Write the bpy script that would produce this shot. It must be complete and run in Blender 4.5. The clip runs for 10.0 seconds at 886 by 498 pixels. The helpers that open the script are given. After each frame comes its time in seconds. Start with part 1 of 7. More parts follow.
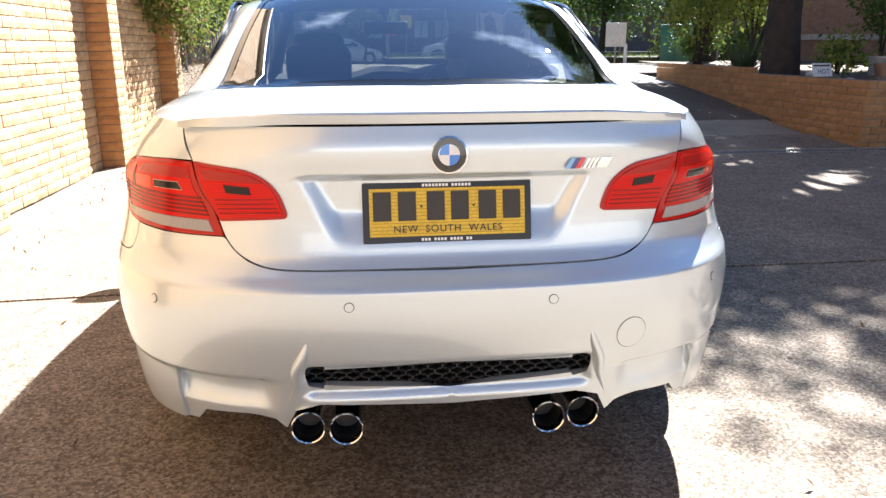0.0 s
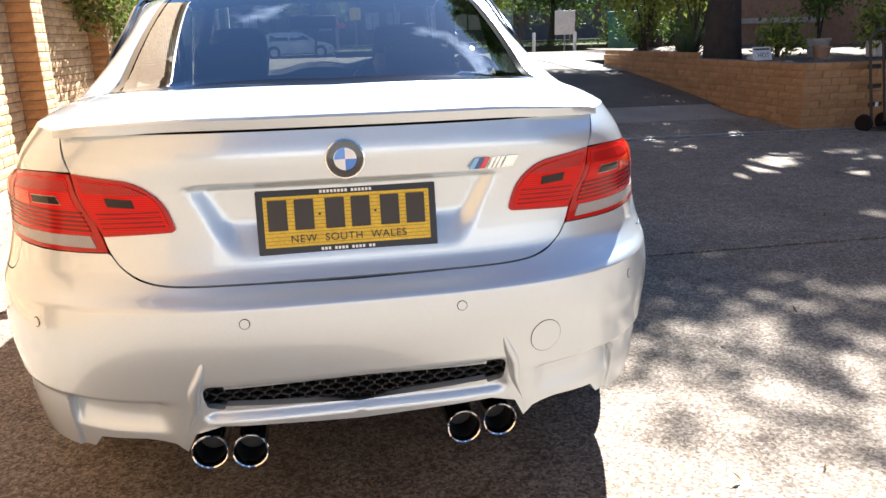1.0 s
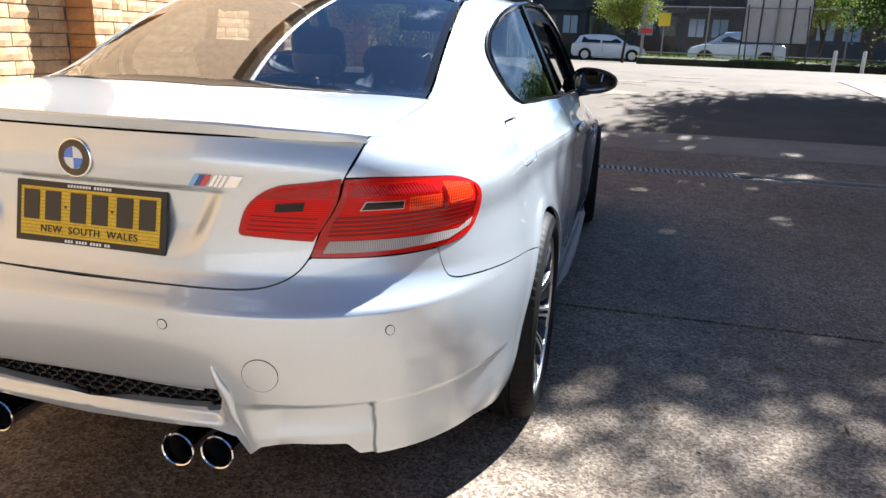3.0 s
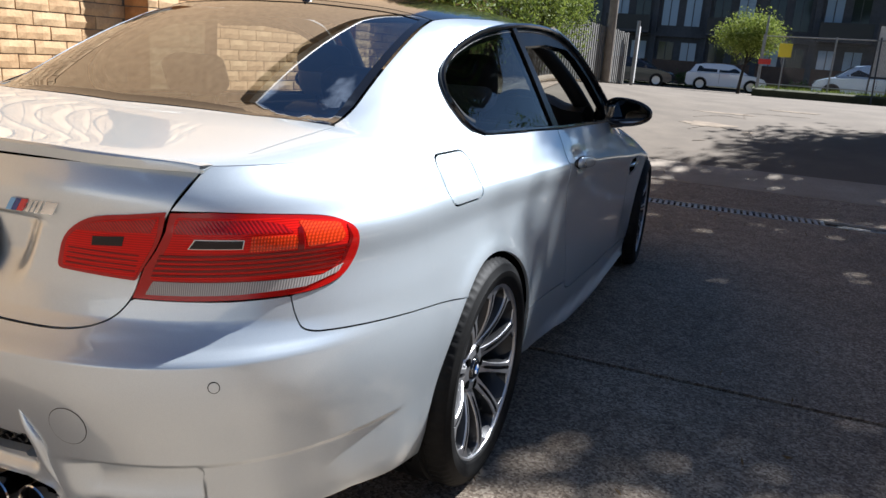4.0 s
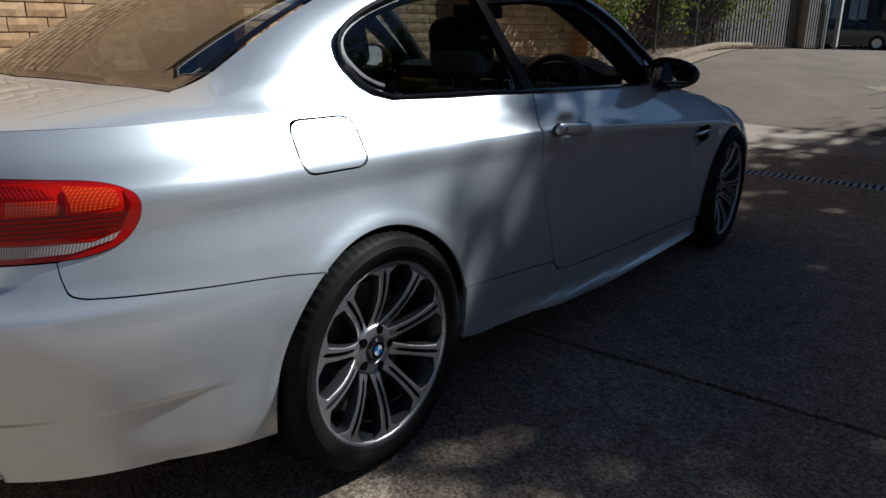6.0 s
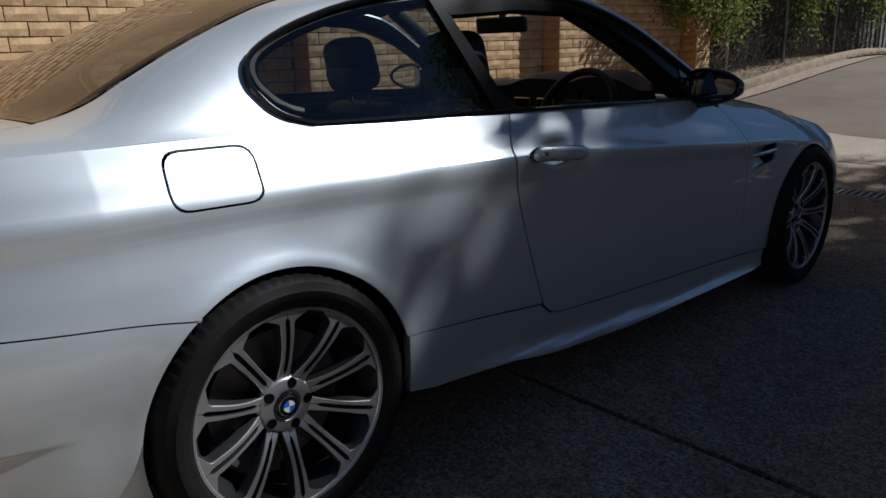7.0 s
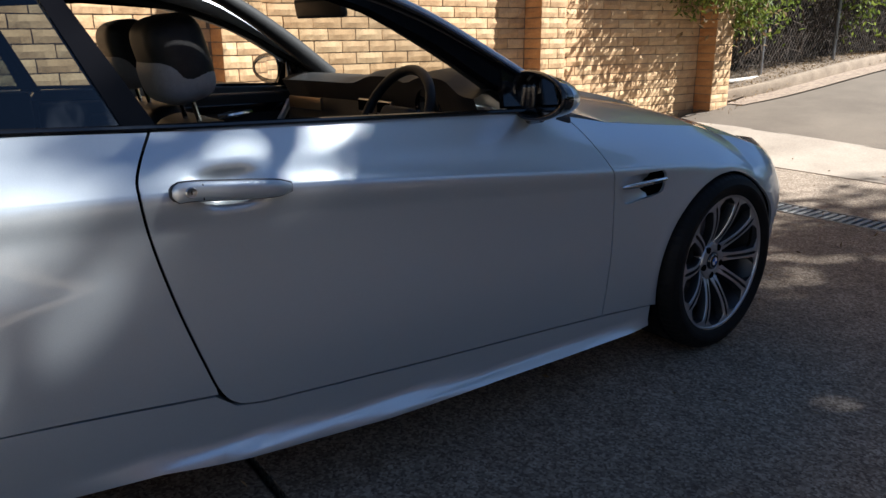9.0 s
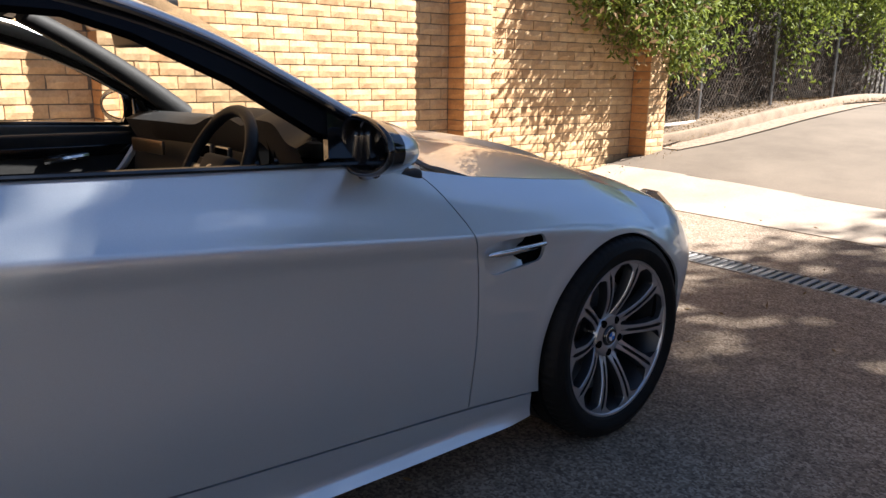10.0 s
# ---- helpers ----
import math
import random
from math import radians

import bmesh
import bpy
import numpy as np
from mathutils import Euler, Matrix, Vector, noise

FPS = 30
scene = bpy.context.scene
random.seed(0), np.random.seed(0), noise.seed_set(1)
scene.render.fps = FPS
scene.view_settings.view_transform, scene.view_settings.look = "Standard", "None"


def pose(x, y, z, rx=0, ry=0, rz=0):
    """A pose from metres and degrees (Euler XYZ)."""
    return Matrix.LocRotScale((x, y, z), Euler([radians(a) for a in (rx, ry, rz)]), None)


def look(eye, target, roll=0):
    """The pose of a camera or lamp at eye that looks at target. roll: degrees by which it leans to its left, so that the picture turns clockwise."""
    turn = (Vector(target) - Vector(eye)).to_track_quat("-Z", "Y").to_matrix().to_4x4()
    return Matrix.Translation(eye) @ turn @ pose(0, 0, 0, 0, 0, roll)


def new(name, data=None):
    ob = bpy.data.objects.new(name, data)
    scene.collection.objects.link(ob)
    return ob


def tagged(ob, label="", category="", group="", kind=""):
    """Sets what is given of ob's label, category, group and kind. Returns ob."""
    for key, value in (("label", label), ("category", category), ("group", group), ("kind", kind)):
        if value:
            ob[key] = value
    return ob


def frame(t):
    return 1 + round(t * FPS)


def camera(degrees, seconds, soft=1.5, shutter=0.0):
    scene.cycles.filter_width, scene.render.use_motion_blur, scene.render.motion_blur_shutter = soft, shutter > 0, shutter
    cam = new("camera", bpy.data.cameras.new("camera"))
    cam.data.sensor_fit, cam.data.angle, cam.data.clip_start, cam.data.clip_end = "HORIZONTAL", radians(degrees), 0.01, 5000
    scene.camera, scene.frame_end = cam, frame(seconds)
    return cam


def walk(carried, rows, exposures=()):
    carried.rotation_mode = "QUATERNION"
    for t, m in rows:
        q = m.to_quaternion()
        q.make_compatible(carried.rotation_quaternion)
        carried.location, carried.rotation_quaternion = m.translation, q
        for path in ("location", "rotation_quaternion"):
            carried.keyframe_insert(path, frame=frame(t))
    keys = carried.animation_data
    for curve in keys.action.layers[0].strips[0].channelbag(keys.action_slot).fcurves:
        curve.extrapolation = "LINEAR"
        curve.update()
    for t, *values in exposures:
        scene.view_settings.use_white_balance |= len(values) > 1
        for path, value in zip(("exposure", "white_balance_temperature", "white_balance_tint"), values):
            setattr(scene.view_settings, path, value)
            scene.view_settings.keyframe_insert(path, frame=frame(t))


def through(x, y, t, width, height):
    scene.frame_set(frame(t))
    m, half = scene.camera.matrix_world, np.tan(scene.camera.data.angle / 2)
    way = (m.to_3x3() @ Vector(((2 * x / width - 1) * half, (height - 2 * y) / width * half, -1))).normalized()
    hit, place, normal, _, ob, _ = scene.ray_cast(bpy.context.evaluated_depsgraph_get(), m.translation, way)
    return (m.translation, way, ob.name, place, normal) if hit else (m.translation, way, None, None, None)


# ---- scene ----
cam = camera(62.2, 10.0)
PATH = [
    (0, (-0.196, -2.541, 1.143), (0.027, -0.625, 0.614), -0.2),
    (0.5, (-0.176, -2.523, 1.154), (0.034, -0.614, 0.597), -0.7),
    (1, (-0.06, -2.48, 1.153), (0.265, -0.585, 0.6), -1.5),
    (1.5, (0.219, -2.509, 1.15), (0.396, -0.619, 0.519), 2.3),
    (2, (0.509, -2.399, 1.156), (0.565, -0.464, 0.653), 4.4),
    (2.2, (0.632, -2.335, 1.16), (0.593, -0.396, 0.668), 4.8),
    (3.3, (1.263, -2.189, 1.192), (0.7, -0.356, 0.625), 2.1),
    (3.5, (1.35, -2.106, 1.193), (0.746, -0.276, 0.658), 3.2),
    (4, (1.497, -1.87, 1.211), (0.759, -0.083, 0.697), 4.0),
    (4.5, (1.65, -1.749, 1.206), (0.76, -0.026, 0.718), 1.8),
    (5, (1.893, -1.68, 1.184), (0.8, -0.107, 0.609), 2.6),
    (5.2, (1.949, -1.659, 1.185), (0.876, -0.082, 0.583), 1.4),
    (6.3, (2.148, -1.186, 1.176), (0.913, 0.28, 0.608), -0.8),
    (6.5, (2.158, -1.09, 1.151), (0.948, 0.274, 0.614), -2.3),
    (7, (2.33, -0.774, 1.163), (0.948, 0.429, 0.66), -1.7),
    (7.5, (2.372, -0.509, 1.135), (0.966, 0.659, 0.616), -2.9),
    (8, (2.372, -0.171, 1.197), (1.077, 1.12, 0.681), 0.8),
    (8.5, (2.364, 0.108, 1.183), (0.983, 1.304, 0.663), -0.8),
    (9, (2.41, 0.428, 1.157), (0.927, 1.49, 0.625), -0.4),
    (9.5, (2.365, 0.677, 1.142), (0.797, 1.801, 0.613), 0.5),
    (10, (2.265, 0.953, 1.15), (0.827, 2.114, 0.711), 0.7),
]
EXPOSURES = [(0.0, 2.6, 5750, 10), (0.8, 2.55, 5750, 10), (1.5, 2.3, 5750, 10), (2.0, 2.25, 5700, 10), (3.5, 1.9, 5700, 10), (4.5, 1.05, 5700, 10), (5.0, 0.65, 5750, 10), (6.5, 0.3, 5750, 10), (7.5, 0.12, 5850, 10), (8.0, 0.05, 5900, 10), (8.5, 1.1, 5900, 10), (9.0, 1.72, 5900, 10), (9.5, 2.05, 6000, 11), (10.0, 2.25, 6300, 14)]
walk(cam, [(t, look(eye, target, roll)) for t, eye, target, roll in PATH], EXPOSURES)

# ---- light: clear midday sky, sun ahead and to the right of the car ----
SUN = Vector((0.53, 0.86, 1.0)).normalized()
world = bpy.data.worlds.new("sky")
scene.world = world
world.use_nodes = True
sky = world.node_tree.nodes.new("ShaderNodeTexSky")
sky.sky_type, sky.sun_disc = "NISHITA", False
sky.sun_elevation = math.asin(SUN.z)
sky.sun_rotation = math.atan2(SUN.x, SUN.y)
sky.dust_density, sky.ozone_density = 0.1, 4.5
background = world.node_tree.nodes["Background"]
background.inputs["Strength"].default_value = 0.0250
# scattered small white clouds over the whole sky
sky_links = world.node_tree.links
direction = world.node_tree.nodes.new("ShaderNodeTexCoord")
cloud_noise = world.node_tree.nodes.new("ShaderNodeTexNoise")
cloud_noise.inputs["Scale"].default_value, cloud_noise.inputs["Detail"].default_value = 4.5, 6
cloud_ramp = world.node_tree.nodes.new("ShaderNodeValToRGB")
cloud_ramp.color_ramp.elements[0].position, cloud_ramp.color_ramp.elements[1].position = 0.60, 0.82
clouds = world.node_tree.nodes.new("ShaderNodeMix")
clouds.data_type = "RGBA"
clouds.inputs[7].default_value = (20, 23, 28, 1)
sky_links.new(direction.outputs["Generated"], cloud_noise.inputs["Vector"])
sky_links.new(cloud_noise.outputs["Fac"], cloud_ramp.inputs["Fac"])
sky_links.new(cloud_ramp.outputs["Color"], clouds.inputs[0])
sky_links.new(sky.outputs["Color"], clouds.inputs[6])
sky_links.new(clouds.outputs[2], background.inputs["Color"])
sun_data = bpy.data.lights.new("sun", "SUN")
sun_data.energy, sun_data.angle, sun_data.color = 5.0, radians(0.53), (1.0, 0.94, 0.85)
sun = new("sun", sun_data)
sun.matrix_world = look(SUN * 60, (0, 0, 0))


# ---- materials ----
def nodes_of(mat):
    nt = mat.node_tree
    return nt, nt.nodes, nt.links, nt.nodes["Principled BSDF"]


def mat_plain(name, color, rough=0.5, metal=0.0, **more):
    mat = bpy.data.materials.new(name)
    mat.use_nodes = True
    b = nodes_of(mat)[3]
    b.inputs["Base Color"].default_value = (*color, 1)
    b.inputs["Roughness"].default_value, b.inputs["Metallic"].default_value = rough, metal
    for key, value in more.items():
        b.inputs[key.replace("_", " ")].default_value = value
    return mat


def add_noise(mat, scale, detail=4.0, coords="Object", rough=0.6):
    nt, nodes, links, b = nodes_of(mat)
    n = nodes.new("ShaderNodeTexNoise")
    tc = nodes.new("ShaderNodeNewGeometry" if coords == "Position" else "ShaderNodeTexCoord")
    n.inputs["Scale"].default_value, n.inputs["Detail"].default_value, n.inputs["Roughness"].default_value = scale, detail, rough
    links.new(tc.outputs[coords], n.inputs["Vector"])
    return n


def ramp(mat, source, stops):
    nt, nodes, links, b = nodes_of(mat)
    r = nodes.new("ShaderNodeValToRGB")
    while len(r.color_ramp.elements) < len(stops):
        r.color_ramp.elements.new(0.5)
    for e, (p, c) in zip(r.color_ramp.elements, stops):
        e.position, e.color = p, (*c, 1)
    links.new(source, r.inputs["Fac"])
    return r


def mix(mat, kind, fac, a, c):
    nt, nodes, links, b = nodes_of(mat)
    m = nodes.new("ShaderNodeMix")
    m.data_type, m.blend_type = "RGBA", kind
    for socket, value in ((m.inputs[0], fac), (m.inputs[6], a), (m.inputs[7], c)):
        if isinstance(value, bpy.types.NodeSocket):
            links.new(value, socket)
        else:
            socket.default_value = value if isinstance(value, float) else (*value, 1)
    return m.outputs[2]


def bump(mat, height, strength=0.3, distance=0.01):
    nt, nodes, links, b = nodes_of(mat)
    bp = nodes.new("ShaderNodeBump")
    bp.inputs["Strength"].default_value, bp.inputs["Distance"].default_value = strength, distance
    links.new(height, bp.inputs["Height"])
    links.new(bp.outputs["Normal"], b.inputs["Normal"])
    return bp


def mat_noisy(name, c1, c2, scale, rough=0.7, bump_strength=0.2, bump_distance=0.005, fine=8.0, coords="Object", metal=0.0, low=0.3, high=0.7):
    """Two-scale colour variation with a fine bump."""
    mat = mat_plain(name, c1, rough, metal)
    nt, nodes, links, b = nodes_of(mat)
    big, small = add_noise(mat, scale, 5, coords), add_noise(mat, scale * fine, 6, coords)
    c = ramp(mat, big.outputs["Fac"], ((low, c1), (high, c2)))
    g = ramp(mat, small.outputs["Fac"], ((0.3, (0.72, 0.72, 0.72)), (0.7, (1, 1, 1))))
    links.new(mix(mat, "MULTIPLY", 1.0, c.outputs["Color"], g.outputs["Color"]), b.inputs["Base Color"])
    bump(mat, small.outputs["Fac"], bump_strength, bump_distance)
    return mat


def mat_paint():
    """Silver metallic car paint: flake sparkle under a clear coat."""
    mat = mat_plain("silver_paint", (0.58, 0.63, 0.68), 0.38, 0.62, Coat_Weight=1.0, Coat_Roughness=0.012, Coat_IOR=1.7)
    nt, nodes, links, b = nodes_of(mat)
    flake, dust = add_noise(mat, 900, 2), add_noise(mat, 3, 5)
    c = ramp(mat, flake.outputs["Fac"], ((0.3, (0.555, 0.613, 0.650)), (0.7, (0.645, 0.703, 0.740))))
    d = ramp(mat, dust.outputs["Fac"], ((0.35, (0.35, 0.35, 0.35)), (0.75, (0.41, 0.41, 0.41))))
    links.new(c.outputs["Color"], b.inputs["Base Color"])
    links.new(d.outputs["Color"], b.inputs["Roughness"])
    return mat


def mat_concrete():
    """Exposed-aggregate driveway slabs: pebbled grain, stains and drips."""
    mat = mat_plain("driveway_concrete", (0.3, 0.28, 0.25), 0.9)
    nt, nodes, links, b = nodes_of(mat)
    tc = nodes.new("ShaderNodeTexCoord")
    peb = nodes.new("ShaderNodeTexVoronoi")
    peb.inputs["Scale"].default_value = 125
    links.new(tc.outputs["Object"], peb.inputs["Vector"])
    grain = add_noise(mat, 38, 8)
    stain, spots = add_noise(mat, 0.9, 6), add_noise(mat, 9, 6)
    sep = nodes.new("ShaderNodeSeparateColor")
    links.new(peb.outputs["Color"], sep.inputs["Color"])
    p = ramp(mat, sep.outputs["Red"], ((0.0, (0.135, 0.098, 0.068)), (0.45, (0.27, 0.212, 0.156)), (1.0, (0.475, 0.405, 0.318))))
    g = ramp(mat, grain.outputs["Fac"], ((0.3, (0.6, 0.58, 0.55)), (0.68, (1, 1, 1))))
    s = ramp(mat, stain.outputs["Fac"], ((0.3, (0.62, 0.60, 0.57)), (0.65, (1, 1, 1))))
    t = ramp(mat, spots.outputs["Fac"], ((0.32, (0.62, 0.58, 0.54)), (0.58, (1, 1, 1))))
    c = mix(mat, "MULTIPLY", 0.85, p.outputs["Color"], g.outputs["Color"])
    c = mix(mat, "MULTIPLY", 0.8, c, s.outputs["Color"])
    c = mix(mat, "MULTIPLY", 0.7, c, t.outputs["Color"])
    links.new(c, b.inputs["Base Color"])
    bump(mat, peb.outputs["Distance"], 0.35, 0.004)
    return mat


def mat_brick(name, tones):
    """Rock-faced bricks: tone by piece, mottled, with a chiselled relief."""
    mat = mat_plain(name, tones[0], 0.88)
    nt, nodes, links, b = nodes_of(mat)
    info, geo = nodes.new("ShaderNodeObjectInfo"), nodes.new("ShaderNodeNewGeometry")
    add = nodes.new("ShaderNodeMath")
    add.operation = "ADD"
    links.new(info.outputs["Random"], add.inputs[0])
    links.new(geo.outputs["Random Per Island"], add.inputs[1])
    frac = nodes.new("ShaderNodeMath")
    frac.operation = "FRACT"
    links.new(add.outputs[0], frac.inputs[0])
    tone = ramp(mat, frac.outputs[0], [(i / (len(tones) - 1), c) for i, c in enumerate(tones)])
    big, fine = add_noise(mat, 9, 5, "Position"), add_noise(mat, 60, 5, "Position")
    s = ramp(mat, big.outputs["Fac"], ((0.3, (0.74, 0.70, 0.66)), (0.65, (1, 1, 1))))
    g = ramp(mat, fine.outputs["Fac"], ((0.3, (0.8, 0.78, 0.76)), (0.6, (1, 1, 1))))
    c = mix(mat, "MULTIPLY", 0.8, tone.outputs["Color"], s.outputs["Color"])
    c = mix(mat, "MULTIPLY", 0.8, c, g.outputs["Color"])
    links.new(c, b.inputs["Base Color"])
    bump(mat, big.outputs["Fac"], 0.6, 0.012)
    return mat


PAINT = mat_paint()
CONCRETE = mat_concrete()
BRICK = mat_brick("tan_brick", [(0.50, 0.32, 0.16), (0.58, 0.39, 0.21), (0.64, 0.45, 0.25), (0.55, 0.35, 0.18)])
# darker, more orange copy of the tan brick: side shade put into the colour
PIER_SIDE_BRICK = mat_brick("shaded_side_brick", [(0.42, 0.20, 0.07), (0.50, 0.26, 0.10), (0.46, 0.23, 0.08)])
PLANTER_BRICK = mat_brick("brown_brick", [(0.31, 0.175, 0.075), (0.40, 0.235, 0.11), (0.35, 0.195, 0.085)])
MORTAR = mat_noisy("mortar", (0.16, 0.13, 0.10), (0.26, 0.21, 0.16), 6, 0.95)
ASPHALT = mat_noisy("asphalt", (0.102, 0.079, 0.056), (0.160, 0.128, 0.094), 1.3, 0.92, 0.4, 0.004, 90)
KERB_STONE = mat_noisy("kerb_concrete", (0.175, 0.13, 0.088), (0.30, 0.235, 0.165), 5, 0.92, 0.5, 0.006, 12)
OLD_STEEL = mat_noisy("old_grate_steel", (0.16, 0.155, 0.15), (0.26, 0.25, 0.24), 12, 0.6, 0.2, 0.001, metal=0.2)
STRIP_CONCRETE = mat_noisy("strip_concrete", (0.25, 0.205, 0.158), (0.38, 0.325, 0.258), 1.6, 0.9, 0.3, 0.003, 40)
PALE_CONCRETE = mat_noisy("pale_concrete", (0.32, 0.29, 0.245), (0.45, 0.41, 0.355), 2.0, 0.9, 0.3, 0.003, 40)
SOIL = mat_noisy("soil", (0.10, 0.07, 0.045), (0.24, 0.18, 0.12), 5, 0.95, 0.6, 0.02, 12)
BLACK_PLASTIC = mat_plain("black_plastic", (0.012, 0.012, 0.013), 0.38)
FRAME_BLACK = mat_plain("frame_black", (0.004, 0.004, 0.005), 0.22, 0.0, Specular_IOR_Level=0.12)
GLOSS_BLACK = mat_plain("gloss_black", (0.006, 0.006, 0.007), 0.12, 0.0, Coat_Weight=0.6)
RUBBER = mat_noisy("tyre_rubber", (0.006, 0.006, 0.006), (0.012, 0.0118, 0.0115), 14, 0.6, 0.15, 0.001)
RUBBER.node_tree.nodes["Principled BSDF"].inputs["Specular IOR Level"].default_value = 0.15
CHROME = mat_plain("chrome", (0.80, 0.80, 0.80), 0.10, 1.0)
# near-black without gloss: the shade of recesses put into the colour
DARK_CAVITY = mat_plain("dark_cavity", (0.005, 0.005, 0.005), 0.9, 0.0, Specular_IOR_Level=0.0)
ALLOY = mat_plain("machined_alloy", (0.52, 0.52, 0.53), 0.36, 0.85)
ALLOY_DARK = mat_plain("painted_alloy", (0.035, 0.036, 0.039), 0.36, 0.5)
CABIN = mat_noisy("cabin_trim", (0.012, 0.012, 0.013), (0.02, 0.02, 0.021), 40, 0.65)
LEATHER = mat_noisy("black_leather", (0.010, 0.010, 0.011), (0.02, 0.02, 0.021), 60, 0.5)
# headrest leather with the sunlight on it put into a pale colour
SUNLIT_LEATHER = mat_noisy("sunlit_leather", (0.42, 0.41, 0.40), (0.50, 0.49, 0.47), 60, 0.5)


def mat_glass(name, tint, rough=0.0, mirror=0.08):
    """Thin tinted glass: a clear pane that mirrors at a slant."""
    mat = bpy.data.materials.new(name)
    mat.use_nodes = True
    nt = mat.node_tree
    nt.nodes.clear()
    out = nt.nodes.new("ShaderNodeOutputMaterial")
    clear, gloss, m = nt.nodes.new("ShaderNodeBsdfTransparent"), nt.nodes.new("ShaderNodeBsdfGlossy"), nt.nodes.new("ShaderNodeMixShader")
    slant, power, fres = nt.nodes.new("ShaderNodeLayerWeight"), nt.nodes.new("ShaderNodeMath"), nt.nodes.new("ShaderNodeMath")
    slant.inputs["Blend"].default_value = 0.5
    power.operation, fres.operation = "POWER", "MULTIPLY_ADD"
    power.inputs[1].default_value = 4.5
    fres.inputs[1].default_value, fres.inputs[2].default_value = 0.88, mirror
    nt.links.new(slant.outputs["Facing"], power.inputs[0])
    nt.links.new(power.outputs[0], fres.inputs[0])
    clear.inputs["Color"].default_value = (*tint, 1)
    gloss.inputs["Roughness"].default_value = rough
    nt.links.new(fres.outputs[0], m.inputs["Fac"])
    nt.links.new(clear.outputs["BSDF"], m.inputs[1])
    nt.links.new(gloss.outputs["BSDF"], m.inputs[2])
    nt.links.new(m.outputs["Shader"], out.inputs["Surface"])
    return mat


GLASS = mat_glass("tinted_glass", (0.50, 0.54, 0.52), 0.0, 0.35)
SIDE_GLASS = mat_glass("side_glass", (0.27, 0.32, 0.34), 0.0, 0.085)
CLEAR_GLASS = mat_glass("clear_glass", (0.80, 0.83, 0.82))



def mat_leaf(name, dark, light, through=0.35, rough=0.62):
    """Leaves: tone by leaf, some light let through."""
    mat = mat_plain(name, dark, rough)
    nt, nodes, links, b = nodes_of(mat)
    geo = nodes.new("ShaderNodeNewGeometry")
    c = ramp(mat, geo.outputs["Random Per Island"], ((0.0, dark), (0.6, tuple((p + q) / 2 for p, q in zip(dark, light))), (1.0, light)))
    links.new(c.outputs["Color"], b.inputs["Base Color"])
    b.inputs["Specular IOR Level"].default_value = 0.22
    tr, m = nodes.new("ShaderNodeBsdfTranslucent"), nodes.new("ShaderNodeMixShader")
    links.new(c.outputs["Color"], tr.inputs["Color"])
    m.inputs["Fac"].default_value = through
    out = nodes["Material Output"]
    links.new(b.outputs["BSDF"], m.inputs[1])
    links.new(tr.outputs["BSDF"], m.inputs[2])
    links.new(m.outputs["Shader"], out.inputs["Surface"])
    return mat


LEAF = mat_leaf("tree_leaf", (0.035, 0.065, 0.014), (0.10, 0.17, 0.035))
VINE_LEAF = mat_leaf("vine_leaf", (0.06, 0.095, 0.018), (0.26, 0.31, 0.06))
BRIGHT_LEAF = mat_leaf("bright_leaf", (0.12, 0.17, 0.03), (0.34, 0.38, 0.08))
BLUE_LEAF = mat_leaf("sword_leaf", (0.05, 0.085, 0.045), (0.12, 0.16, 0.09), 0.15)
DRY_LEAF = mat_leaf("dry_leaf", (0.13, 0.085, 0.04), (0.34, 0.24, 0.13), 0.2, 0.8)
BARK = mat_noisy("bark", (0.020, 0.015, 0.012), (0.052, 0.039, 0.030), 7, 0.9, 0.8, 0.02, 6)
POLE_WOOD = mat_noisy("weathered_wood", (0.20, 0.17, 0.14), (0.32, 0.28, 0.23), 4, 0.85, 0.4, 0.006, 14)
GALVANISED = mat_noisy("galvanised_steel", (0.24, 0.245, 0.25), (0.36, 0.365, 0.37), 8, 0.45, 0.1, 0.001, metal=0.8)
GRATE_STEEL = mat_noisy("grate_steel", (0.27, 0.27, 0.265), (0.38, 0.38, 0.37), 12, 0.45, 0.2, 0.001, metal=0.2)
FENCE_GREY = mat_noisy("grey_paling", (0.12, 0.118, 0.11), (0.21, 0.20, 0.185), 5, 0.85)
GRAVEL = mat_noisy("gravel", (0.20, 0.145, 0.105), (0.40, 0.31, 0.225), 18, 0.95, 0.6, 0.02, 8)
WHITE_CAR = mat_plain("white_car_paint", (0.72, 0.75, 0.80), 0.25, 0.0, Coat_Weight=1.0)
BLUE_CAR = mat_plain("pale_blue_car_paint", (0.46, 0.56, 0.68), 0.25, 0.2, Coat_Weight=1.0)
DARK_CAR = mat_plain("dark_car_paint", (0.03, 0.03, 0.035), 0.25, 0.2, Coat_Weight=1.0)
CAR_GLASS = mat_plain("dark_glass", (0.02, 0.025, 0.03), 0.06)
DARK_CLAD = mat_noisy("dark_cladding", (0.055, 0.057, 0.065), (0.085, 0.087, 0.095), 0.6, 0.7)
BROWN_CLAD = mat_noisy("brown_brickwork", (0.10, 0.062, 0.045), (0.16, 0.10, 0.07), 1.5, 0.85)
PINK_RENDER = mat_noisy("pink_render", (0.33, 0.20, 0.14), (0.42, 0.27, 0.19), 1.2, 0.9)
PALE_RENDER = mat_noisy("pale_render", (0.45, 0.43, 0.40), (0.58, 0.56, 0.52), 1.0, 0.9)
WINDOW_BLUE = mat_plain("window_pane", (0.30, 0.38, 0.48), 0.08)
YELLOW_SIGN = mat_plain("yellow_sign", (0.80, 0.62, 0.02), 0.4)
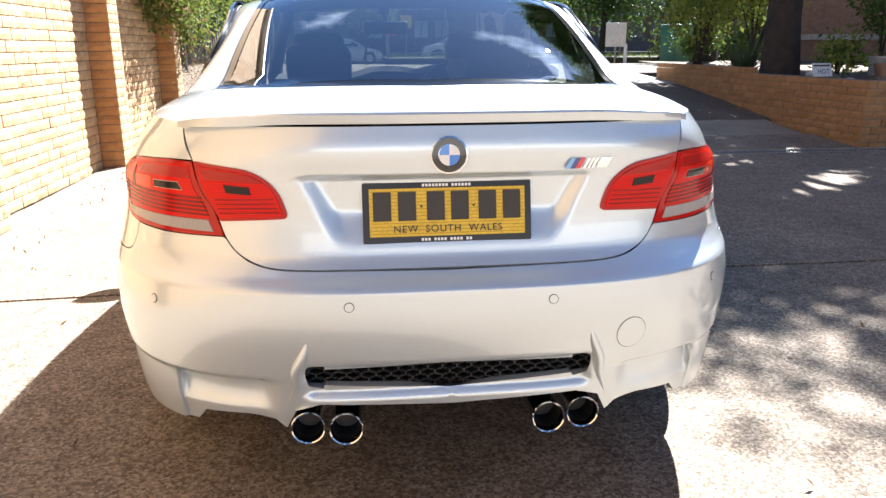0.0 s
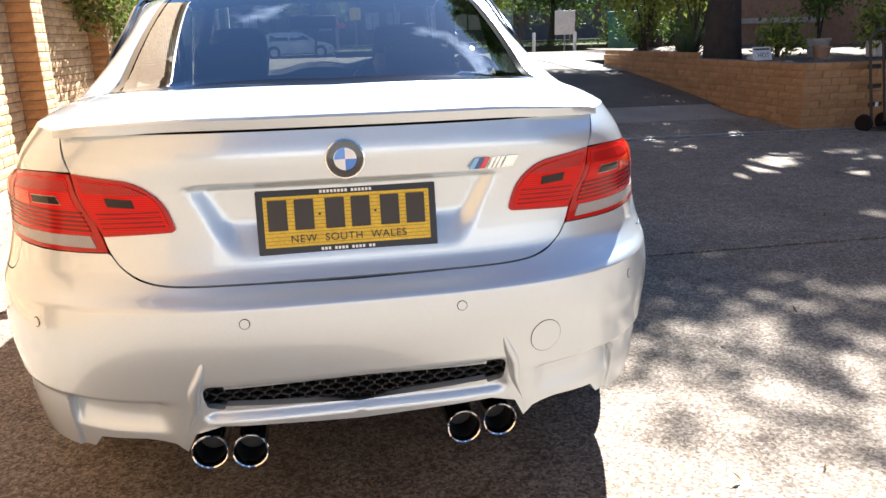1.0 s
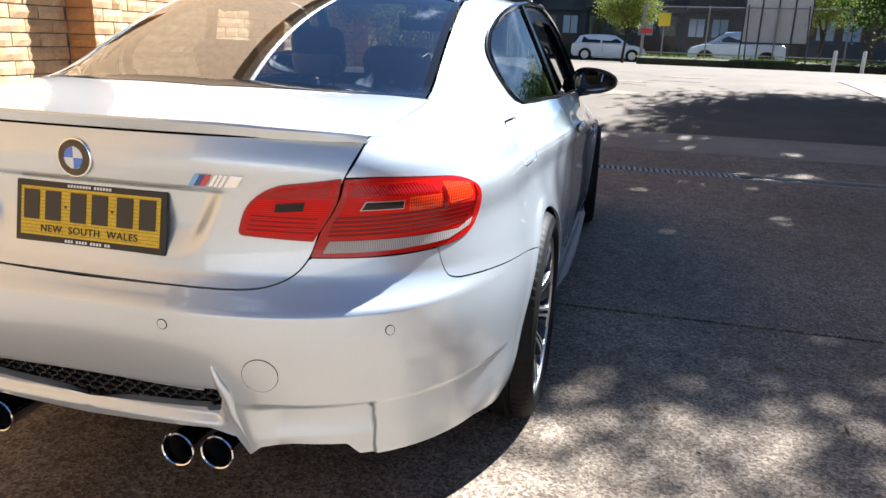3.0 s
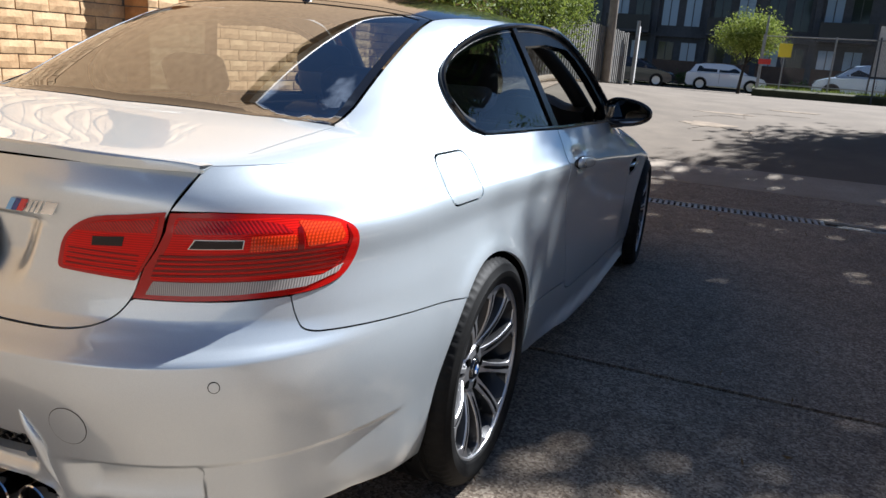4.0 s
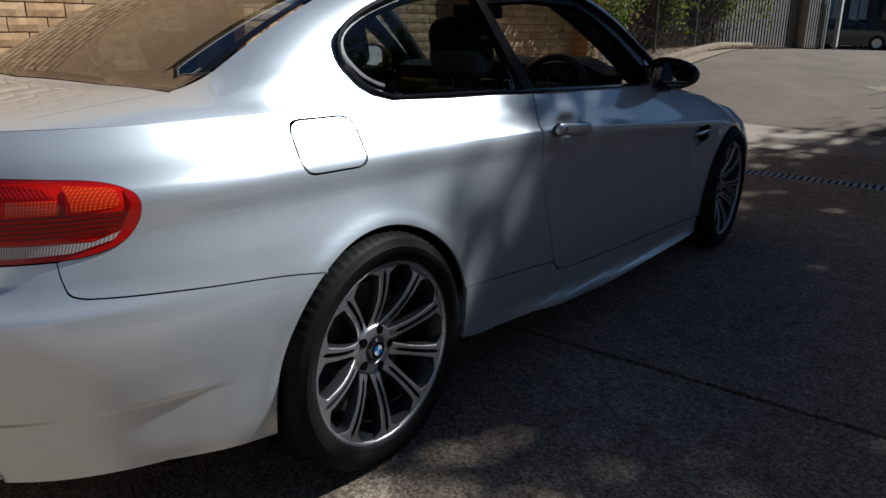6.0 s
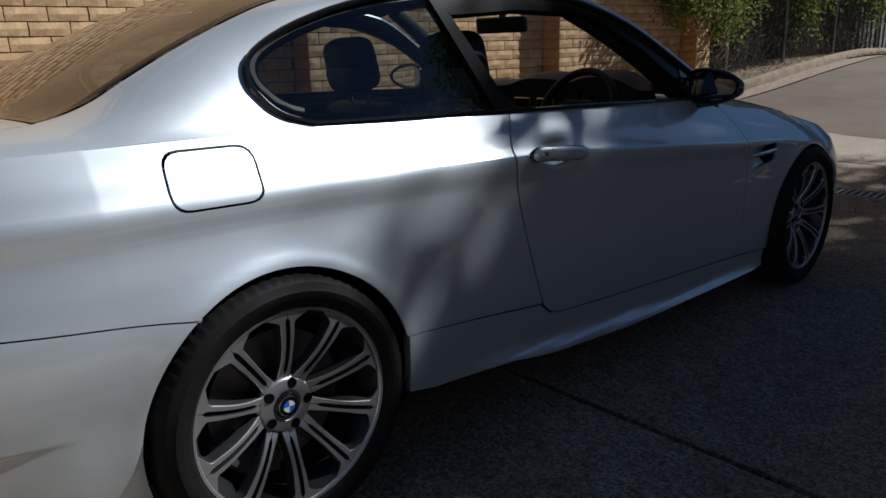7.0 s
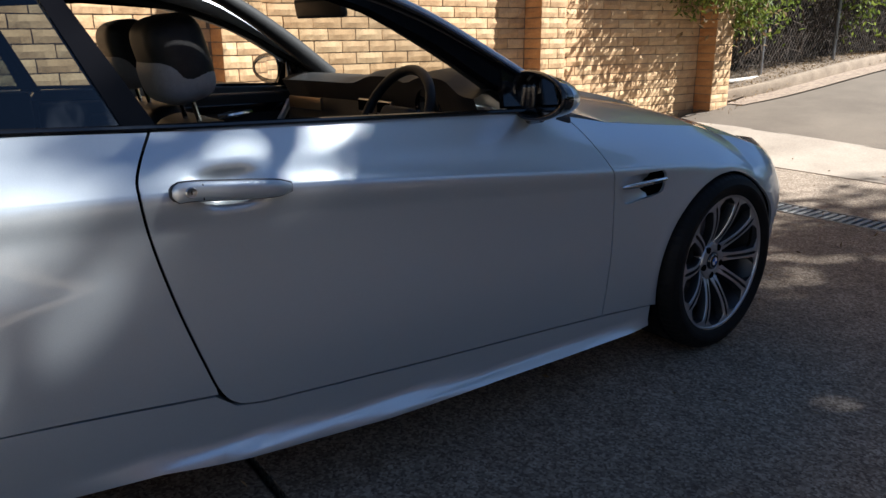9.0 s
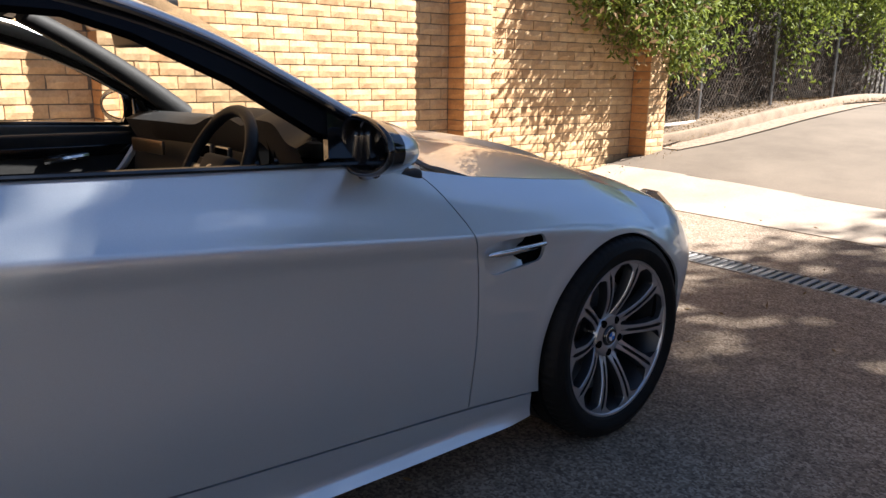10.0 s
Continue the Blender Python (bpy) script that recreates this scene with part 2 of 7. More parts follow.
RED_SIGN = mat_plain("red_sign", (0.55, 0.03, 0.02), 0.4)
WHITE_SIGN = mat_noisy("white_board", (0.66, 0.66, 0.64), (0.78, 0.78, 0.76), 3, 0.5)
GREEN_BIN = mat_plain("green_plastic", (0.02, 0.13, 0.08), 0.45)
RUSTY_WIRE = mat_noisy("rusty_wire", (0.10, 0.08, 0.065), (0.20, 0.17, 0.145), 10, 0.6, 0.1, 0.001, metal=0.4)
GRASS = mat_noisy("verge_grass", (0.035, 0.04, 0.016), (0.075, 0.075, 0.032), 3, 0.95, 0.5, 0.02)

# ---- mesh tools ----
from mathutils.geometry import delaunay_2d_cdt


def mesh_object(name, verts, faces, material, parent=None, label="", smooth=True):
    me = bpy.data.meshes.new(name)
    me.from_pydata([tuple(v) for v in verts], [], [tuple(q) for q in faces])
    me.materials.append(material)
    if smooth:
        me.shade_smooth()
    ob = new(name, me)
    if parent:
        ob.parent = parent
    return tagged(ob, label)


def part(name, bm, material, parent=None, label="", smooth=True):
    """Links a bmesh as one mesh object under a thing or a part."""
    me = bpy.data.meshes.new(name)
    bmesh.ops.recalc_face_normals(bm, faces=bm.faces)
    bm.to_mesh(me)
    bm.free()
    me.materials.append(material)
    if smooth:
        me.shade_smooth()
        me.set_sharp_from_angle(angle=radians(38))
    ob = new(name, me)
    if parent:
        ob.parent = parent
    return tagged(ob, label)


def empty(name, m=None, **tags):
    ob = new(name)
    ob.empty_display_size = 0.1
    if m is not None:
        ob.matrix_world = m
    return tagged(ob, **tags)


def bm_box(sx, sy, sz, at=(0, 0, 0), bevel=0.0, segments=2, turn=None, bm=None):
    bm = bm or bmesh.new()
    made = bmesh.ops.create_cube(bm, size=1.0)["verts"]
    bmesh.ops.scale(bm, vec=(sx, sy, sz), verts=made)
    if bevel:
        edges = list({e for v in made for e in v.link_edges})
        r = bmesh.ops.bevel(bm, geom=edges, offset=bevel, segments=segments, affect="EDGES", profile=0.6)
        made = list({v for q in r["faces"] for v in q.verts} | {v for v in made if v.is_valid})
    m = Matrix.Translation(at) @ (turn or Matrix.Identity(4))
    bmesh.ops.transform(bm, matrix=m, verts=made)
    return bm


def bm_lathe(profile, steps=48, axis="x", at=(0, 0, 0), bm=None, closed=False):
    """Turns a profile of (radius, along) about an axis through at."""
    bm = bm or bmesh.new()
    rings = []
    for i in range(steps):
        a = 2 * math.pi * i / steps
        ring = []
        for r, h in profile:
            c, s = r * math.cos(a), r * math.sin(a)
            p = {"x": (h, c, s), "y": (c, h, s), "z": (c, s, h)}[axis]
            ring.append(bm.verts.new(Vector(p) + Vector(at)))
        rings.append(ring)
    n = len(profile)
    for i in range(steps):
        a, c = rings[i], rings[(i + 1) % steps]
        for k in range(n if closed else n - 1):
            bm.faces.new((a[k], a[(k + 1) % n], c[(k + 1) % n], c[k]))
    return bm


def bm_tube(points, radius, sides=8, bm=None, caps=True, radii=None):
    """A round bar along a line of points."""
    bm = bm or bmesh.new()
    pts = [Vector(p) for p in points]
    rings, side = [], None
    for i, p in enumerate(pts):
        d = (pts[min(i + 1, len(pts) - 1)] - pts[max(i - 1, 0)]).normalized()
        if side is None:
            side = d.orthogonal().normalized()
        side = (side - d * side.dot(d)).normalized()
        up = d.cross(side)
        r = radii[i] if radii else radius
        rings.append([bm.verts.new(p + (side * math.cos(2 * math.pi * k / sides) + up * math.sin(2 * math.pi * k / sides)) * r) for k in range(sides)])
    for a, c in zip(rings, rings[1:]):
        for k in range(sides):
            bm.faces.new((a[k], a[(k + 1) % sides], c[(k + 1) % sides], c[k]))
    if caps:
        bm.faces.new(rings[0][::-1])
        bm.faces.new(rings[-1])
    return bm


def smooth_line(points, steps=6, closed=False):
    """A Catmull-Rom curve through 2D or 3D points."""
    p = [np.array(q, float) for q in points]
    n, out = len(p), []
    for i in range(n if closed else n - 1):
        a, b, c, d = (p[(i + k) % n] if closed else p[min(max(i + k, 0), n - 1)] for k in (-1, 0, 1, 2))
        for s in range(steps):
            t = s / steps
            out.append(0.5 * (2 * b + (c - a) * t + (2 * a - 5 * b + 4 * c - d) * t * t + (3 * b - a - 3 * c + d) * t ** 3))
    if not closed:
        out.append(p[-1])
    return out


def rounded(points, radius, steps=4):
    """A polygon with its corners rounded; a corner may bring its own radius as a third number."""
    out, n = [], len(points)
    for i in range(n):
        a, b, c = (np.array(points[(i + k) % n][:2], float) for k in (-1, 0, 1))
        r = points[i][2] if len(points[i]) > 2 else radius
        u, v = a - b, c - b
        lu, lv = np.hypot(*u), np.hypot(*v)
        d = min(r, 0.48 * lu, 0.48 * lv)
        if d < 1e-4:
            out.append(b)
            continue
        p, q = b + u / lu * d, b + v / lv * d
        for s in range(steps + 1):
            t = s / steps
            out.append((1 - t) ** 2 * p + 2 * t * (1 - t) * b + t * t * q)
    return out


def within_polygon(pts, poly):
    pts, poly = np.asarray(pts), np.asarray(poly)
    x, y = pts[:, 0], pts[:, 1]
    inside = np.zeros(len(pts), bool)
    for (x1, y1), (x2, y2) in zip(poly, np.roll(poly, -1, 0)):
        if y1 != y2:
            inside ^= ((y1 > y) != (y2 > y)) & (x < (x2 - x1) * (y - y1) / (y2 - y1) + x1)
    return inside


def gap_to(pts, poly):
    best = np.full(len(pts), 9.0)
    poly = np.asarray(poly)
    for a, b in zip(poly, np.roll(poly, -1, 0)):
        d = b - a
        t = np.clip(((pts - a) @ d) / max(d @ d, 1e-12), 0, 1)
        best = np.minimum(best, np.hypot(*(pts - a - t[:, None] * d).T))
    return best


def resample(poly, step):
    out = []
    for a, b in zip(poly, np.roll(np.asarray(poly), -1, 0)):
        n = max(1, int(np.ceil(np.hypot(*(np.asarray(b) - a)) / step)))
        out += [np.asarray(a) + (np.asarray(b) - a) * k / n for k in range(n)]
    return np.array(out)


def fill(poly, holes=(), step=0.025, grid=None, lines=None):
    """Triangles that fill a polygon with holes: points of the plane and index triples; also the rims."""
    rims = [resample(poly, step)] + [resample(h, step * 0.7) for h in holes]
    lo, hi = rims[0].min(0), rims[0].max(0)
    sx, sy = grid or (step, step)
    gx, gy = np.meshgrid(np.arange(lo[0], hi[0], sx), np.arange(lo[1], hi[1], sy))
    pts = np.c_[gx.ravel(), gy.ravel()]
    if lines is not None and len(lines):
        near = np.zeros(len(pts), bool)
        for row in lines:
            near |= np.abs(pts[:, 1] - np.interp(pts[:, 0], row[:, 0], row[:, 1])) < 0.45 * sy
        pts = np.vstack([pts[~near], *lines])
        sx = sy = min(sx, sy) * 0.5
    keep = within_polygon(pts, rims[0]) & (gap_to(pts, rims[0]) > 0.4 * min(sx, sy))
    for h in rims[1:]:
        keep &= ~within_polygon(pts, h) & (gap_to(pts, h) > 0.4 * min(sx, sy))
    pts = pts[keep]
    verts, edges = [], []
    for r in rims:
        n0 = len(verts)
        verts += [Vector(p) for p in r]
        edges += [(n0 + k, n0 + (k + 1) % len(r)) for k in range(len(r))]
    verts += [Vector(p) for p in pts]
    v, e, q, *_ = delaunay_2d_cdt(verts, edges, [], 0, 1e-6)
    v = np.array([tuple(p) for p in v])
    mid = np.array([v[list(t)].mean(0) for t in q])
    ok = within_polygon(mid, rims[0])
    for h in rims[1:]:
        ok &= ~within_polygon(mid, h)
    return v, [tuple(t) for t, k in zip(q, ok) if k]


# ---- the silver coupe: body surfaces ----
# x to the car's right, y ahead from the rear axle, z up from the ground.
LEVELS = np.array([0.16, 0.24, 0.42, 0.60, 0.632, 0.665, 0.70, 0.78, 0.859, 0.865, 0.871, 0.93, 0.985])
STATIONS = np.array([-0.35, 0.0, 0.35, 0.85, 1.5, 2.2, 2.76, 3.0])
SIDE = np.array([
    [0.795, 0.850, 0.863, 0.866, 0.868, 0.860, 0.853, 0.850],
    [0.836, 0.882, 0.880, 0.876, 0.872, 0.866, 0.876, 0.872],
    [0.867, 0.906, 0.898, 0.886, 0.882, 0.874, 0.902, 0.897],
    [0.872, 0.903, 0.894, 0.882, 0.879, 0.874, 0.904, 0.897],
    [0.866, 0.895, 0.890, 0.881, 0.878, 0.874, 0.904, 0.894],
    [0.858, 0.882, 0.884, 0.880, 0.878, 0.874, 0.902, 0.890],
    [0.850, 0.868, 0.876, 0.879, 0.878, 0.875, 0.899, 0.884],
    [0.830, 0.842, 0.862, 0.881, 0.882, 0.879, 0.890, 0.870],
    [0.820, 0.832, 0.858, 0.886, 0.889, 0.884, 0.870, 0.840],
    [0.817, 0.829, 0.855, 0.884, 0.887, 0.882, 0.866, 0.835],
    [0.813, 0.824, 0.850, 0.879, 0.882, 0.877, 0.861, 0.829],
    [0.780, 0.786, 0.809, 0.844, 0.848, 0.830, 0.802, 0.757],
    [0.738, 0.744, 0.764, 0.808, 0.812, 0.775, 0.715, 0.655],
])
TAIL = np.array([-0.965, -0.99, -1.022, -1.046, -1.046, -1.000, -0.970, -0.961, -0.966, -0.967, -0.968, -0.978, -0.966])
Y_TAIL, Y_NOSE, NOSE = -0.35, 2.98, 3.56


def curve(x, xs, ys):
    """A monotone cubic through a short table."""
    xs, ys, x = np.asarray(xs, float), np.asarray(ys, float), np.clip(x, xs[0], xs[-1])
    h, d = np.diff(xs), np.diff(ys) / np.diff(xs)
    m = np.zeros(len(xs))
    for i in range(1, len(xs) - 1):
        if d[i - 1] * d[i] > 0:
            w1, w2 = 2 * h[i] + h[i - 1], h[i] + 2 * h[i - 1]
            m[i] = (w1 + w2) / (w1 / d[i - 1] + w2 / d[i])
    m[0], m[-1] = d[0], d[-1]
    i = np.clip(np.searchsorted(xs, x, side="right") - 1, 0, len(xs) - 2)
    t = (x - xs[i]) / h[i]
    return (1 + 2 * t) * (1 - t) ** 2 * ys[i] + t * (1 - t) ** 2 * h[i] * m[i] + t * t * (3 - 2 * t) * ys[i + 1] + t * t * (t - 1) * h[i] * m[i + 1]


def crease_height(y):
    return curve(y, (-0.35, 0, 0.85, 1.5, 2.2, 2.76, 3.0, 3.5), (0.868, 0.866, 0.852, 0.81, 0.752, 0.72, 0.69, 0.60))


def belt_height(y):
    return curve(y, (-1.0, 0.2, 0.85, 1.5, 1.9, 2.25, 2.76, 3.1, 3.4, 3.54), (0.985, 0.985, 0.968, 0.955, 0.935, 0.885, 0.835, 0.765, 0.66, 0.60))


def level_of(y, z):
    """The base height whose level passes through z at the station y."""
    zc, zt = crease_height(y), belt_height(y)
    low = z
    mid = 0.42 + (z - 0.42) * (0.865 - 0.42) / (zc - 0.42)
    high = 0.865 + (z - zc) * (0.985 - 0.865) / (zt - zc)
    return np.where(z < 0.42, low, np.where(z < zc, mid, high))


_theta = np.linspace(0, math.pi / 2, 400)
_arc_x, _arc_y = 0.88 * np.sin(_theta) ** (2 / 3.2), 0.69 * np.cos(_theta) ** (2 / 2.5)
_arc = np.r_[0, np.cumsum(np.hypot(np.diff(_arc_x), np.diff(_arc_y)))]
TAIL_ARC = _arc[-1]
_nose_x, _nose_y = 0.88 * np.cos(_theta) ** (2 / 2.6), 0.58 * np.sin(_theta) ** (2 / 2.2)
_nose_arc = np.r_[0, np.cumsum(np.hypot(np.diff(_nose_x), np.diff(_nose_y)))]


def smoothstep(a, b, x):
    t = np.clip((x - a) / (b - a), 0, 1)
    return t * t * (3 - 2 * t)


def side_grid(y, base):
    """Half width at a station and a base level."""
    rows = np.array([curve(y, STATIONS, row) for row in SIDE])
    i = np.clip(np.searchsorted(LEVELS, base, side="right") - 1, 0, len(LEVELS) - 2)
    h = np.diff(LEVELS)
    n = np.arange(len(y))
    d = np.diff(rows, axis=0) / h[:, None]
    m = np.vstack([d[:1], (d[:-1] * h[1:, None] + d[1:] * h[:-1, None]) / (h[1:] + h[:-1])[:, None], d[-1:]])
    t = (base - LEVELS[i]) / h[i]
    return (1 + 2 * t) * (1 - t) ** 2 * rows[i, n] + t * (1 - t) ** 2 * h[i] * m[i, n] + t * t * (3 - 2 * t) * rows[i + 1, n] + t * t * (t - 1) * h[i] * m[i + 1, n]


def body(uv):
    """The outer skin below the belt: arc position along the plan, and height."""
    u, z = np.asarray(uv, float).T
    y = np.clip(u, 0, Y_NOSE - Y_TAIL) + Y_TAIL
    base = np.clip(level_of(y, z), 0.12, 1.02)
    a = side_grid(y, base)
    x = a.copy()
    # the tail: a squared-off oval in plan
    back = u < 0
    th = np.interp(u[back] + TAIL_ARC, _arc, _theta)
    b = Y_TAIL - curve(base[back], LEVELS, TAIL)
    dy = b * np.cos(th) ** (2 / 2.5)
    xb = a[back] * np.sin(th) ** (2 / 3.2)
    x[back], y[back] = xb - 0.08 * dy * np.clip(xb / a[back], 0, 1) ** 4, Y_TAIL - dy
    # the nose
    ahead = u > Y_NOSE - Y_TAIL
    th = np.interp(u[ahead] - (Y_NOSE - Y_TAIL), _nose_arc, _theta)
    nose_b = NOSE - Y_NOSE - 0.10 * smoothstep(0.6, 0.25, z[ahead]) - 0.1 * smoothstep(0.6, 0.9, base[ahead])
    x[ahead], y[ahead] = a[ahead] * np.cos(th) ** (2 / 2.6), Y_NOSE + nose_b * np.sin(th) ** (2 / 2.2)
    # number plate recess in the boot lid, and the scoops under the bumper corners
    on_tail = (y < -0.7)
    slope = 0.332 - (0.875 - z) * 0.5
    dent = 0.026 * smoothstep(0.005, -0.05, np.abs(x) - slope) * smoothstep(0.878, 0.864, z) * smoothstep(0.715, 0.80, z)
    inside = smoothstep(0.385, 0.45, np.abs(x)) * smoothstep(0.640, 0.628, np.abs(x))
    scoop = inside * (0.028 * smoothstep(0.432, 0.408, z) * smoothstep(0.335, 0.40, z) + 0.012 * smoothstep(0.40, 0.35, z))
    pull = 0.016 * smoothstep(0.345, 0.31, np.abs(x)) * smoothstep(0.465, 0.452, z) * smoothstep(0.372, 0.394, z)
    y = y + np.where(on_tail, dent + scoop + pull, 0)
    # dish behind the door handle
    x = x - np.where(y > 0, 0.026 * np.exp(-np.abs((y - 0.965) / 0.066) ** 3 - np.abs((z - 0.843) / 0.036) ** 3), 0)
    # the sill's flared blade, and the step along the bumper's lower edge
    blade = np.interp(y, (0.5, 1.0, 1.75, 2.4), (0.285, 0.240, 0.200, 0.19))
    x = x + 0.030 * smoothstep(0.45, 0.9, y) * smoothstep(2.5, 2.3, y) * smoothstep(blade + 0.008, blade - 0.045, z)
    x = x - np.where(y < -0.35, 0.008 * smoothstep(0.432, 0.418, z) * smoothstep(-0.45, -0.62, y) * smoothstep(0.2, 0.5, np.abs(x)), 0)
    # flares round the wheel arches
    for yc in (0.0, 2.785):
        r = np.hypot(y - yc, z - 0.33)
        x = x + np.where(np.abs(y - yc) < 0.6, 0.003 * np.exp(-((r - 0.366) / 0.022) ** 2) * smoothstep(0.2, 0.35, z), 0)
    return np.c_[x, y, z]


def on_side(y, z):
    return (y - Y_TAIL, z)


def on_tail(x, z):
    """The place on the skin of a point of the tail seen square from behind."""
    base = np.clip(level_of(np.array([Y_TAIL]), np.array([z])), 0.16, 0.985)
    a = side_grid(np.array([Y_TAIL]), base)[0]
    th = math.asin(min(1.0, (abs(x) / a) ** 1.6))
    return (math.copysign(np.interp(th, _theta, _arc), 1) - TAIL_ARC, z)


WING_TOP = [(2.25, 0.882), (2.5, 0.855), (2.8, 0.825), (3.1, 0.75), (3.3, 0.69), (3.5, 0.62)]
_rows = np.linspace(2.25, 3.5, 60)
WING_EDGE = body(np.c_[_rows - Y_TAIL, np.interp(_rows, *np.array(WING_TOP).T)])
SHOULDER = body(np.c_[np.linspace(-0.75, 0.9, 80), np.full(80, 0.984)])
SHOULDER_FIT = np.polyfit(SHOULDER[:, 1], SHOULDER[:, 0], 7)


def shoulder_width(y):
    return np.polyval(SHOULDER_FIT, np.clip(y, SHOULDER[0, 1], SHOULDER[-1, 1]))


def belt_width(y):
    return curve(y, (-1.0, -0.35, 0.06, 0.35, 0.82, 1.3, 1.9, 2.2, 3.0), (0.715, 0.742, 0.749, 0.768, 0.806, 0.812, 0.79, 0.765, 0.66))


def deck(x, y):
    x = np.abs(x)
    z = curve(y, (-1.0, -0.83, -0.4, 0.3, 1.9, 2.35, 2.8, 3.2, 3.42, 3.54), (0.996, 1.003, 1.043, 1.06, 0.99, 0.955, 0.891, 0.793, 0.705, 0.62))
    edge = x / shoulder_width(y)
    rear = (z - 0.9845) * (0.5 * edge ** 5 + 0.5 * edge ** 13)
    front = (z - np.interp(y, WING_EDGE[:, 1], WING_EDGE[:, 2])) * (x / np.interp(y, WING_EDGE[:, 1], WING_EDGE[:, 0])) ** 3.0 - 0.028 * smoothstep(0.29, 0.16, x) * smoothstep(2.35, 2.6, y) * smoothstep(3.4, 3.0, y)
    w = smoothstep(0.6, 1.8, y)
    return z - (1 - w) * rear - w * front


def soft_min(a, b, k):
    h = np.clip(0.5 + 0.5 * (b - a) / k, 0, 1)
    return b * (1 - h) + a * h - k * h * (1 - h)


def lean_of(y):
    """How far the sides of the glasshouse lean in, more so behind the doors."""
    return 0.40 + 0.24 * smoothstep(0.55, -0.20, y)


def glass_side(y, z):
    """How far out the side windows stand."""
    return belt_width(y) - lean_of(y) * (z - 0.97) - 0.10 * np.maximum(z - 1.15, 0) ** 2


def upper(xy):
    """Boot deck, glasshouse, roof and bonnet as one skin over the plan."""
    x, y = np.asarray(xy, float).T
    ax = np.abs(x)
    roof = 1.412 - 0.05 * ((y - 1.15) / 0.9) ** 2 - 0.075 * (ax / 0.6) ** 2.4
    screen = 0.965 + (2.36 - y - 0.62 * ax ** 2) * 0.56 - 0.03 * (2.36 - y) ** 2
    back = 1.043 + (y + 0.455) * 0.605 - 0.22 * (y + 0.455) ** 2 - 0.15 * ax ** 2 - 0.7 * np.maximum(ax - 0.36, 0) ** 2
    side = 0.97 + (belt_width(y) - ax) / lean_of(y)
    house = soft_min(soft_min(soft_min(roof, screen, 0.05), back, 0.03), side, 0.09)
    d = deck(x, y)
    # the rear pillars run out softly onto the shoulders
    run = np.clip((shoulder_width(y) - ax) / 0.07, 0, 1) * smoothstep(0.50, 0.62, ax) * smoothstep(0.25, -0.05, y)
    z = -soft_min(-d, -house, 0.012 + 0.05 * run)
    return np.c_[x, y, z]


def panel(name, poly, surf, material, parent, holes=(), step=0.025, lift=0.0, rim=0.010, side=1, label="", grid=None, centre=(0, 1.2, 0.55), lines=None):
    """A piece of skin inside an outline, with turned-in edges. side: 1 right, -1 left, 0 both halves in one mesh."""
    v, tris = fill(poly, holes, step, grid, CREASE_ROWS if lines is None and surf is body else lines)
    p = surf(v)
    e = 2e-3
    n = np.cross(surf(v + (e, 0)) - surf(v - (e, 0)), surf(v + (0, e)) - surf(v - (0, e)))
    n /= np.maximum(np.linalg.norm(n, axis=1, keepdims=True), 1e-12)
    if (n * (p - centre)).sum() < 0:
        n = -n
    p = p + n * lift
    count = {}
    faces = []
    tri = np.array(tris)
    flat = v[tri]
    turn = np.sign(np.cross(flat[:, 1] - flat[:, 0], flat[:, 2] - flat[:, 0]))
    out = (np.cross(p[tri[:, 1]] - p[tri[:, 0]], p[tri[:, 2]] - p[tri[:, 0]]) * n[tri[:, 0]]).sum(1)
    way = 1 if (out * turn).sum() > 0 else -1
    for (a, b, c), s in zip(tris, turn):
        if s * way < 0:
            b, c = c, b
        faces.append((a, b, c))
        for k in ((a, b), (b, c), (c, a)):
            count[k] = count.get(k, 0) + 1
    edge = [k for k in count if (k[1], k[0]) not in count]
    verts = list(p)
    skin = len(faces)
    if rim:
        seam = {k for k in range(len(p)) if side == 0 and abs(p[k][0]) < 1e-4}
        inner = {}
        for a, b in edge:
            if a in seam and b in seam:
                continue
            for k in (a, b):
                if k not in inner:
                    inner[k] = len(verts)
                    verts.append(p[k] - n[k] * rim)
            faces.append((b, a, inner[a], inner[b]))
    verts = np.array(verts)
    normals = np.vstack([n, np.zeros((len(verts) - len(n), 3))])
    skin_faces = [k < skin for k in range(len(faces))]
    if side == -1:
        verts, normals, faces = verts * (-1, 1, 1), normals * (-1, 1, 1), [q[::-1] for q in faces]
    if side == 0:
        m = len(verts)
        other = [k if abs(verts[k][0]) < 1e-4 and k < len(p) else k + m for k in range(m)]
        faces = faces + [tuple(other[k] for k in q[::-1]) for q in faces]
        verts, normals = np.vstack([verts, verts * (-1, 1, 1)]), np.vstack([normals, normals * (-1, 1, 1)])
        skin_faces = skin_faces * 2
    ob = mesh_object(name, verts, faces, material, parent, label)
    loops = []
    for f, on_skin in zip(ob.data.polygons, skin_faces):
        loops += [tuple(normals[k]) if on_skin else tuple(f.normal) for k in f.vertices]
    ob.data.normals_split_custom_set(loops)
    return ob


ROW_U = np.arange(-TAIL_ARC + 0.01, 3.3, 0.018)
CREASE_ROWS = [np.c_[ROW_U, crease_height(np.clip(ROW_U, 0, 9) + Y_TAIL) + d] for d in (-0.014, -0.007, -0.0035, 0.0, 0.0035, 0.007, 0.014)]
LEDGE_ROWS = [np.c_[ROW_U, np.full(len(ROW_U), z)] for z in (0.612, 0.622, 0.628, 0.633, 0.638, 0.646)] + [np.c_[ROW_U, np.full(len(ROW_U), z)] for z in (0.435, 0.429, 0.424, 0.418, 0.412, 0.406)]

